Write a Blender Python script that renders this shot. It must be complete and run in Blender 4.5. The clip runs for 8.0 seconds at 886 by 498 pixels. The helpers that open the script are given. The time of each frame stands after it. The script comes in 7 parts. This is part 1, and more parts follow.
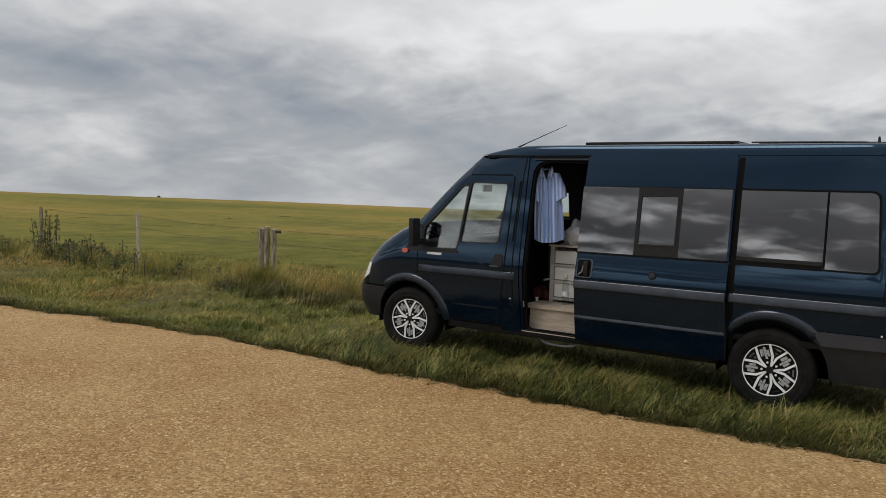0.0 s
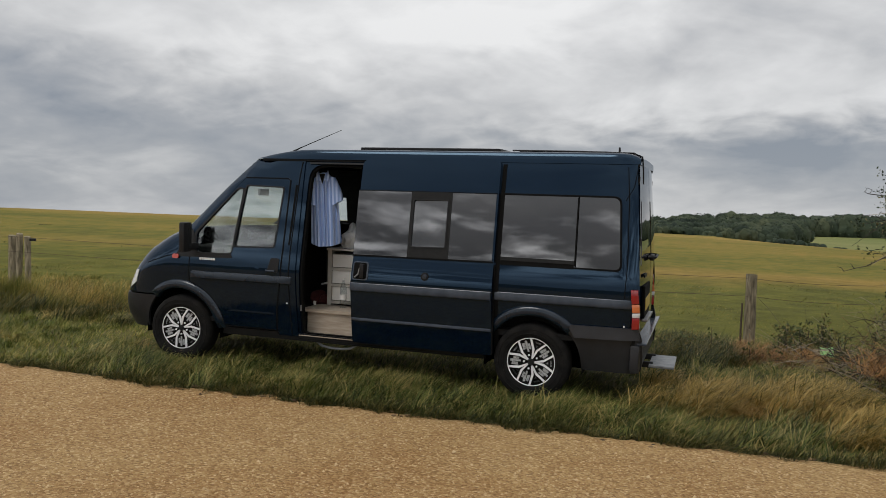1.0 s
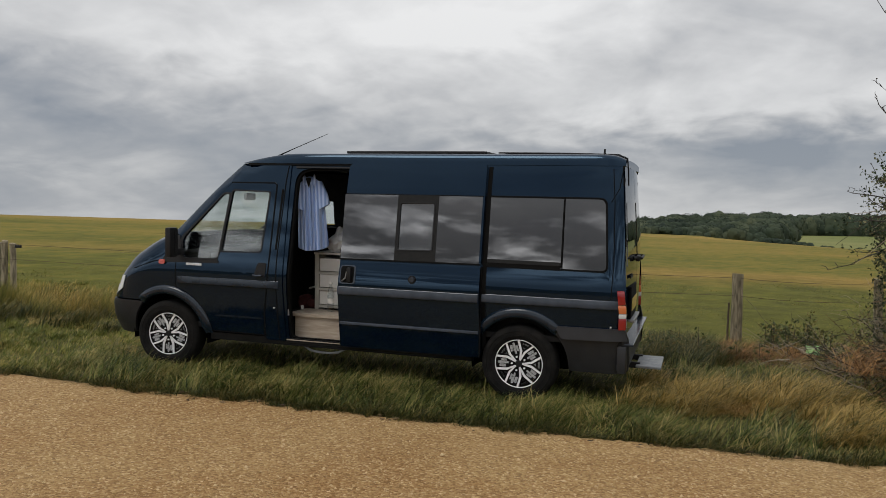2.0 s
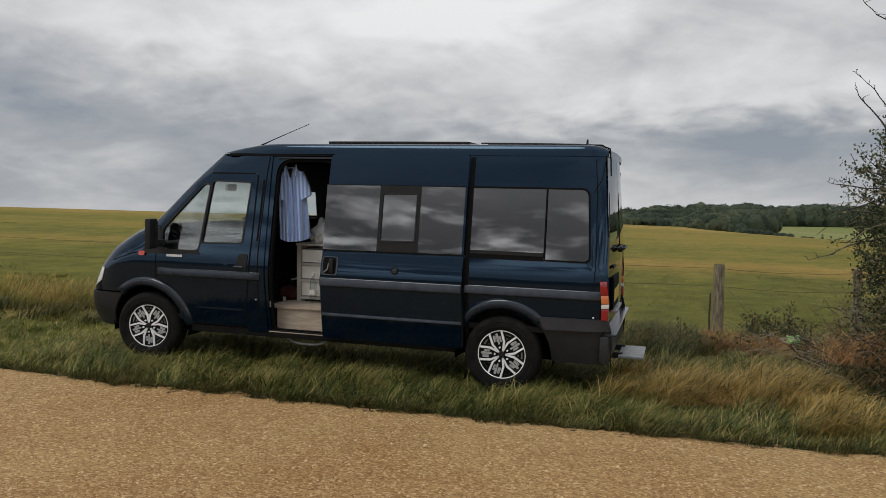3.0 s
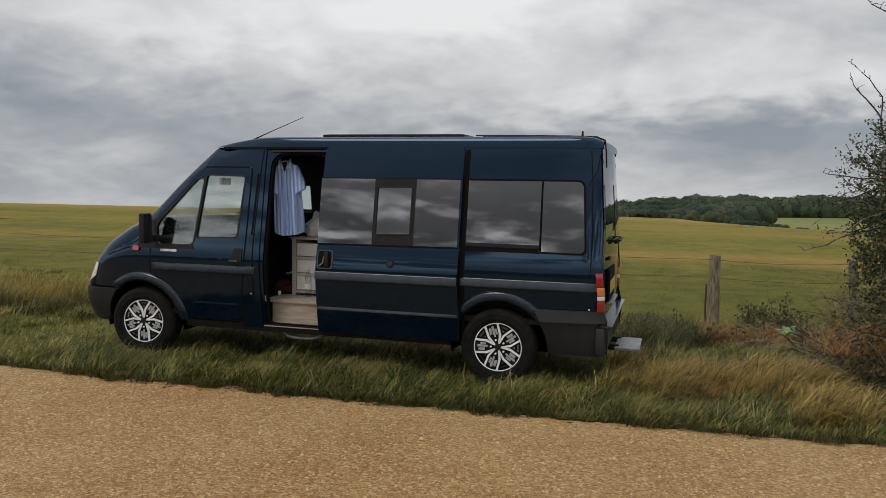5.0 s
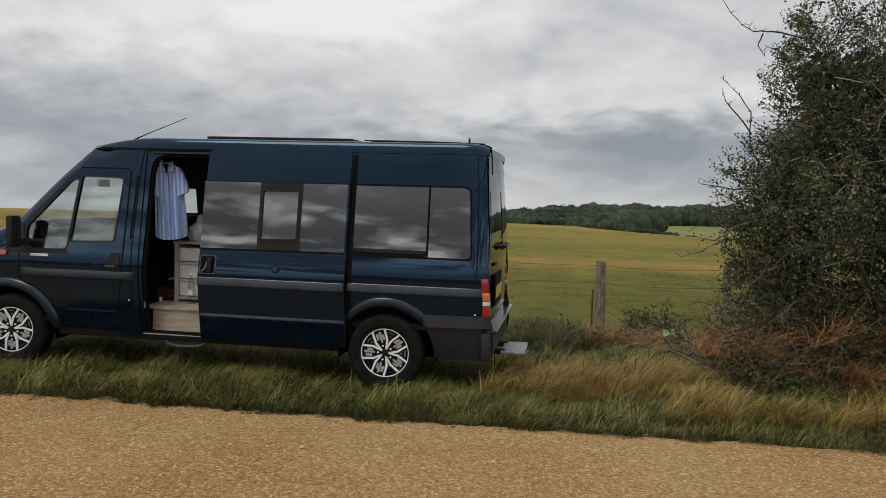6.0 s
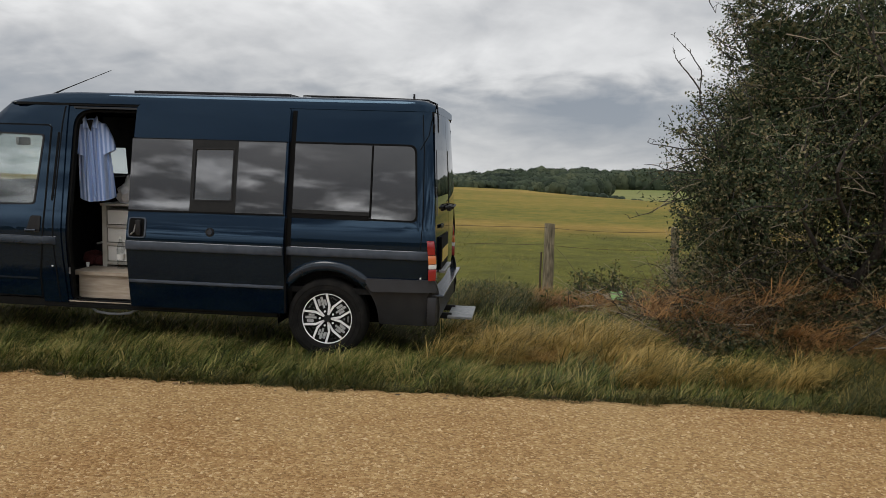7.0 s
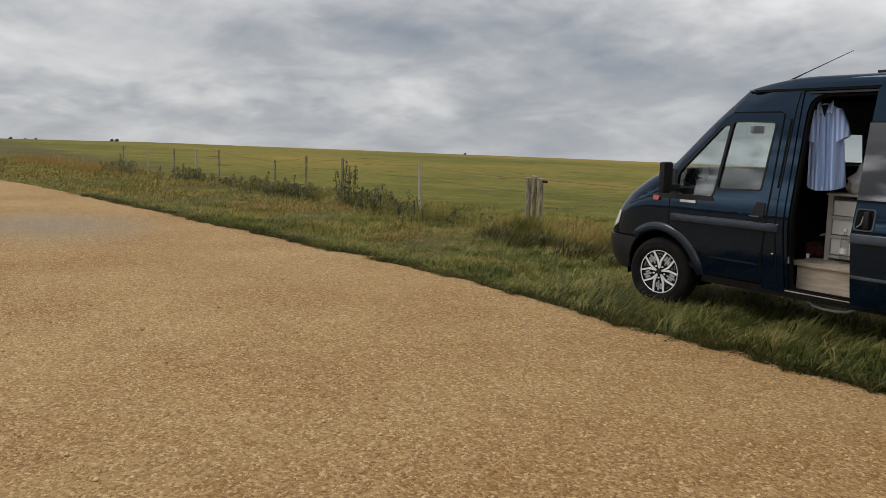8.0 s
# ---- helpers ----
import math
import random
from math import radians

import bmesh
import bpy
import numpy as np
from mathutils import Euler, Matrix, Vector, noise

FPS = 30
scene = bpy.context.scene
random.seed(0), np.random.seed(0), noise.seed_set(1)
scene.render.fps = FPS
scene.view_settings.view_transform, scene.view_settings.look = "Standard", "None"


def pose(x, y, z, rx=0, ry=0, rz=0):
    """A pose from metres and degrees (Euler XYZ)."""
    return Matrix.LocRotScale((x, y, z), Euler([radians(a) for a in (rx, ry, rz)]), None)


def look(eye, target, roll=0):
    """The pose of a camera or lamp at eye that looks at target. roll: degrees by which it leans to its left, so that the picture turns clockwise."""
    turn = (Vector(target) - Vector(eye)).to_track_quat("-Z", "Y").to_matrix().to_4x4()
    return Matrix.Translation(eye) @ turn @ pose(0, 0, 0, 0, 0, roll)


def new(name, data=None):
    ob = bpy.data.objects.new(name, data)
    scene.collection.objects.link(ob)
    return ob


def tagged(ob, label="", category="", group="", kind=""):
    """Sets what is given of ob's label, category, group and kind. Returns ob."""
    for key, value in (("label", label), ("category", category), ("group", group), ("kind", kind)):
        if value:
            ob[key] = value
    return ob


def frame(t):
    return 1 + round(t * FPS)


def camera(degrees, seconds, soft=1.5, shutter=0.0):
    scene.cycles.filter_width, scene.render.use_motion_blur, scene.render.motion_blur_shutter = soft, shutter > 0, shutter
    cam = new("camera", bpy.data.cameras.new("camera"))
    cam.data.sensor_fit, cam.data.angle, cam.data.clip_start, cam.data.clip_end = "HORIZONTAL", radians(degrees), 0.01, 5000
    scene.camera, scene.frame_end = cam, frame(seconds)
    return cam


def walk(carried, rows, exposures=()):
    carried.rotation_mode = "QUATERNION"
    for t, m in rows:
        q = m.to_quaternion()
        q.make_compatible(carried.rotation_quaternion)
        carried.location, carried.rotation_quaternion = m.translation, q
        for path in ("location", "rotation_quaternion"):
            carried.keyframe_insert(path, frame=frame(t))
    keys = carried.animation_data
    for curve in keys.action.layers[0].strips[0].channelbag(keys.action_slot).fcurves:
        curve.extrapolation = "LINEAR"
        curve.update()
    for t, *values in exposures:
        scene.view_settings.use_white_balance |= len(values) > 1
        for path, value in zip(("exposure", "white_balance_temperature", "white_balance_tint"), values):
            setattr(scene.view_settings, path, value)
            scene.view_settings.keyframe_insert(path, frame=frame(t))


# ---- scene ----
cam = camera(58.5, 8.0, soft=0.6)
PATH = [
    (0, (1.394, -6.933, 1.629), (0.277, -5.277, 1.526), 1.1),
    (0.2, (1.424, -6.917, 1.616), (0.474, -5.159, 1.523), 1.3),
    (0.5, (1.431, -6.925, 1.593), (0.664, -5.081, 1.511), 1.4),
    (1, (1.509, -6.924, 1.587), (0.868, -5.031, 1.515), 1.1),
    (1.5, (1.533, -6.934, 1.594), (0.902, -5.037, 1.533), 0.6),
    (3, (1.535, -6.899, 1.586), (0.959, -4.986, 1.499), 0.5),
    (3.5, (1.53, -6.909, 1.589), (0.956, -4.995, 1.495), 0.2),
    (4, (1.522, -6.901, 1.582), (0.95, -4.987, 1.479), 0.2),
    (5.5, (1.568, -6.864, 1.581), (1.013, -4.945, 1.478), -0.0),
    (5.8, (1.647, -6.852, 1.587), (1.192, -4.907, 1.494), 0.3),
    (6, (1.672, -6.837, 1.577), (1.343, -4.866, 1.49), 0.7),
    (6.5, (1.709, -6.741, 1.567), (1.539, -4.752, 1.443), 0.4),
    (7, (1.671, -6.57, 1.541), (1.471, -4.588, 1.365), 0.7),
    (7.3, (1.616, -6.506, 1.521), (1.249, -4.547, 1.353), 1.0),
    (7.5, (1.621, -6.508, 1.536), (0.9, -4.652, 1.351), 0.5),
    (7.6, (1.661, -6.493, 1.514), (0.707, -4.745, 1.331), -0.1),
    (7.8, (1.662, -6.445, 1.492), (0.31, -4.985, 1.29), 1.3),
    (7.9, (1.635, -6.37, 1.497), (0.105, -5.101, 1.279), 1.5),
    (8, (1.595, -6.33, 1.492), (-0.04, -5.2, 1.268), 1.3),
]
walk(cam, [(t, look(eye, target, roll)) for t, eye, target, roll in PATH], ((0, -0.03), (1, -0.06), (1.5, -0.09), (5.5, -0.09), (6, -0.06), (6.5, 0.0), (7, 0.03), (8, 0.0)))


# ---- world and light ----
SUN_AZ, SUN_EL = 205.0, 52.0


def make_world():
    w = bpy.data.worlds.new("overcast_sky")
    scene.world = w
    w.use_nodes = True
    nt = w.node_tree
    nt.nodes.clear()
    N = nt.nodes.new
    L = nt.links.new
    out, bg = N("ShaderNodeOutputWorld"), N("ShaderNodeBackground")
    tc, sep = N("ShaderNodeTexCoord"), N("ShaderNodeSeparateXYZ")
    L(tc.outputs["Generated"], sep.inputs[0])

    def math_node(op, a, b=None, c=None):
        n = N("ShaderNodeMath")
        n.operation = op
        for k, v in enumerate((a, b, c)):
            if v is None:
                continue
            if isinstance(v, (int, float)):
                n.inputs[k].default_value = v
            else:
                L(v, n.inputs[k])
        return n.outputs[0]

    up = math_node("MAXIMUM", sep.outputs[2], 0.0)
    comb, sheet = N("ShaderNodeCombineXYZ"), N("ShaderNodeCombineXYZ")
    L(sep.outputs[0], comb.inputs[0])
    L(sep.outputs[1], comb.inputs[1])
    L(math_node("MULTIPLY", up, 2.3), comb.inputs[2])
    # the cloud sheet lies flat overhead, so that its lumps close up towards the horizon
    deep = math_node("ADD", up, 0.30)
    L(math_node("DIVIDE", sep.outputs[0], deep), sheet.inputs[0])
    L(math_node("DIVIDE", sep.outputs[1], deep), sheet.inputs[1])

    def noise_node(scale, detail, rough, dist, off, stretch=(1.0, 1.0, 1.0), space=comb):
        mp = N("ShaderNodeMapping")
        mp.inputs["Location"].default_value, mp.inputs["Scale"].default_value = off, stretch
        L(space.outputs[0], mp.inputs[0])
        n = N("ShaderNodeTexNoise")
        n.inputs["Scale"].default_value = scale
        n.inputs["Detail"].default_value = detail
        n.inputs["Roughness"].default_value = rough
        n.inputs["Distortion"].default_value = dist
        L(mp.outputs[0], n.inputs["Vector"])
        return n.outputs["Fac"]

    def clamp01(a):
        return math_node("MINIMUM", math_node("MAXIMUM", a, 0.0), 1.0)

    big = noise_node(1.2, 3.0, 0.5, 0.2, (3.1, 0.4, 0.0), space=sheet)
    mid = noise_node(2.7, 6.0, 0.50, 0.5, (7.3, 2.2, 1.0), space=sheet)
    fine = noise_node(7.0, 5.0, 0.48, 0.4, (1.7, 8.2, 2.0), space=sheet)
    wisp = noise_node(18.0, 4.0, 0.5, 0.2, (4.2, 3.3, 5.0), space=sheet)
    v = math_node("ADD", math_node("MULTIPLY", big, 0.36), math_node("MULTIPLY", mid, 0.46))
    v = math_node("ADD", v, math_node("MULTIPLY", fine, 0.14))
    v = math_node("ADD", v, math_node("MULTIPLY", math_node("SUBTRACT", wisp, 0.5), 0.06))
    v = math_node("ADD", v, 0.085)
    # azimuth to the left and elevation in degrees, their edges frayed
    turn = math_node("MULTIPLY", math_node("ARCTAN2", math_node("MULTIPLY", sep.outputs[0], -1.0), sep.outputs[1]), 57.296)
    rise = math_node("MULTIPLY", math_node("ARCSINE", sep.outputs[2]), 57.296)
    turn = math_node("ADD", turn, math_node("MULTIPLY", math_node("SUBTRACT", mid, 0.5), 16.0))
    rise = math_node("ADD", rise, math_node("MULTIPLY", math_node("SUBTRACT", fine, 0.5), 4.0))
    # the larger cloud masses: azimuth, elevation, half widths in degrees, thicker (-) or thinner (+)
    for az, el, wa, we, amp in ((38, 12, 6, 2.2, 0.15), (18, 13, 9, 4, 0.15), (8, 8, 6, 1.6, 0.10), (-9, 8, 7, 1.5, 0.10), (-5, 4.8, 14, 1.8, -0.22), (-5, 1.6, 16, 1.1, -0.02), (49, 10, 9, 3, -0.03), (40, 6, 8, 1.0, -0.05),
                                (35, 4.5, 12, 4.0, -0.075), (63, 6.2, 7, 1.4, 0.06), (76, 5.5, 12, 1.0, 0.06), (62, 4.0, 10, 0.8, 0.03), (68, 10, 12, 2.0, -0.04), (59, 8.2, 9, 0.9, -0.05), (84, 2.6, 10, 0.9, -0.06), (50, 5.5, 16, 4.0, -0.07), (50, 1.8, 22, 1.6, -0.06), (47, 8, 8, 2.0, -0.03), (-12, 14, 12, 4, 0.05)):
        qa = math_node("POWER", math_node("ABSOLUTE", math_node("DIVIDE", math_node("SUBTRACT", turn, az), wa)), 2.0)
        qe = math_node("POWER", math_node("ABSOLUTE", math_node("DIVIDE", math_node("SUBTRACT", rise, el), we)), 2.0)
        bump = math_node("EXPONENT", math_node("MULTIPLY", math_node("ADD", qa, qe), -0.7))
        v = math_node("MULTIPLY_ADD", bump, amp, v)
    ramp = N("ShaderNodeValToRGB")
    cr = ramp.color_ramp
    cr.elements[0].position, cr.elements[0].color = 0.32, (0.266, 0.298, 0.348, 1)
    cr.elements[1].position, cr.elements[1].color = 0.76, (0.87, 0.87, 0.87, 1)
    e = cr.elements.new(0.46)
    e.color = (0.409, 0.426, 0.455, 1)
    e = cr.elements.new(0.58)
    e.color = (0.60, 0.605, 0.615, 1)
    L(v, ramp.inputs[0])
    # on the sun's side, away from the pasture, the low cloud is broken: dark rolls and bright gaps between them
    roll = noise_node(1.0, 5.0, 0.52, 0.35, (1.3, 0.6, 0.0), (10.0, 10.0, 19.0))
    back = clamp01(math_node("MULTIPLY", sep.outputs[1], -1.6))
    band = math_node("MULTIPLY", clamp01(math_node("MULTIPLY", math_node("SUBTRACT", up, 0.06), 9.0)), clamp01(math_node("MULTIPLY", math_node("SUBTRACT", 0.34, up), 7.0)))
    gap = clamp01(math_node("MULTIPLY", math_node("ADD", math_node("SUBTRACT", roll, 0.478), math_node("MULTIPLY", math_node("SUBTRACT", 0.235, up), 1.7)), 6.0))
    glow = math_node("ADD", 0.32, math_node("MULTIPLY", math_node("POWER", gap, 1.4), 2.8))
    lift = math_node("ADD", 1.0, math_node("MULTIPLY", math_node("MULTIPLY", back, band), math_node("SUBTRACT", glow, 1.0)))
    # thin bright haze towards the horizon
    low = math_node("POWER", math_node("SUBTRACT", 1.0, math_node("MINIMUM", math_node("MULTIPLY", up, 5.5), 1.0)), 2.0)
    mix = N("ShaderNodeMix")
    mix.data_type = "RGBA"
    L(math_node("MULTIPLY", low, 0.35), mix.inputs[0])
    L(ramp.outputs[0], mix.inputs[6])
    mix.inputs[7].default_value = (0.50, 0.525, 0.56, 1)
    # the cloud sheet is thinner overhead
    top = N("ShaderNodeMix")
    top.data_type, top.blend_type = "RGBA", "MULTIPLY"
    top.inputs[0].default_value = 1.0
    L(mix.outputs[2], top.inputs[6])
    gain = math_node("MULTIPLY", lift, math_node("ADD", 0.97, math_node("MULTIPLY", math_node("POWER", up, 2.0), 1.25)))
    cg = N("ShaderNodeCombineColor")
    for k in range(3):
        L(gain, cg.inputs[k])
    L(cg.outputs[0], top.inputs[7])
    sky = N("ShaderNodeTexSky")
    sky.sky_type = "NISHITA"
    sky.sun_disc = False
    sky.sun_elevation, sky.sun_rotation = radians(SUN_EL), radians(SUN_AZ)
    dim = N("ShaderNodeMix")
    dim.data_type, dim.blend_type = "RGBA", "MULTIPLY"
    dim.inputs[0].default_value = 1.0
    L(sky.outputs[0], dim.inputs[6])
    dim.inputs[7].default_value = (0.08, 0.08, 0.08, 1)
    fin = N("ShaderNodeMix")
    fin.data_type = "RGBA"
    fin.inputs[0].default_value = 0.94
    L(dim.outputs[2], fin.inputs[6])
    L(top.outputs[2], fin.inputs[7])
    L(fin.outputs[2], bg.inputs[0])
    bg.inputs[1].default_value = 1.0
    L(bg.outputs[0], out.inputs[0])


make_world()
sun_data = bpy.data.lights.new("sun", "SUN")
sun_data.energy, sun_data.angle, sun_data.color = 1.0, radians(25), (1.0, 0.95, 0.88)
sun = new("sun", sun_data)
_a, _e = radians(SUN_AZ), radians(SUN_EL)
sun.matrix_world = look((0, 0, 0), (-math.sin(_a) * math.cos(_e), -math.cos(_a) * math.cos(_e), -math.sin(_e)))


# ---- materials ----
def mat(name, col, rough=0.6, metal=0.0, col2=None, scale=8.0, detail=5.0, bump=0.0, bump_scale=60.0, coat=0.0, spec=0.5, island=0.0, obrand=0.0, ior=None, rough_var=0.0, stretch=None, ramp=(0.35, 0.68)):
    m = bpy.data.materials.new(name)
    m.use_nodes = True
    nt = m.node_tree
    p = nt.nodes["Principled BSDF"]
    p.inputs["Base Color"].default_value = (*col, 1)
    p.inputs["Roughness"].default_value = rough
    p.inputs["Metallic"].default_value = metal
    p.inputs["Specular IOR Level"].default_value = spec
    p.inputs["Coat Weight"].default_value = coat
    p.inputs["Coat Roughness"].default_value = 0.04
    if ior:
        p.inputs["IOR"].default_value = ior
    tc = nt.nodes.new("ShaderNodeTexCoord")
    src = tc.outputs["Object"]
    if stretch:
        mp = nt.nodes.new("ShaderNodeMapping")
        mp.inputs["Scale"].default_value = stretch
        nt.links.new(src, mp.inputs[0])
        src = mp.outputs[0]
    if col2:
        n = nt.nodes.new("ShaderNodeTexNoise")
        n.inputs["Scale"].default_value, n.inputs["Detail"].default_value = scale, detail
        nt.links.new(src, n.inputs["Vector"])
        r = nt.nodes.new("ShaderNodeValToRGB")
        r.color_ramp.elements[0].position, r.color_ramp.elements[1].position = ramp
        r.color_ramp.elements[0].color, r.color_ramp.elements[1].color = (*col, 1), (*col2, 1)
        fac = n.outputs["Fac"]
        if island or obrand:
            if island:
                g = nt.nodes.new("ShaderNodeNewGeometry").outputs["Random Per Island"]
            else:
                g = nt.nodes.new("ShaderNodeObjectInfo").outputs["Random"]
            k = island or obrand
            a = nt.nodes.new("ShaderNodeMath")
            a.operation = "MULTIPLY_ADD"
            nt.links.new(g, a.inputs[0])
            a.inputs[1].default_value = k
            a.inputs[2].default_value = -k / 2
            b = nt.nodes.new("ShaderNodeMath")
            b.operation = "ADD"
            nt.links.new(fac, b.inputs[0])
            nt.links.new(a.outputs[0], b.inputs[1])
            fac = b.outputs[0]
        nt.links.new(fac, r.inputs[0])
        nt.links.new(r.outputs[0], p.inputs["Base Color"])
        if rough_var:
            q = nt.nodes.new("ShaderNodeMath")
            q.operation = "MULTIPLY_ADD"
            nt.links.new(n.outputs["Fac"], q.inputs[0])
            q.inputs[1].default_value, q.inputs[2].default_value = rough_var, rough - rough_var / 2
            nt.links.new(q.outputs[0], p.inputs["Roughness"])
    if bump:
        n2 = nt.nodes.new("ShaderNodeTexNoise")
        n2.inputs["Scale"].default_value, n2.inputs["Detail"].default_value = bump_scale, 4.0
        nt.links.new(src, n2.inputs["Vector"])
        bn = nt.nodes.new("ShaderNodeBump")
        bn.inputs["Strength"].default_value = bump
        bn.inputs["Distance"].default_value = 0.02
        nt.links.new(n2.outputs["Fac"], bn.inputs["Height"])
        nt.links.new(bn.outputs[0], p.inputs["Normal"])
    return m


def clear_glass(name, tint, gloss=0.03):
    m = bpy.data.materials.new(name)
    m.use_nodes = True
    nt = m.node_tree
    nt.nodes.clear()
    o = nt.nodes.new("ShaderNodeOutputMaterial")
    t, g, f, x = (nt.nodes.new(k) for k in ("ShaderNodeBsdfTransparent", "ShaderNodeBsdfGlossy", "ShaderNodeLayerWeight", "ShaderNodeMixShader"))
    t.inputs[0].default_value = (*tint, 1)
    g.inputs["Roughness"].default_value = 0.02
    f.inputs[0].default_value = 0.35
    q = nt.nodes.new("ShaderNodeMath")
    q.operation = "MULTIPLY_ADD"
    nt.links.new(f.outputs["Facing"], q.inputs[0])
    q.inputs[1].default_value, q.inputs[2].default_value = 0.4, gloss
    nt.links.new(q.outputs[0], x.inputs[0])
    nt.links.new(t.outputs[0], x.inputs[1])
    nt.links.new(g.outputs[0], x.inputs[2])
    nt.links.new(x.outputs[0], o.inputs[0])
    return m


def leaf_mat(name, ramp_cols, patch_scale, island=0.6, trans=0.35, rough=0.55, patch=1.0, spec=0.3):
    """Leaf or blade: hue varies from piece to piece and in patches over the ground."""
    m = bpy.data.materials.new(name)
    m.use_nodes = True
    nt = m.node_tree
    nt.nodes.clear()
    N = nt.nodes.new
    L = nt.links.new
    o, mix, d, t = N("ShaderNodeOutputMaterial"), N("ShaderNodeMixShader"), N("ShaderNodeBsdfPrincipled"), N("ShaderNodeBsdfTranslucent")
    tc, n, g = N("ShaderNodeTexCoord"), N("ShaderNodeTexNoise"), N("ShaderNodeNewGeometry")
    n.inputs["Scale"].default_value, n.inputs["Detail"].default_value = patch_scale, 3.0
    L(tc.outputs["Object"], n.inputs["Vector"])
    a = N("ShaderNodeMath")
    a.operation = "MULTIPLY_ADD"
    L(g.outputs["Random Per Island"], a.inputs[0])
    a.inputs[1].default_value, a.inputs[2].default_value = island, -island / 2 + 0.5 - 0.5 * patch
    b = N("ShaderNodeMath")
    b.operation = "MULTIPLY_ADD"
    L(n.outputs["Fac"], b.inputs[0])
    b.inputs[1].default_value = patch
    L(a.outputs[0], b.inputs[2])
    r = N("ShaderNodeValToRGB")
    for i, (pos, c) in enumerate(ramp_cols):
        e = r.color_ramp.elements[i] if i < 2 else r.color_ramp.elements.new(pos)
        e.position, e.color = pos, (*c, 1)
    L(b.outputs[0], r.inputs[0])
    L(r.outputs[0], d.inputs["Base Color"])
    L(r.outputs[0], t.inputs[0])
    d.inputs["Roughness"].default_value = rough
    d.inputs["Specular IOR Level"].default_value = spec
    mix.inputs[0].default_value = trans
    L(d.outputs[0], mix.inputs[1])
    L(t.outputs[0], mix.inputs[2])
    L(mix.outputs[0], o.inputs[0])
    return m


PAINT = mat("navy_metallic_paint", (0.0013, 0.0046, 0.0128), 0.045, 0.0, (0.0018, 0.0056, 0.0150), 3.0, 6.0, spec=0.60, rough_var=0.03, bump=0.010, bump_scale=2.5)
PAINT.node_tree.nodes["Principled BSDF"].inputs["Specular Tint"].default_value = (0.435, 0.685, 0.955, 1)
ARCH = mat("dusty_navy_paint", (0.005, 0.012, 0.022), 0.18, 0.0, (0.009, 0.017, 0.029), 7.0, spec=0.5, rough_var=0.1)
MOULD = mat("grey_blue_moulding", (0.015, 0.023, 0.036), 0.26, 0.0, (0.029, 0.039, 0.056), 9.0, coat=0.15)
CLAD = mat("dark_grey_bumper_plastic", (0.010, 0.011, 0.014), 0.45, 0.0, (0.018, 0.019, 0.023), 6.0, bump=0.08, bump_scale=220)
BLACK = mat("black_plastic", (0.006, 0.006, 0.007), 0.5, 0.0, (0.010, 0.010, 0.011), 12.0, spec=0.3)
# rubber seals, and black strips or sheets that stand in for shade
SHADOWGAP = mat("black_rubber_and_shade", (0.004, 0.004, 0.004), 0.9, spec=0.15)
RUBBER = mat("tyre_rubber", (0.005, 0.005, 0.005), 0.85, 0.0, (0.012, 0.011, 0.010), 14.0, bump=0.12, bump_scale=90, spec=0.18)
TINT = mat("dark_tinted_window_glass", (0.006, 0.006, 0.007), 0.02, 0.0, ior=2.25, spec=0.5, bump=0.012, bump_scale=2.5)
TINT_IN = mat("tinted_pane_glass", (0.020, 0.022, 0.024), 0.03, 0.0, ior=2.4, bump=0.02, bump_scale=3.0)
FROST = mat("window_surround", (0.008, 0.008, 0.008), 0.40, 0.0, (0.013, 0.013, 0.012), 20, spec=0.2)
GLASS = clear_glass("cab_window_glass", (0.92, 0.955, 0.94), 0.03)
SILVER = mat("polished_silver_plastic", (0.88, 0.88, 0.89), 0.3, 0.1, (0.78, 0.78, 0.80), 30.0)
BLADE = mat("machined_alloy_grey", (0.50, 0.51, 0.52), 0.4, 0.2, (0.20, 0.205, 0.21), 60.0)
GREYMETAL = mat("satin_grey_metal", (0.30, 0.31, 0.32), 0.42, 0.6, (0.22, 0.22, 0.23), 25.0)
STEPMETAL = mat("galvanised_tread_plate", (0.30, 0.31, 0.31), 0.5, 0.4, (0.20, 0.21, 0.22), 18.0, bump=0.3, bump_scale=70)
RED = mat("red_lens", (0.26, 0.008, 0.010), 0.15, coat=0.5)
AMBER = mat("amber_lens", (0.58, 0.16, 0.05), 0.15, coat=0.5)
CLEARLENS = mat("clear_lens", (0.62, 0.62, 0.60), 0.15, coat=0.6)
INDIC = mat("orange_repeater_lens", (0.45, 0.055, 0.035), 0.25, coat=0.4)
WHITEBAR = mat("white_badge", (0.72, 0.73, 0.74), 0.4)
PLATE = mat("yellow_plate", (0.55, 0.40, 0.10), 0.45)
# near-black: the shade inside the van is put into this lining colour
TRIM_IN = mat("shade_dark_lining", (0.006, 0.006, 0.0065), 0.9, 0.0, (0.012, 0.0115, 0.011), 14.0, spec=0.2)
WOOD = mat("pale_oak_laminate", (0.30, 0.245, 0.19), 0.5, 0.0, (0.42, 0.355, 0.285), 5.0, 6.0, bump=0.04, bump_scale=40, stretch=(1.2, 9.0, 9.0))
FRAMEWOOD = mat("greige_cabinet_frame", (0.40, 0.38, 0.34), 0.55, 0.0, (0.48, 0.46, 0.42), 9.0)
WHITE = mat("white_drawer_front", (0.72, 0.71, 0.68), 0.5, 0.0, (0.78, 0.77, 0.74), 7.0)
BAGMAT = mat("white_plastic_bag_film", (0.60, 0.61, 0.63), 0.4, 0.0, (0.72, 0.73, 0.75), 14.0, bump=0.5, bump_scale=30)
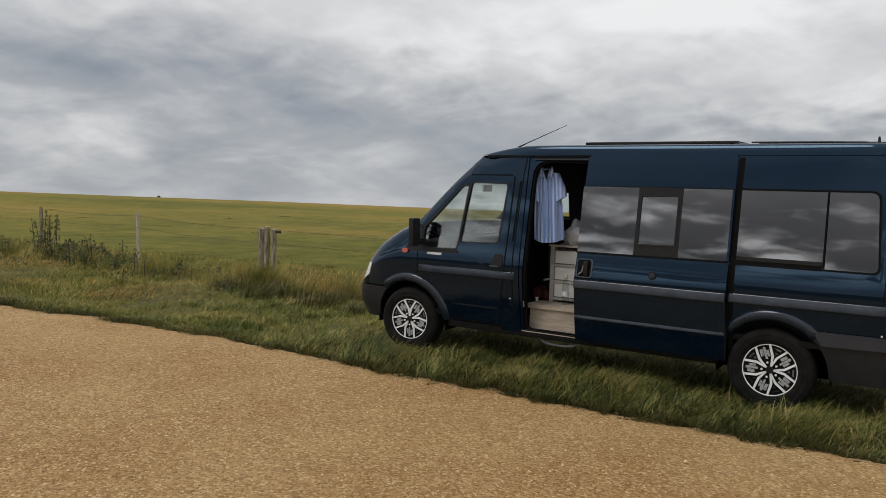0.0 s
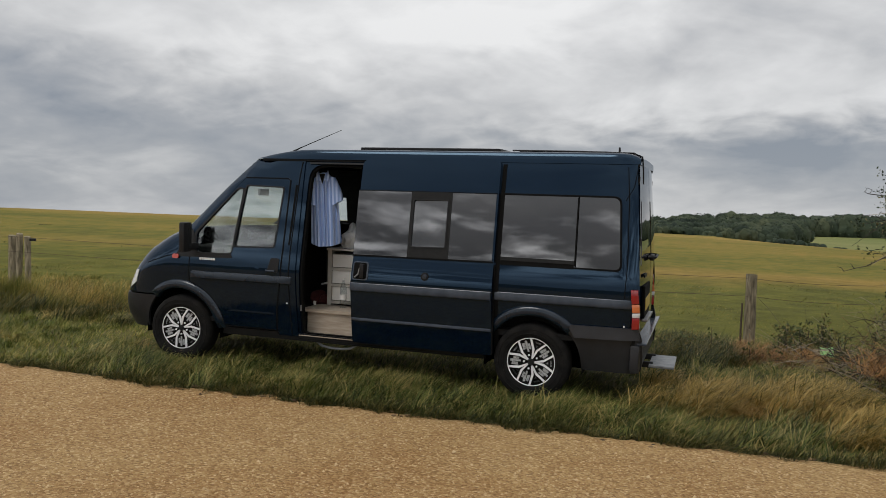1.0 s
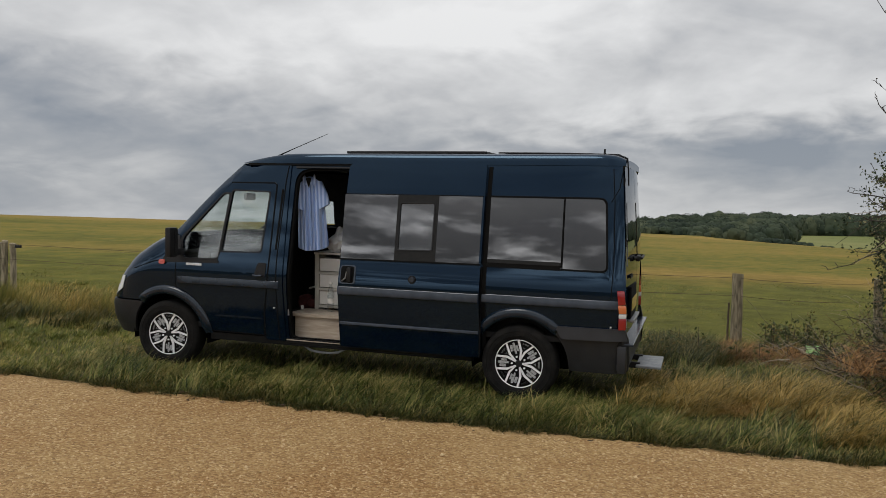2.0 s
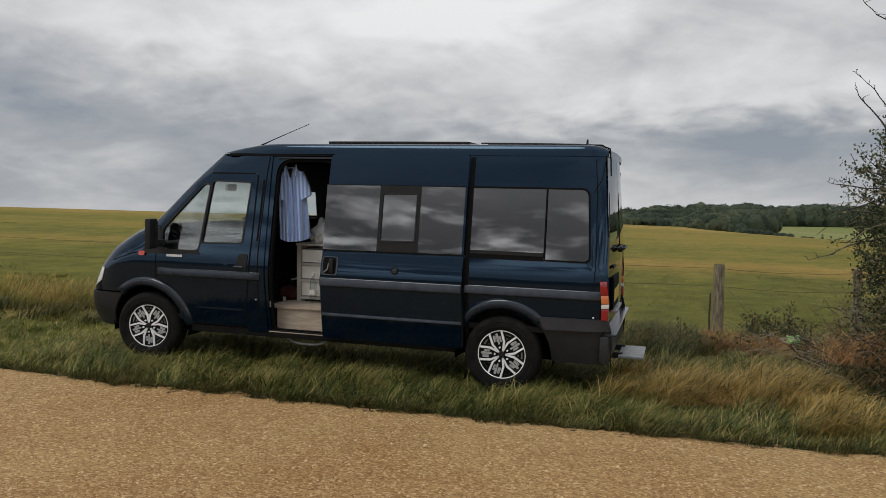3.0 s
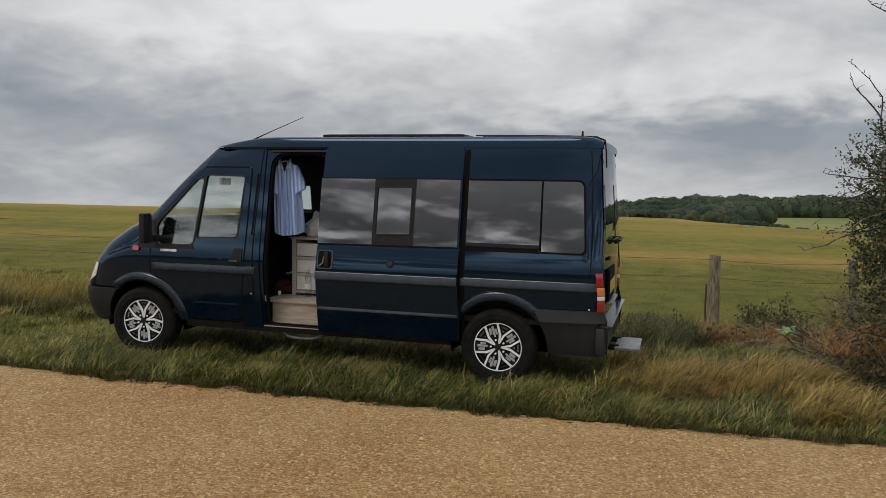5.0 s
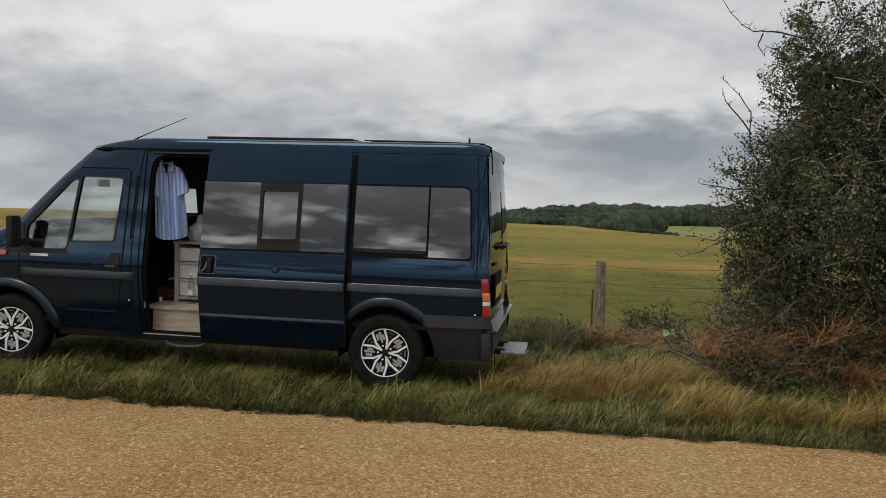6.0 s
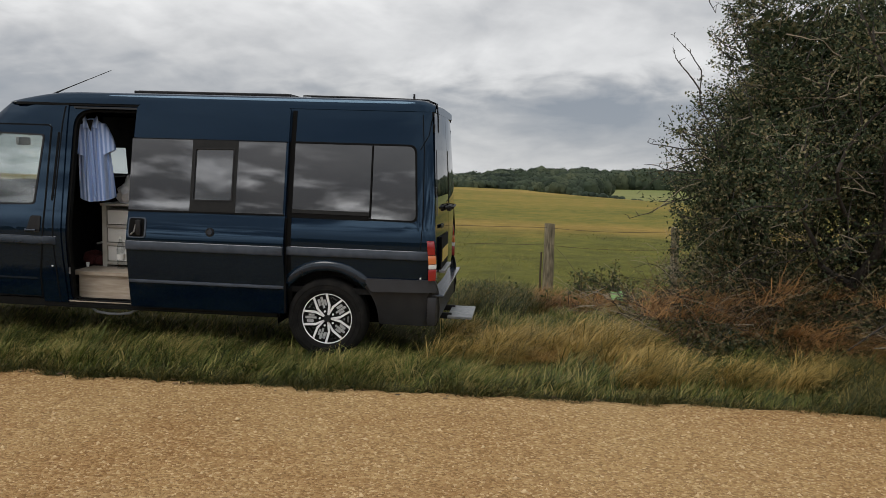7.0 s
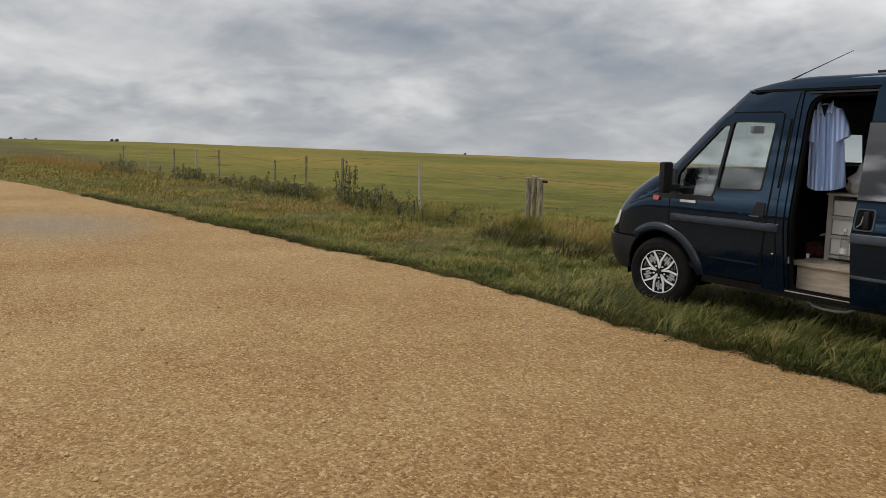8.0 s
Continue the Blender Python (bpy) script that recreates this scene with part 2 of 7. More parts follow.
BOTTLE = clear_glass("clear_bottle_plastic", (0.86, 0.89, 0.90))
REDCLOTH = mat("dark_red_fabric", (0.07, 0.010, 0.009), 0.9, 0.0, (0.04, 0.006, 0.006), 20.0)


def shirt_mat():
    m = mat("striped_cotton", (0.2, 0.3, 0.55), 0.9)
    nt = m.node_tree
    p = nt.nodes["Principled BSDF"]
    tc, sep, wv, r = (nt.nodes.new(k) for k in ("ShaderNodeTexCoord", "ShaderNodeMapping", "ShaderNodeTexWave", "ShaderNodeValToRGB"))
    wv.inputs["Scale"].default_value = 8.0
    wv.inputs["Distortion"].default_value = 0.25
    nt.links.new(tc.outputs["Object"], sep.inputs[0])
    sep.inputs["Scale"].default_value = (1.0, 0.15, 0.0)
    nt.links.new(sep.outputs[0], wv.inputs["Vector"])
    e = r.color_ramp.elements
    e[0].position, e[0].color = 0.25, (0.21, 0.31, 0.58, 1)
    e[1].position, e[1].color = 0.80, (0.44, 0.55, 0.80, 1)
    nt.links.new(wv.outputs["Fac"], r.inputs[0])
    nt.links.new(r.outputs[0], p.inputs["Base Color"])
    return m


SHIRT = shirt_mat()
POSTWOOD = mat("weathered_grey_post_wood", (0.105, 0.088, 0.055), 0.9, 0.0, (0.35, 0.295, 0.195), 9.0, 6.0, bump=0.5, bump_scale=26, stretch=(4.0, 4.0, 0.6))
PALEPOST = mat("pale_bleached_post_wood", (0.28, 0.26, 0.19), 0.85, 0.0, (0.42, 0.39, 0.30), 9.0, bump=0.3, bump_scale=30, stretch=(4.0, 4.0, 0.6))
WIRE = mat("rusted_wire", (0.10, 0.075, 0.055), 0.7, 0.5)
BARK = mat("hawthorn_bark", (0.028, 0.023, 0.018), 0.9, 0.0, (0.070, 0.060, 0.050), 14.0, bump=0.5, bump_scale=40)
DEADSTEM = mat("bleached_dead_twig", (0.034, 0.028, 0.021), 0.85, 0.0, (0.30, 0.25, 0.18), 4.0, island=1.0)
RUSTSTEM = mat("rust_brown_dead_bramble", (0.020, 0.013, 0.008), 0.85, 0.0, (0.26, 0.135, 0.052), 4.0, island=1.0)
GREENBAG = mat("pale_green_litter", (0.17, 0.34, 0.10), 0.5, 0.0, (0.22, 0.40, 0.15), 20.0)

GRASS = leaf_mat("verge_grass_blade", [(0.10, (0.022, 0.035, 0.008)), (0.92, (0.42, 0.33, 0.125)), (0.42, (0.100, 0.130, 0.026)), (0.66, (0.200, 0.206, 0.049))], 2.0, 0.95, 0.32, patch=1.2)
DRYGRASS = leaf_mat("dry_tall_grass_blade", [(0.10, (0.055, 0.066, 0.015)), (0.90, (0.58, 0.41, 0.145)), (0.5, (0.34, 0.235, 0.058))], 0.7, 1.0, 0.35, patch=0.6)
LUSH = leaf_mat("lush_turf_blade", [(0.10, (0.040, 0.056, 0.012)), (0.92, (0.50, 0.40, 0.14)), (0.42, (0.150, 0.185, 0.036)), (0.66, (0.270, 0.275, 0.064))], 1.3, 0.8, 0.32, patch=1.2)
EDGEGRASS = leaf_mat("fringe_grass_blade", [(0.12, (0.018, 0.028, 0.008)), (0.92, (0.22, 0.172, 0.055)), (0.5, (0.064, 0.073, 0.018))], 1.5, 0.9, 0.3, patch=0.8)
RUSTGRASS = leaf_mat("rusty_grass_blade", [(0.15, (0.15, 0.115, 0.034)), (0.85, (0.52, 0.34, 0.125)), (0.5, (0.41, 0.235, 0.062))], 0.9, 0.8, 0.3, patch=0.8)
BRAMBLE = leaf_mat("bramble_leaf", [(0.2, (0.026, 0.038, 0.016)), (0.85, (0.24, 0.195, 0.095)), (0.5, (0.078, 0.090, 0.040))], 1.6, 1.0, 0.3)
VERGE = leaf_mat("olive_verge_blade", [(0.14, (0.080, 0.100, 0.022)), (0.86, (0.54, 0.41, 0.14)), (0.5, (0.245, 0.235, 0.056))], 1.3, 0.6, 0.35, patch=1.2)
FERN = leaf_mat("withered_fern_frond", [(0.15, (0.095, 0.052, 0.022)), (0.85, (0.48, 0.275, 0.105)), (0.5, (0.28, 0.145, 0.050))], 1.2, 0.8, 0.3, patch=0.8)
FIELDGRASS = leaf_mat("pasture_blade", [(0.2, (0.085, 0.105, 0.025)), (0.85, (0.32, 0.25, 0.075)), (0.5, (0.170, 0.165, 0.040))], 0.12, 0.5, 0.4, patch=1.1)
WEED = leaf_mat("weed_leaf", [(0.2, (0.055, 0.072, 0.026)), (0.85, (0.26, 0.205, 0.080)), (0.5, (0.098, 0.120, 0.042))], 1.2, 0.8, 0.35)
LEAF = leaf_mat("hawthorn_leaf", [(0.12, (0.020, 0.033, 0.016)), (0.95, (0.27, 0.230, 0.120)), (0.50, (0.068, 0.092, 0.044)), (0.74, (0.130, 0.140, 0.072))], 2.6, 0.95, 0.34, 0.6, 1.3, 0.22)
FARLEAF = leaf_mat("woodland_foliage", [(0.12, (0.016, 0.027, 0.018)), (0.92, (0.088, 0.102, 0.056)), (0.5, (0.042, 0.059, 0.036))], 0.06, 0.5, 0.1, 0.95, patch=1.3)


def ground_mat():
    """Pasture: green near the fence, drier and more golden farther off, in streaks."""
    m = bpy.data.materials.new("pasture_ground")
    m.use_nodes = True
    nt = m.node_tree
    N, L = nt.nodes.new, nt.links.new
    p = nt.nodes["Principled BSDF"]
    p.inputs["Roughness"].default_value = 0.95
    p.inputs["Specular IOR Level"].default_value = 0.1
    tc = N("ShaderNodeTexCoord")

    def noise_at(scale, stretch, detail=5.0, rough=0.55):
        mp, n = N("ShaderNodeMapping"), N("ShaderNodeTexNoise")
        mp.inputs["Scale"].default_value = stretch
        n.inputs["Scale"].default_value, n.inputs["Detail"].default_value, n.inputs["Roughness"].default_value = scale, detail, rough
        L(tc.outputs["Object"], mp.inputs[0])
        L(mp.outputs[0], n.inputs["Vector"])
        return n.outputs["Fac"]

    def ramp(fac, stops):
        r = N("ShaderNodeValToRGB")
        for i, (pos, c) in enumerate(stops):
            e = r.color_ramp.elements[i] if i < 2 else r.color_ramp.elements.new(pos)
            e.position, e.color = pos, (*c, 1)
        L(fac, r.inputs[0])
        return r.outputs[0]

    def add(a, b, k):
        n = N("ShaderNodeMath")
        n.operation = "MULTIPLY_ADD"
        L(a, n.inputs[0])
        n.inputs[1].default_value = k
        if isinstance(b, float):
            n.inputs[2].default_value = b
        else:
            L(b, n.inputs[2])
        return n.outputs[0]

    big = noise_at(0.03, (0.55, 1.0, 1.0), 3.0)
    mid = noise_at(0.22, (0.8, 0.8, 1.0), 5.0)
    tuft = noise_at(1.2, (1.0, 0.8, 1.0), 8.0, 0.72)
    fine = noise_at(22.0, (1.0, 1.0, 1.0), 4.0, 0.7)
    sx, far = N("ShaderNodeSeparateXYZ"), N("ShaderNodeMapRange")
    L(tc.outputs["Object"], sx.inputs[0])
    L(sx.outputs[1], far.inputs[0])
    far.inputs[1].default_value, far.inputs[2].default_value, far.inputs[3].default_value, far.inputs[4].default_value = 6.0, 70.0, -0.10, 0.17
    lean = N("ShaderNodeMapRange")
    L(sx.outputs[0], lean.inputs[0])
    lean.inputs[1].default_value, lean.inputs[2].default_value, lean.inputs[3].default_value, lean.inputs[4].default_value = -45.0, -5.0, 0.03, 0.0
    f = add(far.outputs[0], add(big, add(mid, add(tuft, add(fine, add(lean.outputs[0], -1.37, 1.0), 0.40), 1.35), 0.65), 1.2), 1.0)
    green = ramp(f, [(0.08, (0.068, 0.070, 0.015)), (0.88, (0.262, 0.172, 0.046)), (0.38, (0.124, 0.121, 0.024)), (0.60, (0.188, 0.150, 0.032))])
    # sunlit strips painted drier and more golden across the pasture, and a greener field beyond it
    strip = None
    for y0, wide, k in ((21.0, 3.4, 0.85), (98.0, 9.0, 0.75), (46.0, 8.0, -0.35)):
        a = N("ShaderNodeMath")
        a.operation = "MULTIPLY_ADD"
        L(mid, a.inputs[0])
        a.inputs[1].default_value = wide * 3.0
        L(sx.outputs[1], a.inputs[2])
        q = N("ShaderNodeMapRange")
        q.interpolation_type = "SMOOTHSTEP"
        L(a.outputs[0], q.inputs[0])
        b0 = y0 + wide * 1.5
        q.inputs[1].default_value, q.inputs[2].default_value, q.inputs[3].default_value, q.inputs[4].default_value = b0 - wide * 1.6, b0, 0.0, 1.0
        q2 = N("ShaderNodeMapRange")
        q2.interpolation_type = "SMOOTHSTEP"
        L(a.outputs[0], q2.inputs[0])
        q2.inputs[1].default_value, q2.inputs[2].default_value, q2.inputs[3].default_value, q2.inputs[4].default_value = b0, b0 + wide * 1.6, 0.0, 1.0
        d = N("ShaderNodeMath")
        d.operation = "SUBTRACT"
        L(q.outputs[0], d.inputs[0])
        L(q2.outputs[0], d.inputs[1])
        strip = add(d.outputs[0], strip if strip else 0.0, k)
    side = N("ShaderNodeMapRange")
    L(sx.outputs[0], side.inputs[0])
    side.inputs[1].default_value, side.inputs[2].default_value, side.inputs[3].default_value, side.inputs[4].default_value = -30.0, -8.0, 0.25, 1.0
    amount = N("ShaderNodeMath")
    amount.operation, amount.use_clamp = "MULTIPLY", True
    L(strip, amount.inputs[0])
    L(side.outputs[0], amount.inputs[1])
    dry = N("ShaderNodeMix")
    dry.data_type = "RGBA"
    L(amount.outputs[0], dry.inputs[0])
    L(green, dry.inputs[6])
    L(ramp(f, [(0.2, (0.20, 0.135, 0.034)), (0.8, (0.36, 0.235, 0.070))]), dry.inputs[7])
    over, field = N("ShaderNodeMapRange"), N("ShaderNodeMix")
    L(sx.outputs[1], over.inputs[0])
    over.inputs[1].default_value, over.inputs[2].default_value = 262.0, 285.0
    field.data_type = "RGBA"
    L(over.outputs[0], field.inputs[0])
    L(dry.outputs[2], field.inputs[6])
    L(ramp(f, [(0.2, (0.120, 0.150, 0.045)), (0.8, (0.20, 0.20, 0.075))]), field.inputs[7])
    near, thatch = N("ShaderNodeMapRange"), N("ShaderNodeMix")
    L(add(mid, sx.outputs[1], 3.0), near.inputs[0])
    near.inputs[1].default_value, near.inputs[2].default_value, near.inputs[3].default_value, near.inputs[4].default_value = 4.8, 7.5, 1.0, 0.0
    thatch.data_type = "RGBA"
    L(near.outputs[0], thatch.inputs[0])
    L(field.outputs[2], thatch.inputs[6])
    L(ramp(f, [(0.1, (0.062, 0.060, 0.021)), (0.8, (0.160, 0.130, 0.048))]), thatch.inputs[7])
    L(thatch.outputs[2], p.inputs["Base Color"])
    b = N("ShaderNodeBump")
    b.inputs["Strength"].default_value, b.inputs["Distance"].default_value = 0.9, 0.12
    L(tuft, b.inputs["Height"])
    L(b.outputs[0], p.inputs["Normal"])
    return m


def gravel_mat(name):
    m = bpy.data.materials.new(name)
    m.use_nodes = True
    nt = m.node_tree
    N, L = nt.nodes.new, nt.links.new
    p = nt.nodes["Principled BSDF"]
    p.inputs["Roughness"].default_value = 0.88
    p.inputs["Specular IOR Level"].default_value = 0.25
    tc = N("ShaderNodeTexCoord")
    ripple, bend = N("ShaderNodeTexNoise"), N("ShaderNodeVectorMath")
    ripple.inputs["Scale"].default_value, ripple.inputs["Detail"].default_value = 90.0, 3.0
    L(tc.outputs["Object"], ripple.inputs["Vector"])
    bend.operation = "MULTIPLY_ADD"
    L(ripple.outputs["Color"], bend.inputs[0])
    bend.inputs[1].default_value = (0.022, 0.022, 0.022)
    L(tc.outputs["Object"], bend.inputs[2])
    vo = N("ShaderNodeTexVoronoi")
    vo.inputs["Scale"].default_value = 64.0
    L(bend.outputs[0], vo.inputs["Vector"])
    vo2 = N("ShaderNodeTexVoronoi")
    vo2.inputs["Scale"].default_value = 150.0
    L(tc.outputs["Object"], vo2.inputs["Vector"])
    n1, n2 = N("ShaderNodeTexNoise"), N("ShaderNodeTexNoise")
    n1.inputs["Scale"].default_value, n1.inputs["Detail"].default_value = 0.55, 5.0
    n2.inputs["Scale"].default_value, n2.inputs["Detail"].default_value = 6.0, 6.0
    L(tc.outputs["Object"], n1.inputs["Vector"])
    L(tc.outputs["Object"], n2.inputs["Vector"])
    sep = N("ShaderNodeSeparateColor")
    L(vo.outputs["Color"], sep.inputs[0])
    r = N("ShaderNodeValToRGB")
    stops = [(0.0, (0.11, 0.052, 0.018)), (1.0, (0.80, 0.63, 0.36)), (0.22, (0.270, 0.148, 0.053)), (0.55, (0.420, 0.266, 0.109)), (0.86, (0.555, 0.377, 0.178))]
    for i, (pos, c) in enumerate(stops):
        e = r.color_ramp.elements[i] if i < 2 else r.color_ramp.elements.new(pos)
        e.position, e.color = pos, (*c, 1)
    L(sep.outputs[0], r.inputs[0])
    sand = N("ShaderNodeValToRGB")
    sand.color_ramp.elements[0].position, sand.color_ramp.elements[0].color = 0.36, (0.315, 0.160, 0.053, 1)
    sand.color_ramp.elements[1].position, sand.color_ramp.elements[1].color = 0.66, (0.490, 0.325, 0.145, 1)
    add = N("ShaderNodeMath")
    add.operation = "MULTIPLY_ADD"
    L(n2.outputs["Fac"], add.inputs[0])
    add.inputs[1].default_value = 0.30
    mul = N("ShaderNodeMath")
    mul.operation = "MULTIPLY_ADD"
    L(n1.outputs["Fac"], mul.inputs[0])
    mul.inputs[1].default_value, mul.inputs[2].default_value = 0.85, -0.075
    L(mul.outputs[0], add.inputs[2])
    L(add.outputs[0], sand.inputs[0])
    mix = N("ShaderNodeMix")
    mix.data_type = "RGBA"
    mix.inputs[0].default_value = 0.54
    L(sand.outputs[0], mix.inputs[6])
    L(r.outputs[0], mix.inputs[7])
    # a greyer, compacted patch
    at, dist, patch_map, grey = N("ShaderNodeMapping"), N("ShaderNodeVectorMath"), N("ShaderNodeMapRange"), N("ShaderNodeMix")
    at.inputs["Location"].default_value, at.inputs["Scale"].default_value = (5.2, 2.35, 0.0), (0.40, 0.55, 0.0)
    L(tc.outputs["Object"], at.inputs[0])
    dist.operation = "LENGTH"
    L(at.outputs[0], dist.inputs[0])
    fray = N("ShaderNodeMath")
    fray.operation = "MULTIPLY_ADD"
    L(n2.outputs["Fac"], fray.inputs[0])
    fray.inputs[1].default_value = 0.7
    L(dist.outputs["Value"], fray.inputs[2])
    L(fray.outputs[0], patch_map.inputs[0])
    patch_map.inputs[1].default_value, patch_map.inputs[2].default_value, patch_map.inputs[3].default_value, patch_map.inputs[4].default_value = 0.7, 1.5, 0.75, 0.0
    grey.data_type = "RGBA"
    L(patch_map.outputs[0], grey.inputs[0])
    L(mix.outputs[2], grey.inputs[6])
    grey.inputs[7].default_value = (0.30, 0.245, 0.175, 1)
    L(grey.outputs[2], p.inputs["Base Color"])
    # stones stand proud of the sand
    h = N("ShaderNodeMath")
    h.operation = "MULTIPLY_ADD"
    L(vo.outputs["Distance"], h.inputs[0])
    h.inputs[1].default_value = -1.0
    hh = N("ShaderNodeMath")
    hh.operation = "MULTIPLY"
    L(vo2.outputs["Distance"], hh.inputs[0])
    hh.inputs[1].default_value = -0.4
    L(hh.outputs[0], h.inputs[2])
    b = N("ShaderNodeBump")
    b.inputs["Strength"].default_value, b.inputs["Distance"].default_value = 0.95, 0.013
    L(h.outputs[0], b.inputs["Height"])
    L(b.outputs[0], p.inputs["Normal"])
    return m


GROUND, GRAVEL = ground_mat(), gravel_mat("ochre_gravel")
STONE = mat("loose_gravel_stone", (0.34, 0.195, 0.080), 0.9, 0.0, (0.64, 0.475, 0.27), 3.0, island=1.6, ramp=(0.0, 1.0))

EARTH = mat("dark_damp_earth", (0.075, 0.048, 0.026), 0.95, 0.0, (0.22, 0.145, 0.075), 6.0, island=1.0, bump=0.4, bump_scale=60)

# ---- helpers for meshes ----


def part(name, bm, material, parent, label=""):
    """One mesh object under a thing or under a part."""
    me = bpy.data.meshes.new(name)
    bmesh.ops.recalc_face_normals(bm, faces=bm.faces[:])
    bm.to_mesh(me)
    bm.free()
    me.materials.append(material)
    ob = new(name, me)
    ob.parent = parent
    if label:
        ob["label"] = label
    return ob


def smooth(ob, angle=35):
    for poly in ob.data.polygons:
        poly.use_smooth = True
    ob.data.set_sharp_from_angle(angle=radians(angle))
    return ob


def empty(name, label, category, group="", m=None):
    ob = tagged(new(name), label, category, group)
    if m is not None:
        ob.matrix_world = m
    return ob


def box_bm(x0, x1, y0, y1, z0, z1, bevel=0.0, bm=None):
    own = bm is None
    bm = bm or bmesh.new()
    got = bmesh.ops.create_cube(bm, size=1.0)["verts"]
    for v in got:
        v.co = Vector(((x0 + x1) / 2 + v.co.x * (x1 - x0), (y0 + y1) / 2 + v.co.y * (y1 - y0), (z0 + z1) / 2 + v.co.z * (z1 - z0)))
    if bevel:
        edges = list({e for v in got for e in v.link_edges})
        bmesh.ops.bevel(bm, geom=edges, offset=bevel, segments=2, affect="EDGES", profile=0.6)
    return bm


def tube_bm(points, radii, sides=8, bm=None):
    """A tapered round bar along points."""
    bm = bm or bmesh.new()
    rings = []
    pts = [Vector(p) for p in points]
    for i, p in enumerate(pts):
        d = (pts[min(i + 1, len(pts) - 1)] - pts[max(i - 1, 0)]).normalized()
        a = d.orthogonal().normalized()
        b = d.cross(a)
        r = radii[i] if isinstance(radii, (list, tuple)) else radii
        rings.append([bm.verts.new(p + a * (r * math.cos(2 * math.pi * k / sides)) + b * (r * math.sin(2 * math.pi * k / sides))) for k in range(sides)])
    for a, b in zip(rings, rings[1:]):
        for k in range(sides):
            bm.faces.new((a[k], a[(k + 1) % sides], b[(k + 1) % sides], b[k]))
    bm.faces.new(rings[0][::-1])
    bm.faces.new(rings[-1])
    return bm


def stuff(name, verts, faces, material, label, category, kind="stuff"):
    me = bpy.data.meshes.new(name)
    me.from_pydata(verts, [], faces)
    me.materials.append(material)
    me.update()
    ob = new(name, me)
    return tagged(ob, label, category, "", kind)


def fast_mesh(name, co, tris, material):
    """Mesh of triangles from arrays."""
    me = bpy.data.meshes.new(name)
    me.vertices.add(len(co))
    me.vertices.foreach_set("co", np.ascontiguousarray(co, np.float32).ravel())
    n = len(tris)
    me.loops.add(3 * n)
    me.loops.foreach_set("vertex_index", np.ascontiguousarray(tris, np.int32).ravel())
    me.polygons.add(n)
    me.polygons.foreach_set("loop_start", np.arange(0, 3 * n, 3, dtype=np.int32))
    me.materials.append(material)
    me.update(calc_edges=True)
    return me


# ---- the lie of the land ----
EYE_XY = np.array([1.5, -6.9])
SKYLINE_AZ = [-180, -60, -30, -12, -9.3, -7.5, -5.2, -3.5, -1.3, 0, 4, 20, 36, 46, 54, 63, 75, 90, 130, 180]
SKYLINE_EL = [-0.4, -0.9, -1.9, -1.95, -1.80, -1.60, -1.36, -1.16, -0.90, -0.73, -0.59, -0.26, 0.03, 0.25, 0.38, 0.54, 0.70, 0.66, 0.2, -0.4]


def height(x, y):
    """Ground level: a plane that climbs gently along the road, going over into low hills."""
    x, y = np.asarray(x, float), np.asarray(y, float)
    dx, dy = x - EYE_XY[0], y - EYE_XY[1]
    r = np.hypot(dx, dy) + 1e-6
    az = np.degrees(np.arctan2(-dx, dy))
    el = np.interp(az, SKYLINE_AZ, SKYLINE_EL)
    near = -0.03 - 0.021 * np.clip(x, -130, 130)
    rr = np.minimum(r, 260.0)
    far = 1.58 + rr * np.tan(np.radians(el))
    t = np.clip((r - 30) / 160.0, 0, 1)
    w = t * t * (3 - 2 * t)
    z = near * (1 - w) + far * w
    # past the skyline the land dips; on the wooded side it rises again to another field
    past = np.clip(r - 260, 0, 1e9)
    wood = np.clip((12 - np.abs(az + 6)) / 6.0, 0, 1)
    dip = -0.012 * np.minimum(past, 600) * (1 - wood)
    meadow = 1.58 + 560 * np.tan(np.radians(-0.56)) - z
    rise = np.where(past < 30, -0.016 * past, -0.48 + (meadow + 0.48) * np.clip((past - 30) / 270, 0, 1)) * wood
    return z + dip + rise


_rag = np.random.default_rng(41)
RAG_X = np.cumsum(_rag.gamma(2.0, 0.16, 700)) - 60
RAG_Y = _rag.normal(0, 1, 700)
RAG_X2 = np.cumsum(_rag.gamma(2.0, 0.035, 3000)) - 60
RAG_Y2 = _rag.normal(0, 1, 3000)


def edge_line(x):
    """The mean line of the road's grassy edge."""
    return np.interp(np.asarray(x, float), [-140, -44, -36, -27, -20.7, -13.6, -11, -7.8, -5.8, -4, -2, 0, 1.4, 3, 4.4, 9, 90], [-9, -8, -5.8, -3.6, -2.58, -1.75, -1.42, -1.10, -0.95, -0.93, -0.88, -0.80, -0.77, -0.70, -0.78, -0.75, -0.75])


def edge_y(x):
    """The line of the road's grassy edge."""
    x = np.asarray(x, float)
    wob = 0.055 * np.interp(x, RAG_X, RAG_Y) + 0.022 * np.interp(x, RAG_X2, RAG_Y2)
    return edge_line(x) + wob


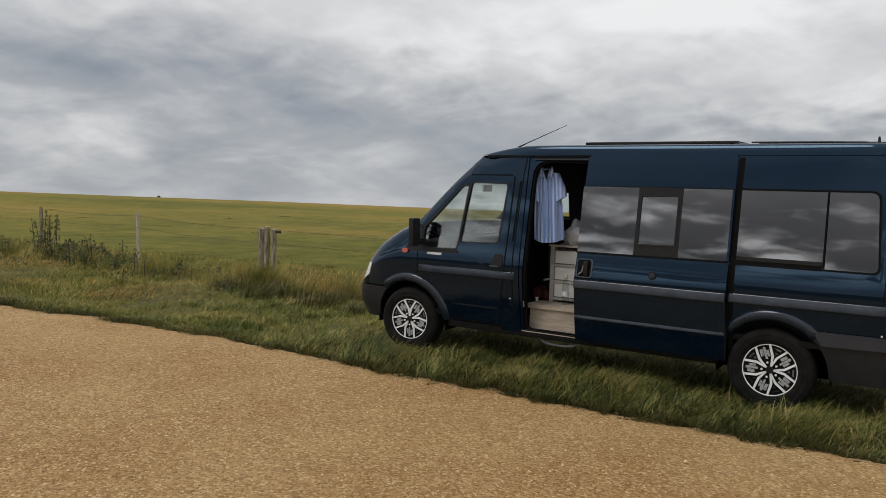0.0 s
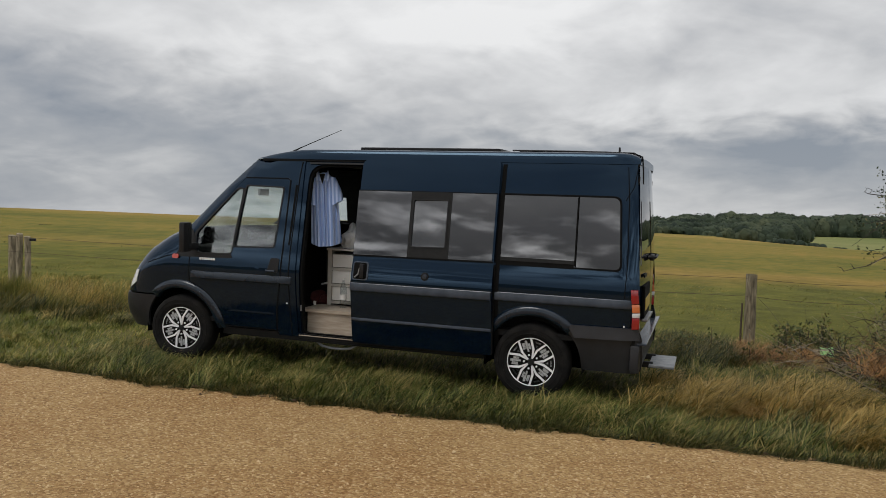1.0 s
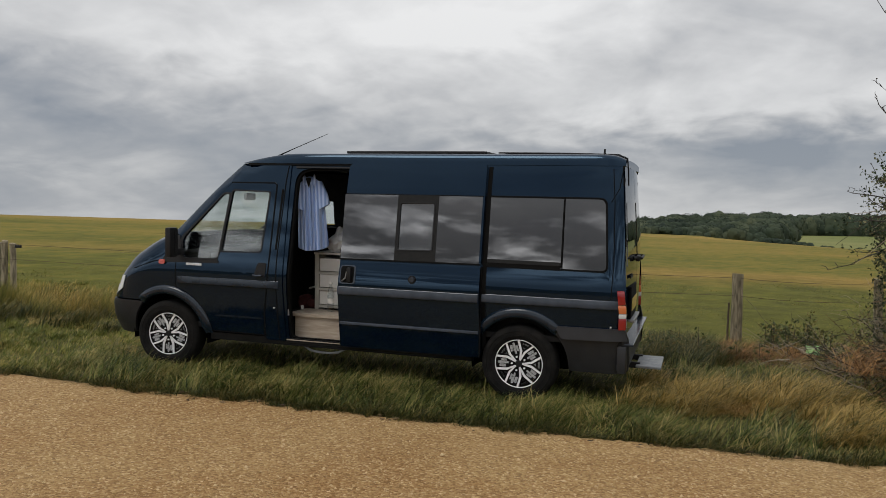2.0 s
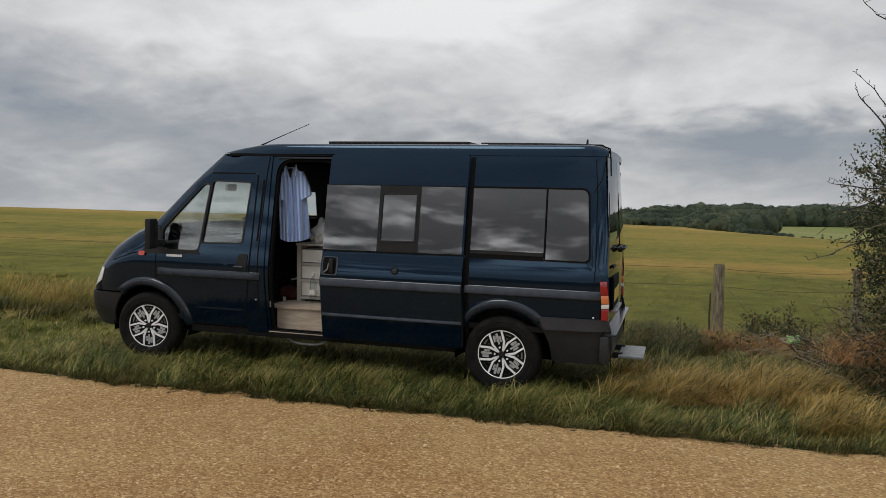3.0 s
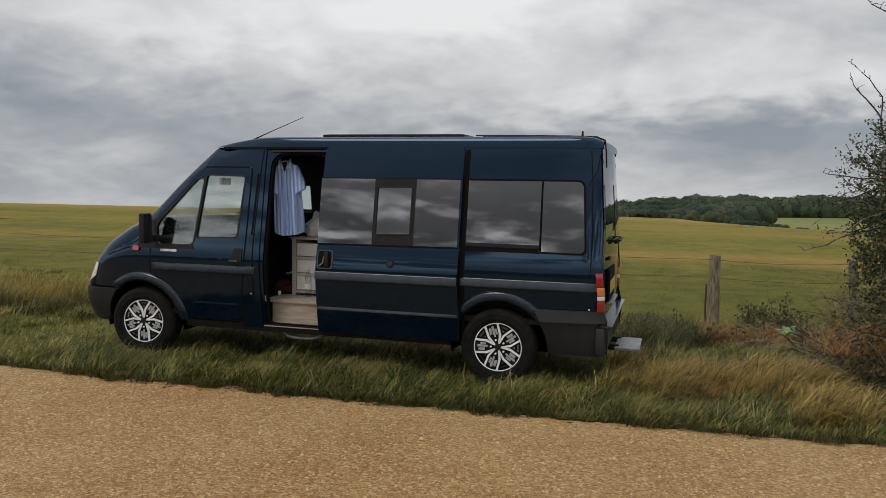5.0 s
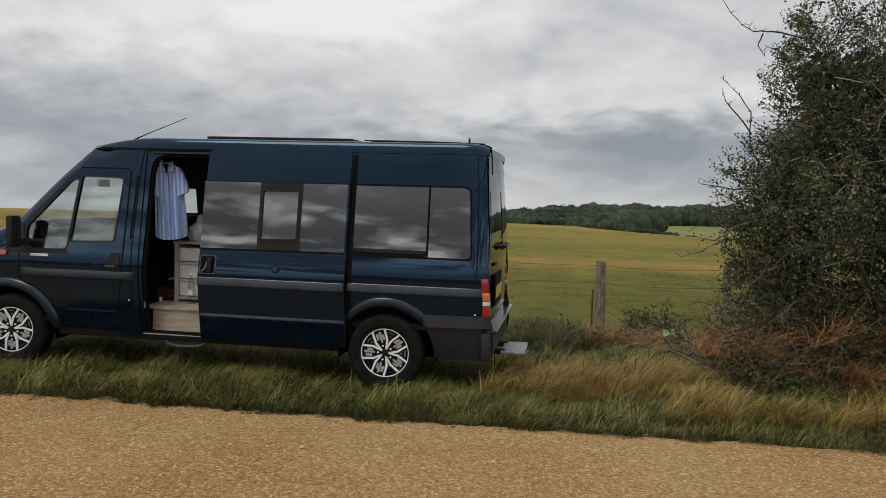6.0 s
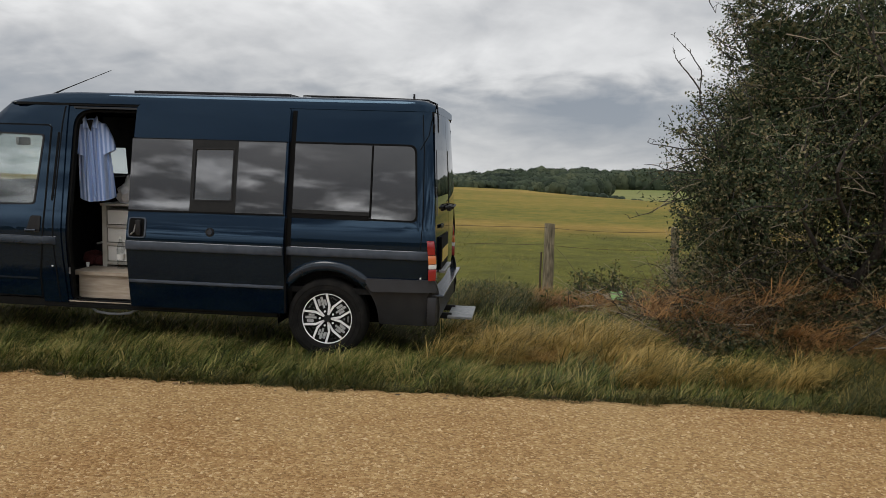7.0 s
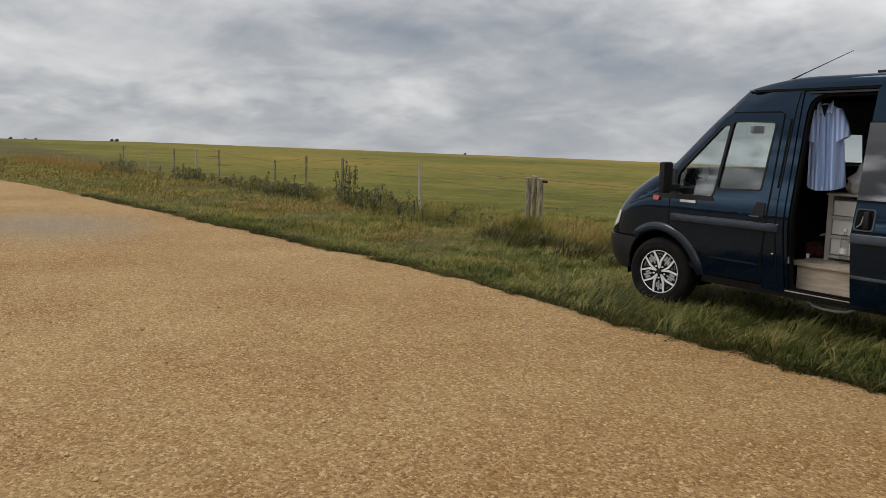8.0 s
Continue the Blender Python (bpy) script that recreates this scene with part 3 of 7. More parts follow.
def build_ground():
    az = np.linspace(0, 2 * math.pi, 257)[:-1]
    rad = np.concatenate([[0.0], 0.6 * 1.052 ** np.arange(0, 172)])
    rad = rad[rad < 3600]
    co = [(EYE_XY[0], EYE_XY[1], 0.0)]
    ring = []
    for r in rad[1:]:
        ring.append((EYE_XY[0] + r * np.cos(az), EYE_XY[1] + r * np.sin(az)))
    X, Y = np.array([a for a, _ in ring]), np.array([b for _, b in ring])
    Z = height(X, Y)
    rr = np.hypot(X - EYE_XY[0], Y - EYE_XY[1])
    bumpy = np.clip((rr - 6) / 6, 0, 1) * np.clip((260 - rr) / 60, 0, 1)
    Z += bumpy * 0.035 * np.sin(X * 1.3 + np.sin(Y * 0.9)) * np.sin(Y * 1.1 + 0.7)
    # a shallow bed for the road
    e = edge_y(X)
    Z -= 0.05 * np.clip((e - Y + 0.14) / 0.25, 0, 1) * np.clip((14 + Y) / 0.5, 0, 1)
    n, m = X.shape
    verts = np.concatenate([np.array([[EYE_XY[0], EYE_XY[1], float(height(*EYE_XY)) - 0.05]]), np.stack([X, Y, Z], -1).reshape(-1, 3)])
    idx = 1 + np.arange(n * m).reshape(n, m)
    a, b = idx[:-1], idx[1:]
    nxt = np.roll(np.arange(m), -1)
    quads = np.stack([a, a[:, nxt], b[:, nxt], b], -1).reshape(-1, 4)
    tris = np.concatenate([quads[:, [0, 2, 1]], quads[:, [0, 3, 2]], np.stack([np.zeros(m, int), idx[0], idx[0][nxt]], -1)])
    me = fast_mesh("ground", verts, tris, GROUND)
    for poly in me.polygons:
        poly.use_smooth = True
    return tagged(new("ground", me), "rough pasture ground, green and golden, rolling to the horizon", "ground", "", "structure")


ground = build_ground()


def build_road():
    xs = np.concatenate([np.linspace(-140, -30, 60), np.linspace(-30, 14, 900)[1:], np.linspace(14, 90, 40)[1:]])
    rows = [np.stack([xs, edge_y(xs) + 0.03, height(xs, edge_y(xs)) - 0.05], -1)]
    for k in np.concatenate([[0.0, 0.05, 0.15, 0.35, 0.7], np.linspace(1.2, 11.5, 22)]):
        y = edge_y(xs) * max(0, 1 - k / 1.2) + edge_line(xs) * min(1, k / 1.2) - k
        z = height(xs, y) + 0.014 + 0.010 * np.sin(xs * 0.6 + y * 0.8) - 0.008 * (np.sin(xs * 0.35 - y * 1.7) > 0.6)
        if k == 0:
            z = z - 0.012
        rows.append(np.stack([xs, y, z], -1))
    co = np.array(rows)
    n, m = co.shape[:2]
    idx = np.arange(n * m).reshape(n, m)
    q = np.stack([idx[:-1, :-1], idx[:-1, 1:], idx[1:, 1:], idx[1:, :-1]], -1).reshape(-1, 4)
    me = fast_mesh("road", co.reshape(-1, 3), np.concatenate([q[:, [0, 2, 1]], q[:, [0, 3, 2]]]), GRAVEL)
    for poly in me.polygons:
        poly.use_smooth = True
    return tagged(new("road", me), "wide ochre gravel track with a ragged grassy edge", "gravel road", "", "structure")


road = build_road()


def build_stones():
    """Loose stones on the track: small lumps of eight faces each."""
    rng = np.random.default_rng(5)
    n = 36000
    x = 7 - 25 * rng.uniform(0, 1, n) ** 1.5
    d = rng.uniform(0, 1, n) ** 1.0 * 5.6
    y = edge_y(x) - d - 0.16
    size = rng.gamma(3.0, 0.0015, n) + 0.0026
    size = np.minimum(size, 0.022)
    z = height(x, y) + 0.014 + 0.010 * np.sin(x * 0.6 + y * 0.8) - 0.008 * (np.sin(x * 0.35 - y * 1.7) > 0.6) + size * 0.1
    base = np.array([(1, 0, 0), (0, 1, 0), (-1, 0, 0), (0, -1, 0), (0, 0, 0.75), (0, 0, -0.5)], float)
    tri = np.array([(0, 1, 4), (1, 2, 4), (2, 3, 4), (3, 0, 4), (1, 0, 5), (2, 1, 5), (3, 2, 5), (0, 3, 5)])
    jit = base[None] * (1 + rng.uniform(-0.4, 0.4, (n, 6, 1))) * size[:, None, None]
    a = rng.uniform(0, 6.28, n)
    c, s = np.cos(a)[:, None], np.sin(a)[:, None]
    co = np.stack([jit[..., 0] * c - jit[..., 1] * s, jit[..., 0] * s + jit[..., 1] * c, jit[..., 2]], -1) + np.stack([x, y, z], -1)[:, None]
    tris = tri[None] + 6 * np.arange(n)[:, None, None]
    tagged(new("gravel_stones", fast_mesh("gravel_stones", co.reshape(-1, 3), tris.reshape(-1, 3), STONE)), "loose pale and brown stones scattered on the gravel track", "gravel", "", "stuff")


build_stones()


def build_clods():
    """Clods of dark earth and torn turf along the road's edge."""
    rng = np.random.default_rng(15)
    n = 180
    x = rng.uniform(-13, 6.5, n)
    y = edge_y(x) - np.abs(rng.normal(0, 0.11, n)) + 0.03
    bm = bmesh.new()
    bmesh.ops.create_icosphere(bm, subdivisions=1, radius=1.0)
    ball, tri = np.array([tuple(v.co) for v in bm.verts]), np.array([[v.index for v in f.verts] for f in bm.faces])
    bm.free()
    size = rng.gamma(2.0, 0.004, n) + 0.004
    shape = ball[None] * (1 + rng.uniform(-0.35, 0.35, (n, len(ball), 1))) * size[:, None, None] * np.array([1.5, 1.0, 0.55])
    co = shape + np.stack([x, y, height(x, y) + 0.006], -1)[:, None]
    tagged(new("earth_clods", fast_mesh("earth_clods", co.reshape(-1, 3), (tri[None] + len(ball) * np.arange(n)[:, None, None]).reshape(-1, 3), EARTH)), "dark earth clods along the track's ragged edge", "earth", "", "stuff")


build_clods()


# ---- the van ----
VAN_POSE = Matrix.Rotation(radians(1.2), 4, "Y") @ Matrix.Rotation(radians(1.5), 4, "X")
HALF = 0.975  # from the near flank to the van's middle
SIDE_Z = np.array([0.20, 0.30, 0.45, 0.75, 0.86, 0.95, 1.00, 1.06, 1.12, 1.20, 1.85, 2.08, 2.15, 2.22, 2.40])
SIDE_Y = np.array([0.145, 0.115, 0.078, 0.024, 0.009, 0.0, 0.0015, 0.0065, 0.014, 0.027, 0.13, 0.175, 0.195, 0.225, 0.33])
_zz = np.linspace(0.1, 2.6, 501)
_yy = np.interp(_zz, SIDE_Z, SIDE_Y)
_k = np.hanning(31)
_yy[15:-15] = np.convolve(_yy, _k / _k.sum(), "same")[15:-15]
NOSE_Z = [0.20, 0.30, 0.45, 0.60, 0.70, 0.93, 1.12, 1.27, 1.40, 1.81, 2.16, 2.30]
NOSE_X = [-4.56, -4.61, -4.68, -4.68, -4.64, -4.52, -4.36, -4.13, -3.84, -3.42, -3.03, -2.87]
NOSE_L = [0.83, 0.83, 0.83, 0.83, 0.83, 0.83, 0.80, 0.70, 0.55, 0.48, 0.46, 0.46]


_nx, _nl = np.interp(_zz, NOSE_Z, NOSE_X), np.interp(_zz, NOSE_Z, NOSE_L)
_k2 = np.hanning(29)
_nx[14:-14] = np.convolve(_nx, _k2 / _k2.sum(), "same")[14:-14]
_nl[14:-14] = np.convolve(_nl, _k2 / _k2.sum(), "same")[14:-14]


def flank(z):
    return float(np.interp(z, _zz, _yy))


def nose(z):
    return float(np.interp(z, _zz, _nx)), float(np.interp(z, _zz, _nl))


def skin_y(x, z):
    """The near flank, rounding into the nose at its front and the tail at its rear."""
    xf, ln = nose(z)
    u = min(max((xf + ln - x) / ln, 0.0), 1.0)
    y0 = flank(z)
    y = y0 + (HALF - y0) * (1 - (1 - u**6) ** 0.4)
    v = max(0.0, (x - 0.74) / 0.20)
    return y + 0.055 * v**2.4


def nose_x(f, z):
    """The nose where it has gone the share f of the way from flank to middle."""
    xf, ln = nose(z)
    return xf + ln * (1 - (1 - max(0.0, 1 - f) ** 2.5) ** (1 / 6))


def at_u(u, z):
    xf, ln = nose(z)
    return xf + ln * (1 - u)


def rounded(poly, r, n=5):
    """A polygon's corners, rounded; r is one radius, or one for each corner."""
    out = []
    k = len(poly)
    for i, p in enumerate(poly):
        p, a, b = Vector(p), Vector(poly[i - 1]), Vector(poly[(i + 1) % k])
        ri = r[i] if isinstance(r, (list, tuple)) else r
        if ri <= 0:
            out.append(tuple(p))
            continue
        da, db = a - p, b - p
        t = min(ri, da.length * 0.48, db.length * 0.48)
        s, e = p + da.normalized() * t, p + db.normalized() * t
        for j in range(n + 1):
            w = j / n
            out.append(tuple(s * (1 - w) ** 2 + p * 2 * w * (1 - w) + e * w * w))
    return out


def arc(cx, cz, r, a0, a1, n=14):
    return [(cx + r * math.cos(radians(a0 + (a1 - a0) * i / n)), cz + r * math.sin(radians(a0 + (a1 - a0) * i / n))) for i in range(n + 1)]


ZCUTS = [0.3, 0.4, 0.5, 0.6, 0.65, 0.7, 0.75, 0.8, 0.85, 0.9, 0.95, 1.0, 1.05, 1.1, 1.15, 1.2, 1.25, 1.3, 1.35, 1.5, 1.65, 1.8, 1.9, 2.0, 2.06, 2.12, 2.17]


def panel(outline, holes=(), off=0.0, thick=0.014, far=False, xcuts=(), fy=None, zcuts=ZCUTS):
    """A piece of bodywork: an outline in side view (x, z) with holes, laid on the flank, with thickness. off: metres out from the flank."""
    bm = bmesh.new()
    for loop in (outline, *holes):
        vs = [bm.verts.new((x, 0, z)) for x, z in loop]
        for a, b in zip(vs, vs[1:] + vs[:1]):
            bm.edges.new((a, b))
    bmesh.ops.triangle_fill(bm, use_beauty=True, use_dissolve=False, edges=bm.edges[:], normal=(0, -1, 0))
    xs, zs = [p[0] for p in outline], [p[1] for p in outline]
    for z in zcuts:
        if min(zs) < z < max(zs):
            bmesh.ops.bisect_plane(bm, geom=bm.verts[:] + bm.edges[:] + bm.faces[:], plane_co=(0, 0, z), plane_no=(0, 0, 1))
    for x in xcuts:
        if min(xs) < x < max(xs):
            bmesh.ops.bisect_plane(bm, geom=bm.verts[:] + bm.edges[:] + bm.faces[:], plane_co=(x, 0, 0), plane_no=(1, 0, 0))
    for f in bm.faces:
        f.normal_update()
        if f.normal.y > 0:
            f.normal_flip()
    front = bm.faces[:]
    got = bmesh.ops.extrude_face_region(bm, geom=front, use_keep_orig=True)["geom"]
    back = {v for v in got if isinstance(v, bmesh.types.BMVert)}
    fy = fy or skin_y
    for v in bm.verts:
        y = fy(v.co.x, v.co.z) - off + (thick if v in back else 0.0)
        v.co.y = 2 * HALF - y if far else y
    return bm


van = empty("camper_van", "dark navy camper van parked on grass, side door slid open", "van", "", VAN_POSE)
NOSE_CUTS = [-4.66, -4.63, -4.6, -4.56, -4.52, -4.47, -4.42, -4.36, -4.3, -4.22, -4.14, -4.05, -3.95, -3.85, -3.75, -3.65, -3.55, -3.45, -3.35, -3.25, -3.15, -3.05, -2.95]


def left_rim(u, zs):
    return [(at_u(u, z), z) for z in zs]


def flare_bm(cx, a0, a1, far, n=30):
    """A wheel arch's rounded lip."""
    sec = [(0.515, -0.004), (0.508, 0.010), (0.495, 0.022), (0.478, 0.030), (0.455, 0.034), (0.435, 0.033), (0.424, 0.026), (0.420, 0.010), (0.420, -0.05)]
    bm = bmesh.new()
    rows = []
    for i in range(n + 1):
        a = radians(a0 + (a1 - a0) * i / n)
        fade = min(1.0, min(i, n - i) / 2.5 + 0.25)
        row = []
        for r, off in sec:
            x, z = cx + r * math.cos(a), 0.33 + r * math.sin(a)
            y = skin_y(x, z) - (off * fade if off > 0 else off)
            row.append(bm.verts.new((x, 2 * HALF - y if far else y, z)))
        rows.append(row)
    for a, b in zip(rows, rows[1:]):
        for k in range(len(sec) - 1):
            bm.faces.new((a[k], a[k + 1], b[k + 1], b[k]))
    return bm


def strip_bm(x0, x1, z0, z1, far=False, lift=0.018, fy=None):
    """A rubbing strip with a rounded face and tapered ends."""
    fy = fy or skin_y
    sec = [(0.0, -0.004), (0.03, 0.7), (0.10, 1.0), (0.22, 0.98), (0.86, 0.30), (0.96, 0.18), (1.0, -0.004)]
    bm = bmesh.new()
    rows = []
    n = max(8, int((x1 - x0) / 0.06))
    for i in range(n + 1):
        x = x0 + (x1 - x0) * i / n
        fade = 0.35 if i in (0, n) else 1.0
        row = []
        for t, o in sec:
            z = z0 + (z1 - z0) * t
            y = fy(x, z) - (lift * o * fade if o > 0 else o)
            row.append(bm.verts.new((x, 2 * HALF - y if far else y, z)))
        rows.append(row)
    for a, b in zip(rows, rows[1:]):
        for k in range(len(sec) - 1):
            bm.faces.new((a[k], a[k + 1], b[k + 1], b[k]))
    for row in (rows[0], rows[-1][::-1]):
        bm.faces.new(row)
    return bm


def seam(name, pts, width, far=False, off=0.002, fy=None, material=None):
    """A thin dark seam along a line in side view."""
    left, right = [], []
    for i, p in enumerate(pts):
        d = Vector(pts[min(i + 1, len(pts) - 1)]) - Vector(pts[max(i - 1, 0)])
        nrm = Vector((-d.y, d.x)).normalized() * width / 2
        left.append((p[0] + nrm.x, p[1] + nrm.y))
        right.append((p[0] - nrm.x, p[1] - nrm.y))
    return part(name, panel(left + right[::-1], off=off, thick=0.004, far=far, fy=fy), material or SHADOWGAP, van)


def build_body(far):
    rx = [0.78, 0.82, 0.86, 0.90, 0.93]
    # front wing, from the door's edge round to the headlight
    wing = [(-3.625, 0.83)] + [(-3.625, 1.10), (-3.60, 1.36)] + left_rim(0.985, [1.37, 1.345, 1.32, 1.295, 1.27, 1.235, 1.2, 1.16, 1.12, 1.07, 1.02, 0.975, 0.93, 0.89, 0.85, 0.81, 0.78, 0.75, 0.72, 0.672])
    a1 = math.degrees(math.asin((0.672 - 0.33) / 0.44))
    wing += arc(-3.75, 0.33, 0.44, 180 - a1, 76.5, 10)
    smooth(part("front_wing", panel(wing, off=0.0, far=far, xcuts=[-4.67 + 0.03 * k for k in range(36)], zcuts=[0.60 + 0.025 * k for k in range(32)]), PAINT, van), 60)
    # flared arch over the front wheel
    smooth(part("wheel_arch", flare_bm(-3.75, 134, 4, far), ARCH, van), 70)
    # front bumper side
    bp = [(-4.10, 0.655)] + left_rim(0.985, [0.655, 0.62, 0.56, 0.5, 0.42, 0.36, 0.31]) + [(-4.24, 0.30)] + arc(-3.75, 0.33, 0.435, 182, 180 - 47, 8)
    smooth(part("bumper_corner", panel(bp, off=0.014, thick=0.03, far=far, xcuts=NOSE_CUTS), CLAD, van))
    # pillar and roof edge over the cab
    top = 2.115
    cab = [(-2.385, top)] + left_rim(0.72, [top, 2.0, 1.9, 1.8, 1.7, 1.6, 1.5, 1.43, 1.375]) + [(-3.612, 1.375), (-3.04, 1.925), (-2.545, 1.925), (-2.515, 1.90), (-2.53, 1.2), (-2.545, 0.9), (-2.60, 0.60), (-2.61, 0.345), (-2.385, 0.345)]
    smooth(part("cab_pillar", panel(cab, far=far, xcuts=NOSE_CUTS + [-2.7, -2.5]), PAINT, van))
    # front door with its window
    win = rounded([(-3.095, 1.225), (-2.645, 1.235), (-2.595, 1.825), (-3.02, 1.835)], 0.03)
    vent = rounded([(-3.545, 1.14), (-3.135, 1.145), (-3.12, 1.22), (-3.055, 1.80), (-3.125, 1.80), (-3.56, 1.34)], [0.05, 0.03, 0.0, 0.02, 0.03, 0.05])
    a3 = math.degrees(math.asin((0.40 - 0.33) / 0.52))
    door = [(-3.618, 1.37), (-3.618, 0.835)] + arc(-3.75, 0.33, 0.52, 75.2, a3, 12) + [(-2.63, 0.395), (-2.615, 0.60), (-2.56, 0.90), (-2.545, 1.2), (-2.53, 1.905), (-2.555, 1.915), (-3.042, 1.915)]
    smooth(part("front_door", panel(door, [win, vent], off=0.002, thick=0.03, far=far, xcuts=[-3.5, -3.4, -3.3, -3.2, -3.1, -3.0, -2.8]), PAINT, van))
    seal = rounded([(-3.11, 1.21), (-2.63, 1.222), (-2.578, 1.838), (-3.03, 1.85)], 0.035)
    part("window_seal", panel(seal, [win], off=0.006, thick=0.02, far=far), BLACK, van)
    part("vent_seal", panel(rounded([(-3.575, 1.09), (-3.14, 1.105), (-3.10, 1.22), (-3.03, 1.815), (-3.12, 1.82), (-3.59, 1.345)], [0.06, 0.03, 0.0, 0.02, 0.03, 0.05]), [vent], off=0.006, thick=0.02, far=far), BLACK, van)
    glass = panel([(-3.11, 1.21), (-2.63, 1.222), (-2.58, 1.838), (-3.03, 1.848)], off=-0.012, thick=0.004, far=far)
    g = smooth(part("door_window", glass, GLASS, van, "clear cab window glass"))
    g.visible_shadow = False
    glass = panel([(-3.555, 1.12), (-3.13, 1.13), (-3.045, 1.81), (-3.125, 1.81), (-3.575, 1.34)], off=-0.012, thick=0.004, far=far)
    g = smooth(part("vent_window", glass, GLASS, van))
    g.visible_shadow = False
    # flank behind the sliding-door opening
    a4 = math.degrees(math.asin((0.345 - 0.33) / 0.44))
    quarter = rounded([(-0.34, 1.215), (0.75, 1.205), (0.715, 1.82), (-0.34, 1.82)], [0.02, 0.05, 0.06, 0.02])
    x0 = -0.98 if not far else -2.375
    holes = [quarter]
    if far:
        holes.append(rounded([(-1.75, 1.22), (-0.75, 1.22), (-0.75, 1.82), (-1.75, 1.82)], 0.05))
    rear = [(x0, 0.345)] + arc(0.0, 0.33, 0.44, 180 - a4, a4, 26) + [(0.50, 0.345), (0.93, 0.345), (0.925, 1.0), (0.89, 1.5), (0.865, 1.85), (0.845, 2.115), (x0, 2.115)]
    smooth(part("rear_flank", panel(rear, holes, far=far, xcuts=rx + [-0.4, 0.0, 0.4]), PAINT, van))
    ring = rounded([(-0.36, 1.20), (0.768, 1.188), (0.732, 1.838), (-0.36, 1.838)], [0.02, 0.06, 0.07, 0.02])
    part("quarter_seal", panel(ring, [rounded([(-0.338, 1.213), (0.751, 1.204), (0.716, 1.822), (-0.338, 1.822)], [0.02, 0.05, 0.06, 0.02])], off=0.005, thick=0.015, far=far), SHADOWGAP, van)
    smooth(part("quarter_window", panel(rounded([(-0.345, 1.21), (0.36, 1.205), (0.355, 1.825), (-0.345, 1.825)], 0.008), off=0.001, thick=0.005, far=far), TINT, van, "dark tinted window glass"))
    smooth(part("quarter_window", panel(rounded([(0.372, 1.205), (0.755, 1.2), (0.718, 1.822), (0.367, 1.825)], [0.005, 0.05, 0.06, 0.005]), off=0.003, thick=0.006, far=far), TINT, van, "dark tinted window glass"))
    if far:
        smooth(part("side_window", panel([(-1.78, 1.2), (-0.72, 1.2), (-0.72, 1.84), (-1.78, 1.84)], off=-0.002, thick=0.005, far=True), TINT, van, "dark tinted window glass"))
    if not far:
        # black strip in place of the shadow between door edge and flank
        part("door_gap_shade", panel([(-0.352, 0.42), (-0.314, 0.42), (-0.314, 2.10), (-0.352, 2.10)], off=0.004, thick=0.006), SHADOWGAP, van)
        part("window_channel", panel([(-0.31, 1.194), (0.352, 1.190), (0.352, 1.232), (-0.31, 1.236)], off=0.010, thick=0.012), SHADOWGAP, van)
        smooth(part("window_track", panel(rounded([(-0.31, 1.234), (0.352, 1.230), (0.352, 1.262), (-0.31, 1.266)], 0.004), off=0.014, thick=0.016), FROST, van, "black sliding window track"))
        part("pane_edge", panel([(0.354, 1.215), (0.366, 1.215), (0.363, 1.815), (0.351, 1.815)], off=0.009, thick=0.012), SHADOWGAP, van)
    # arch over the rear wheel
    smooth(part("wheel_arch", flare_bm(0.0, 146, 40, far), ARCH, van), 70)
    # grey cladding and bumper corner behind the rear wheel
    clad = [(0.315, 0.685)] + [(0.93, 0.690), (0.955, 0.60), (0.965, 0.45), (0.955, 0.33), (0.93, 0.295), (0.445, 0.295)] + arc(0.0, 0.33, 0.44, 0, 51, 10)[1:]
    smooth(part("rear_cladding", panel(clad, off=0.016, thick=0.03, far=far, xcuts=rx + [0.95]), CLAD, van))
    lip = [(0.315, 0.700), (0.925, 0.705), (0.945, 0.600), (0.385, 0.590)]
    smooth(part("cladding_lip", panel(lip, off=0.024, thick=0.02, far=far, xcuts=rx, fy=None if far else lambda x, z: skin_y(x, z) - 0.022 + (z - 0.59) * 0.26), CLAD, van))
    # rubbing strips along the flanks
    for x0, x1, m in ((-3.60, -2.43, ARCH), (-0.42, 0.875, MOULD)):
        smooth(part("side_moulding", strip_bm(x0, x1, 0.868, 0.952, far), m, van, "dusty blue-grey rubbing strip"), 60)
    # seams round the front door and at the rear corner
    a5 = math.degrees(math.asin((0.405 - 0.33) / 0.516))
    seam("door_seam", [(-3.62, 1.10), (-3.62, 0.838)] + arc(-3.75, 0.33, 0.516, 75, a5, 12), 0.012, far)
    seam("door_seam", [(-3.24, 0.392), (-2.61, 0.392)], 0.012, far)
    seam("door_seam", [(-2.618, 0.40), (-2.607, 0.60), (-2.553, 0.90), (-2.538, 1.2), (-2.523, 1.90), (-2.55, 1.92), (-3.04, 1.92)], 0.013, far, 0.004)
    seam("pillar_seam", [(-2.455, 0.36), (-2.455, 1.2), (-2.425, 1.95), (-2.41, 2.09)], 0.010, far, 0.003)
    seam("corner_seam", [(0.800, 0.96), (0.812, 1.25), (0.795, 1.80), (0.77, 2.09)], 0.007, far, 0.003)
    smooth(part("door_crease", strip_bm(-3.19, -2.63, 0.548, 0.575, far, 0.006), PAINT, van), 60)
    part("pillar_recess", panel(rounded([(-2.484, 1.26), (-2.466, 1.26), (-2.441, 1.86), (-2.460, 1.86)], 0.008), off=0.004, thick=0.006, far=far), SHADOWGAP, van)
    seam("bonnet_seam", [(-3.63, 1.135), (-3.9, 1.085), (-4.15, 1.00)], 0.009, far, 0.003)
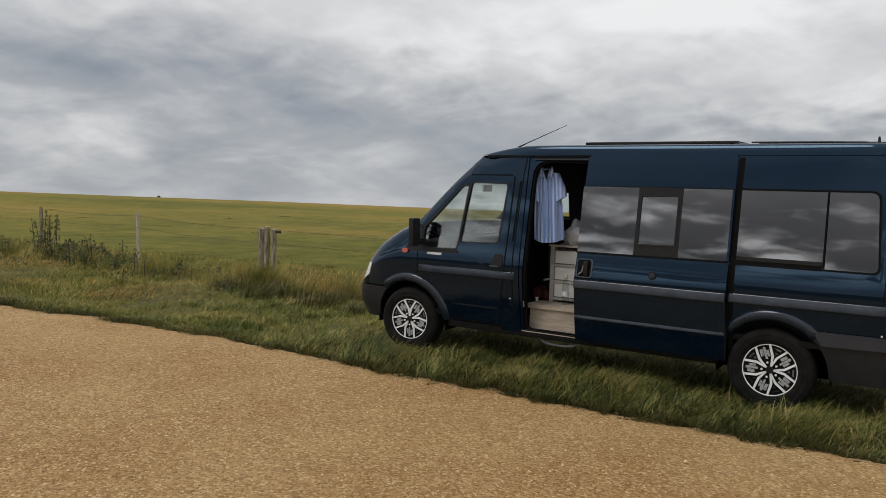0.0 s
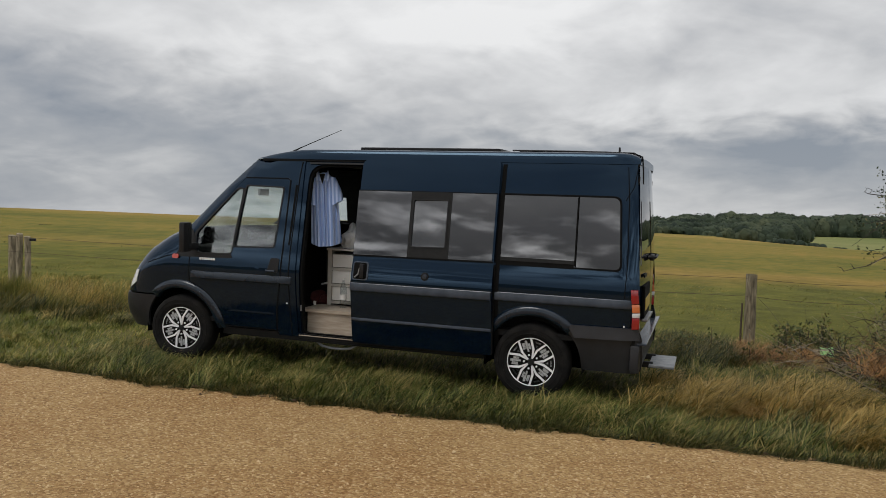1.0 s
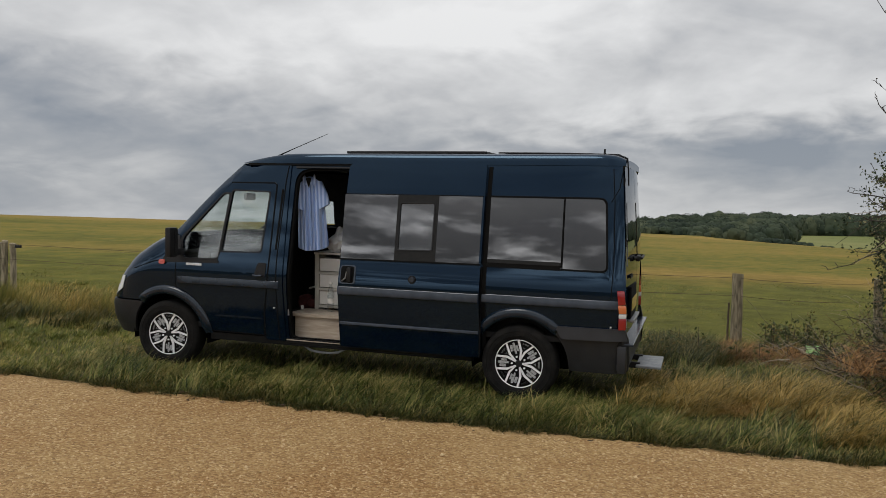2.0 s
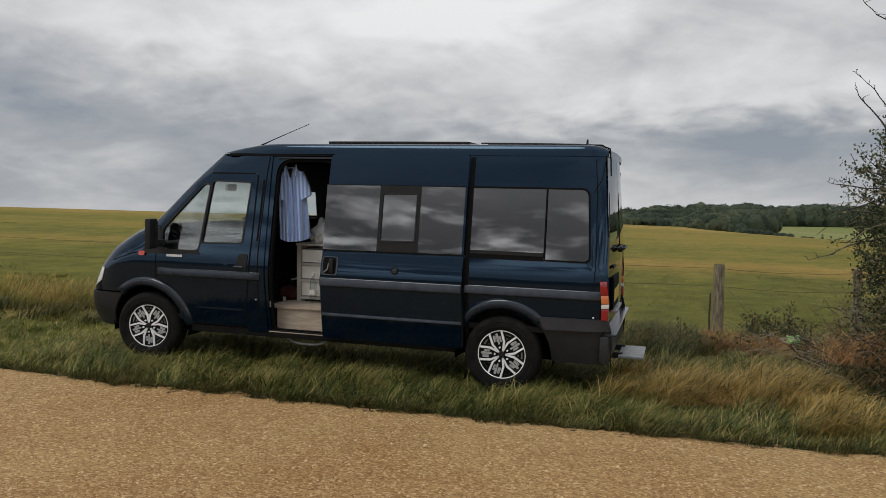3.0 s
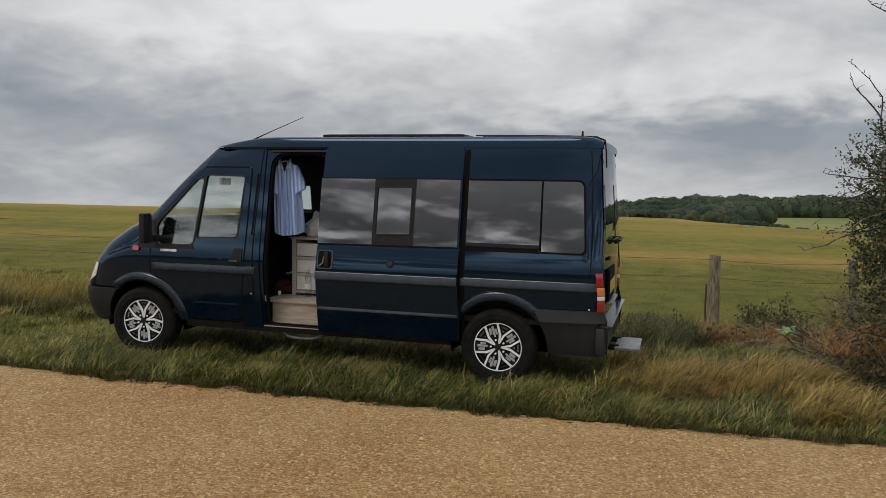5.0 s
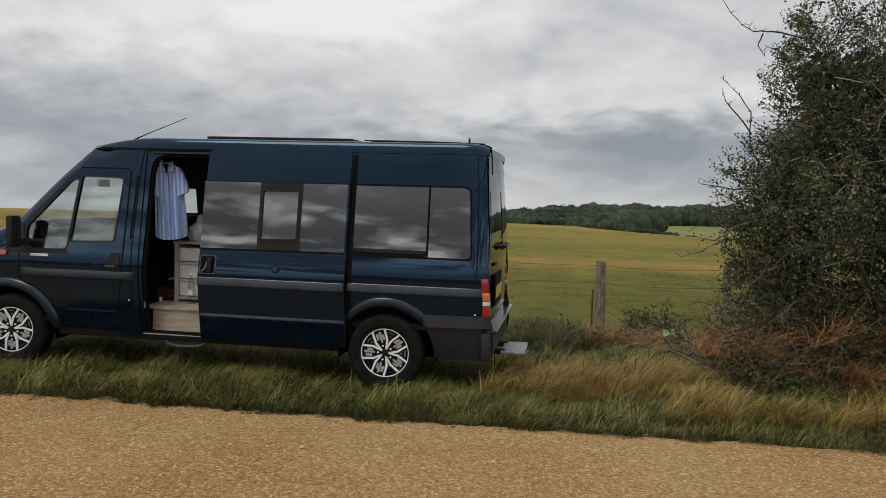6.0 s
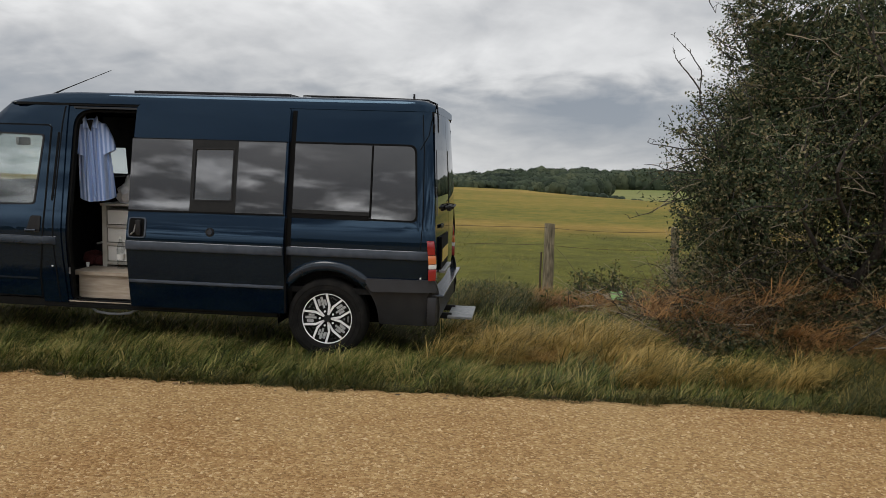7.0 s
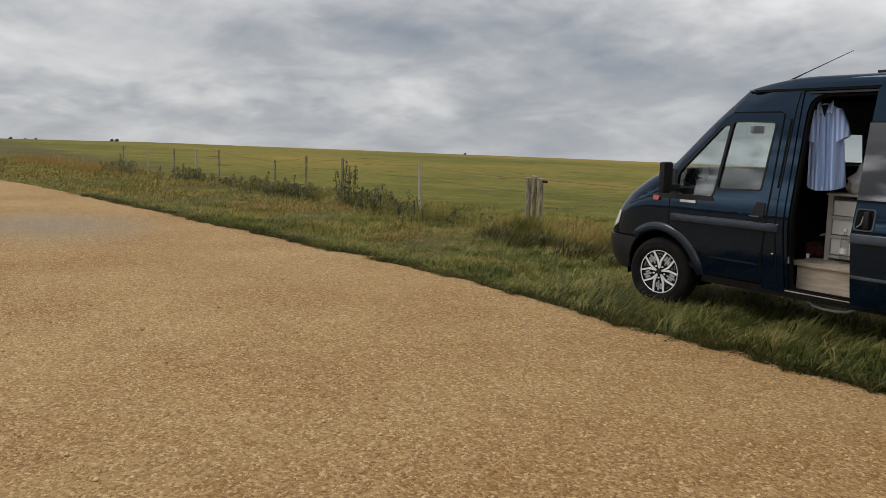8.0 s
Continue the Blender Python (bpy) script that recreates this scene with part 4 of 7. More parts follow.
    if not far:
        seam("corner_cable", [(0.855, 2.10), (0.83, 1.92), (0.765, 1.80)], 0.006, far, 0.006)
        part("marker_dot", panel(rounded([(-2.494, 0.675), (-2.478, 0.675), (-2.478, 0.686), (-2.494, 0.686)], 0.004), off=0.005, thick=0.006), WHITEBAR, van)
    # sill
    sill = [(-3.28, 0.30), (-0.45, 0.30), (-0.45, 0.375), (-3.26, 0.375)]
    part("sill", panel(sill, off=-0.006, thick=0.04, far=far), BLACK, van)


for _far in (False, True):
    build_body(_far)


def nose_cap(name, z0, z1, f0, material, off, rows=12, cols=18, label=""):
    """A piece of the van's front between two heights, from flank to flank."""
    bm = bmesh.new()
    grid = []
    for i in range(rows + 1):
        z = z0 + (z1 - z0) * i / rows
        fs = [f0(z) + (1 - f0(z)) * j / cols for j in range(cols + 1)]
        line = []
        y0 = flank(z)
        for f in fs:
            line.append((nose_x(f, z) - off, y0 + (HALF - y0) * f, z))
        line += [(x, 2 * HALF - y, z) for x, y, z in line[-2::-1]]
        grid.append([bm.verts.new(p) for p in line])
    for a, b in zip(grid, grid[1:]):
        for k in range(len(a) - 1):
            bm.faces.new((a[k], a[k + 1], b[k + 1], b[k]))
    bmesh.ops.recalc_face_normals(bm, faces=bm.faces[:])
    bmesh.ops.solidify(bm, geom=bm.faces[:], thickness=0.012)
    return smooth(part(name, bm, material, van, label), 50)


def share(u):
    return 1 - (1 - u**6) ** 0.4


nose_cap("bonnet", 0.674, 1.372, lambda z: share(0.984), PAINT, 0.0)
nose_cap("front_bumper", 0.305, 0.658, lambda z: share(0.984), CLAD, 0.014, 6)
ws = nose_cap("windscreen", 1.382, 2.115, lambda z: share(0.73), GLASS, 0.0, 10)
ws.visible_shadow = False


def build_roof():
    bm = bmesh.new()
    prof = [(0.180, 2.118), (0.187, 2.148), (0.195, 2.178), (0.204, 2.200), (0.214, 2.212), (0.236, 2.219), (0.30, 2.224), (0.50, 2.230), (0.75, 2.238), (0.975, 2.241)]
    prof = prof + [(2 * HALF - y, z) for y, z in prof[-2::-1]]
    xs = [-2.93, -2.90, -2.86, -2.80, -2.70, -2.58, -2.45, -2.3, -2.0, -1.5, -1.0, -0.5, 0.0, 0.4, 0.6, 0.7, 0.78, 0.83, 0.858, 0.868]
    grid = []
    for x in xs:
        front = max(0.0, (-2.33 - x) / 0.60)
        back = max(0.0, (x - 0.66) / 0.21)
        line = []
        for y, z in prof:
            zz = 2.118 + (z - 2.118) * (1 - 0.96 * front**1.8) * (1 - 0.45 * back**3)
            mid = max(0.0, 1 - abs(y - HALF) / (HALF - 0.18))
            shift = 0.17 * mid**0.5 * front**3
            yy = HALF + (y - HALF) * (1 - 0.03 * back**3 - 0.02 * front**2)
            line.append(bm.verts.new((x - shift, yy, zz)))
        grid.append(line)
    for a, b in zip(grid, grid[1:]):
        for k in range(len(a) - 1):
            bm.faces.new((a[k], a[k + 1], b[k + 1], b[k]))
    bm.faces.new(grid[-1])
    bm.faces.new(grid[0][::-1])
    bm.faces.new([g[0] for g in grid] + [g[-1] for g in reversed(grid)])
    smooth(part("roof", bm, PAINT, van, "raised navy roof"), 40)
    for far in (False, True):
        seam = [(-2.88, 2.098), (0.86, 2.098), (0.86, 2.121), (-2.88, 2.121)]
        part("roof_seam", panel(seam, off=0.004, thick=0.03, far=far, xcuts=[-2.9, -2.8, -2.6]), SHADOWGAP, van)
    # solar panel on two rails
    sp = empty("solar_panel", "", "")
    sp.parent = van
    part("panel_frame", box_bm(-1.87, -0.43, 0.36, 1.02, 2.228, 2.252, 0.005), BLACK, sp)
    part("solar_cells", box_bm(-1.84, -0.46, 0.385, 0.995, 2.253, 2.255), TINT, sp)
    for y in (0.40, 0.96):
        part("mounting_rail", box_bm(-1.80, -0.50, y - 0.02, y + 0.02, 2.195, 2.2275, 0.004), BLACK, sp)
    # thin cable strip and small aerial stub to the rear
    part("roof_trim", tube_bm([(-0.25, 0.37, 2.230), (0.2, 0.38, 2.232), (0.55, 0.38, 2.232), (0.76, 0.36, 2.216), (0.85, 0.33, 2.20), (0.878, 0.31, 2.15)], 0.008, 6), BLACK, van)
    part("aerial_stub", tube_bm([(0.665, 0.36, 2.21), (0.665, 0.36, 2.275)], [0.012, 0.008], 8), BLACK, van)
    smooth(part("roof_cable", tube_bm([(-0.30, 0.30, 2.235), (0.30, 0.30, 2.232), (0.80, 0.31, 2.222), (0.872, 0.31, 2.19), (0.885, 0.29, 2.08), (0.893, 0.27, 1.95)], 0.007, 6), BLACK, van, "thin black cable along the roof edge"), 60)
    # whip aerial above the cab
    part("whip_aerial", tube_bm([(-2.605, 0.29, 2.19), (-2.58, 0.30, 2.208), (-2.46, 0.30, 2.258), (-2.05, 0.30, 2.418)], [0.012, 0.008, 0.0045, 0.0025], 6), BLACK, van)


build_roof()


def door_y(x, z):
    return flank(z) - 0.062 + 0.085 * min(max(z - 0.95, 0.0), 0.25)


def build_sliding_door():
    top, bot, xl, xr = 2.118, 0.355, -1.762, -0.362
    hole = rounded([(-1.795 + 0.05, 1.215), (-0.385, 1.222), (-0.385, 1.822), (-1.745, 1.822)], 0.012)
    out = rounded([(xl, bot), (xr, bot), (xr, top), (xl + 0.03, top)], [0.02, 0.02, 0.03, 0.05])
    d = smooth(part("sliding_door", panel(out, [hole], thick=0.075, fy=door_y, xcuts=[-1.4, -1.05, -0.7]), PAINT, van, "navy sliding door, slid half open"), 40)
    # window line: two fixed panes either side of a framed opening vent
    smooth(part("fixed_pane", panel([(-1.748, 1.212), (-1.203, 1.216), (-1.203, 1.826), (-1.748, 1.826)], off=0.003, thick=0.008, fy=door_y), TINT, d, "dark tinted window glass"))
    smooth(part("fixed_pane", panel([(-0.797, 1.218), (-0.38, 1.218), (-0.38, 1.826), (-0.797, 1.826)], off=0.003, thick=0.008, fy=door_y), TINT, d, "dark tinted window glass"))
    inner = rounded([(-1.172, 1.318), (-0.838, 1.322), (-0.838, 1.752), (-1.172, 1.748)], 0.018)
    smooth(part("vent_frame", panel([(-1.202, 1.214), (-0.798, 1.216), (-0.798, 1.828), (-1.202, 1.828)], [inner], off=0.006, thick=0.02, fy=door_y), FROST, d, "black vent window frame"))
    smooth(part("vent_bead", panel(rounded([(-1.182, 1.308), (-0.828, 1.312), (-0.828, 1.762), (-1.182, 1.758)], 0.02), [inner], off=0.012, thick=0.01, fy=door_y), BLACK, d))
    smooth(part("vent_pane", panel([(-1.18, 1.31), (-0.83, 1.312), (-0.83, 1.76), (-1.18, 1.756)], off=-0.006, thick=0.006, fy=door_y), TINT_IN, d, "tinted vent window glass"))
    part("waist_seal", panel([(-1.755, 1.200), (-0.37, 1.206), (-0.37, 1.220), (-1.755, 1.214)], off=0.008, thick=0.01, fy=door_y), SHADOWGAP, d)
    part("upper_seal", panel([(-1.745, 1.822), (-0.37, 1.824), (-0.37, 1.833), (-1.745, 1.831)], off=0.003, thick=0.01, fy=door_y), SHADOWGAP, d)
    smooth(part("side_moulding", strip_bm(-1.757, -0.37, 0.866, 0.951, fy=door_y), MOULD, d, "dusty blue-grey rubbing strip"), 60)
    smooth(part("lower_trim", strip_bm(-1.757, -0.37, 0.576, 0.608, lift=0.012, fy=door_y), MOULD, d), 60)
    # handle in its dished surround
    sur = rounded([(-1.735, 0.975), (-1.575, 0.975), (-1.575, 1.150), (-1.735, 1.150)], 0.03)
    sin = rounded([(-1.725, 0.985), (-1.590, 0.985), (-1.590, 1.140), (-1.725, 1.140)], 0.026)
    h = smooth(part("door_handle", panel(sur, [sin], off=0.006, thick=0.012, fy=door_y), MOULD, d, "dished handle surround"))
    part("handle_recess", panel(rounded([(-1.727, 0.983), (-1.588, 0.983), (-1.588, 1.142), (-1.727, 1.142)], 0.02), off=0.002, thick=0.004, fy=door_y), SHADOWGAP, h)
    smooth(part("grip", box_bm(-1.655, -1.612, -0.082, -0.044, 0.995, 1.130, 0.010), BLACK, h))
    smooth(part("lever", tube_bm([(-1.71, -0.058, 1.0), (-1.67, -0.074, 1.03), (-1.655, -0.074, 1.09)], [0.008, 0.007, 0.006], 8), GREYMETAL, h))
    lock = bmesh.new()
    bmesh.ops.create_cone(lock, cap_ends=True, segments=18, radius1=0.040, radius2=0.036, depth=0.012, matrix=Matrix.Translation((-1.005, door_y(0, 1.045) - 0.004, 1.045)) @ Matrix.Rotation(radians(90), 4, "X"))
    cap = smooth(part("fuel_lock", lock, BLACK, d))
    lock = bmesh.new()
    bmesh.ops.create_cone(lock, cap_ends=True, segments=18, radius1=0.026, radius2=0.022, depth=0.010, matrix=Matrix.Translation((-1.003, door_y(0, 1.047) - 0.014, 1.047)) @ Matrix.Rotation(radians(90), 4, "X"))
    smooth(part("lock_barrel", lock, MOULD, cap))
    # black strip painted in for shade on the door's rear edge
    part("door_edge_shade", box_bm(-0.361, -0.351, -0.015, 0.012, 0.37, 1.19), SHADOWGAP, d)


build_sliding_door()


def build_wheel(x, y, far, label):
    w = empty("wheel", label, "")
    w.parent = van
    if x < -1:
        at = Vector((x, y + (0.1 if not far else -0.1), 0.33))
        w.matrix_local = Matrix.Translation(at) @ Matrix.Rotation(radians(6.5), 4, "Z") @ Matrix.Translation(-at)
    s = -1 if not far else 1
    r = 0.350
    # tyre, turned from its section
    sec = [(0.216, 0.012), (0.224, 0.0), (0.246, -0.010), (0.282, -0.014), (0.318, -0.008), (0.338, 0.008), (0.347, 0.03), (r, 0.06), (r, 0.15), (0.343, 0.185), (0.27, 0.20), (0.216, 0.19)]
    bm = bmesh.new()
    n = 56
    rings = []
    for i in range(n):
        a = 2 * math.pi * i / n
        rings.append([bm.verts.new((x + q * math.cos(a), y - s * d, 0.33 + q * math.sin(a))) for q, d in sec])
    for i in range(n):
        a, b = rings[i], rings[(i + 1) % n]
        for k in range(len(sec) - 1):
            bm.faces.new((a[k], a[k + 1], b[k + 1], b[k]))
    smooth(part("tyre", bm, RUBBER, w, "worn black tyre"), 60)
    # sidewall ribs
    bm = bmesh.new()
    for q in (0.258, 0.298):
        ring = []
        for i in range(48):
            a = 2 * math.pi * i / 48
            ring.append([bm.verts.new((x + (q + dq) * math.cos(a), y - s * dd, 0.33 + (q + dq) * math.sin(a))) for dq, dd in ((-0.004, -0.012), (0.0, -0.0165), (0.004, -0.012))])
        for i in range(48):
            a, b = ring[i], ring[(i + 1) % 48]
            for k in range(2):
                bm.faces.new((a[k], a[k + 1], b[k + 1], b[k]))
    smooth(part("sidewall_rib", bm, RUBBER, w), 60)
    # dark dish behind the wheel cover
    bm = bmesh.new()
    bmesh.ops.create_cone(bm, cap_ends=True, segments=40, radius1=0.228, radius2=0.228, depth=0.02, matrix=Matrix.Translation((x, y - s * 0.028, 0.33)) @ Matrix.Rotation(radians(90), 4, "X"))
    part("wheel_dish", bm, SHADOWGAP, w)
    cover = empty("hub_cover", "silver and black plastic wheel cover", "")
    cover.parent = w
    yo = y - s * 0.010

    def flat(points, name, material, t=0.016, lift=0.0):
        bm = bmesh.new()
        vs = [bm.verts.new((x + px, yo + s * lift, 0.33 + pz)) for px, pz in points]
        f = bm.faces.new(vs)
        got = bmesh.ops.extrude_face_region(bm, geom=[f])["geom"]
        for v in got:
            if isinstance(v, bmesh.types.BMVert):
                v.co.y -= s * t
        return part(name, bm, material, cover)

    # outer ring
    rim = 0.221
    bm = bmesh.new()
    ring = []
    for i in range(60):
        a = 2 * math.pi * i / 60
        ring.append([bm.verts.new((x + q * math.cos(a), yo + s * d, 0.33 + q * math.sin(a))) for q, d in ((rim - 0.010, 0.0), (rim - 0.008, 0.006), (rim - 0.002, 0.006), (rim + 0.006, -0.010))])
    for i in range(60):
        a, b = ring[i], ring[(i + 1) % 60]
        for k in range(3):
            bm.faces.new((a[k], a[k + 1], b[k + 1], b[k]))
    smooth(part("rim_ring", bm, SILVER, cover), 60)
    for k in range(5):
        c = 2 * math.pi * k / 5 + radians(270 if x < -1 else 180)

        def rot(q, a):
            return (rim * q * math.cos(c + a), rim * q * math.sin(c + a))

        for sg in (-1, 1):
            # each spoke runs out from the hub, kinks and goes on straight to the rim
            line = [(0.15, 0.60 * sg, 0.030), (0.53, 0.480 * sg, 0.044), (0.985, 0.275 * sg, 0.038)]
            left, right = [], []
            for j, (q, a, hw) in enumerate(line):
                p = Vector(rot(q, a))
                t = (Vector(rot(*line[min(j + 1, 2)][:2])) - Vector(rot(*line[max(j - 1, 0)][:2]))).normalized()
                nrm = Vector((-t.y, t.x)) * hw * rim
                left.append(tuple(p + nrm))
                right.append(tuple(p - nrm))
            flat(left + right[::-1], "spoke", SILVER, 0.014, 0.004)
        # ribbed blades in the wide pocket, small ones in the narrow, and a bolt
        for q0, q1, a0, a1 in ((0.52, 0.74, -0.27, -0.12), (0.42, 0.86, -0.10, 0.05), (0.56, 0.80, 0.08, 0.26)):
            flat([rot(q0, a0 * 1.2), rot(q1, a0 * 0.8), rot(q1 + 0.03, (a0 + a1) / 2), rot(q1, a1 * 0.8), rot(q0, a1 * 1.2)], "blade", BLADE, 0.008, -0.006)
        bm = bmesh.new()
        q = rot(0.29, 0.0)
        bmesh.ops.create_cone(bm, cap_ends=True, segments=10, radius1=0.0095, radius2=0.008, depth=0.014, matrix=Matrix.Translation((x + q[0], yo + s * 0.002, 0.33 + q[1])) @ Matrix.Rotation(radians(90), 4, "X"))
        part("bolt", bm, SILVER, cover)
        h = math.pi / 5
        flat([rot(0.80, h - 0.15), rot(0.87, h - 0.16), rot(0.87, h + 0.16), rot(0.80, h + 0.15)], "slot_trim", GREYMETAL, 0.006, -0.008)
        flat([rot(0.60, h), rot(0.71, h - 0.07), rot(0.71, h + 0.07)], "slot_trim", GREYMETAL, 0.006, -0.008)
    bm = bmesh.new()
    bmesh.ops.create_cone(bm, cap_ends=True, segments=24, radius1=0.030, radius2=0.026, depth=0.02, matrix=Matrix.Translation((x, yo + s * 0.004, 0.33)) @ Matrix.Rotation(radians(90), 4, "X"))
    smooth(part("centre_cap", bm, BLACK, cover))
    return w


for _x in (-3.75, 0.0):
    build_wheel(_x, 0.035, False, "")
    build_wheel(_x, 2 * HALF - 0.035, True, "")
    # dark liners above the wheels
    for _y0, _y1 in ((0.09, 0.36), (2 * HALF - 0.36, 2 * HALF - 0.09)):
        bm = bmesh.new()
        a0 = [bm.verts.new((x, _y0, z)) for x, z in arc(_x, 0.33, 0.455, 190, -10, 20)]
        a1 = [bm.verts.new((x, _y1, z)) for x, z in arc(_x, 0.33, 0.455, 190, -10, 20)]
        for k in range(20):
            bm.faces.new((a0[k], a0[k + 1], a1[k + 1], a1[k]))
        bm.faces.new(a1 if _y0 < 1 else a0)
        bmesh.ops.solidify(bm, geom=bm.faces[:], thickness=0.006)
        part("wheel_liner", bm, SHADOWGAP, van)


def build_front_bits():
    # headlight wrapped round the corner
    for far in (False, True):
        zs0 = [0.90, 0.86, 0.80, 0.74, 0.70]
        outline = [(at_u(0.70, 0.915), 0.915)] + [(at_u(0.985, z), z) for z in zs0] + [(at_u(0.80, 0.69), 0.69), (at_u(0.66, 0.78), 0.78)]
        hl = smooth(part("headlight", panel(outline, off=0.010, thick=0.02, far=far, xcuts=NOSE_CUTS), CLEARLENS, van, "clear wrapped headlight"))
        # mirror: tall black shell on an arm, glass facing back
        bm = bmesh.new()
        box_bm(-3.60, -3.535, -0.20, -0.07, 1.150, 1.452, 0.02, bm)
        box_bm(-3.59, -3.545, -0.08, 0.06, 1.165, 1.235, 0.012, bm)
        if far:
            for v in bm.verts:
                v.co.y = 2 * HALF - v.co.y
        m = smooth(part("door_mirror", bm, BLACK, van, "tall black door mirror"))
        bm = box_bm(-3.534, -3.531, -0.13, -0.08, 1.175, 1.43)
        if far:
            for v in bm.verts:
                v.co.y = 2 * HALF - v.co.y
        part("mirror_glass", bm, BLACK, m)
        # triangular base plate in front of the vent window
        tri = rounded([(-3.80, 1.085), (-3.10, 1.100), (-3.135, 1.145), (-3.54, 1.14), (-3.585, 1.33), (-3.61, 1.38)], 0.03)
        part("mirror_base", panel(tri, off=0.010, thick=0.012, far=far, xcuts=NOSE_CUTS), BLACK, van)
        rep = rounded([(-3.82, 1.065), (-3.745, 1.065), (-3.745, 1.112), (-3.82, 1.112)], 0.022)
        smooth(part("side_repeater", panel(rep, off=0.020, thick=0.012, far=far, xcuts=[-3.8, -3.77]), INDIC, van, "orange side repeater lamp"))
        # front door handle
        hr = rounded([(-2.715, 0.985), (-2.575, 0.985), (-2.565, 1.125), (-2.66, 1.125), (-2.69, 1.02)], 0.02)
        h = part("front_door_handle", panel(hr, off=0.009, thick=0.010, far=far), BLACK, van)
        if not far:
            smooth(part("grip", tube_bm([(-2.705, -0.012, 1.0), (-2.66, -0.026, 0.998), (-2.60, -0.022, 1.0)], 0.011, 8), MOULD, h))
    # maker's badge on the front door: plain bars of its size
    bx = -3.490
    for k in range(7):
        part("badge_bar", box_bm(bx + 0.027 * k, bx + 0.027 * k + 0.021, -0.004, 0.003, 1.066, 1.090), WHITEBAR, van)
    # number and logo panel, grille
    part("grille", box_bm(-4.70, -4.66, 0.62, 1.33, 0.69, 0.80, 0.01), BLACK, van)
    # dashboard, steering wheel and cabin floor
    smooth(part("dashboard", box_bm(-3.75, -3.30, 0.16, 1.79, 0.85, 1.20, 0.05), TRIM_IN, van))
    bm = bmesh.new()
    ring = []
    for i in range(28):
        a = 2 * math.pi * i / 28
        c = Vector((0, 0.19 * math.cos(a), 0.19 * math.sin(a)))
        pts = []
        for j in range(6):
            b = 2 * math.pi * j / 6
            rad = 0.19 + 0.014 * math.cos(b)
            pts.append(bm.verts.new(Matrix.Translation((-3.22, 1.40, 1.22)) @ Matrix.Rotation(radians(-28), 4, "Y") @ Vector((0.014 * math.sin(b), rad * math.cos(a), rad * math.sin(a)))))
        ring.append(pts)
    for i in range(28):
        for j in range(6):
            bm.faces.new((ring[i][j], ring[i][(j + 1) % 6], ring[(i + 1) % 28][(j + 1) % 6], ring[(i + 1) % 28][j]))
    smooth(part("steering_wheel", bm, TRIM_IN, van), 80)
    smooth(part("rear_view_mirror", box_bm(-3.37, -3.33, 0.88, 1.07, 1.735, 1.815, 0.015), GREYMETAL, van))


build_front_bits()


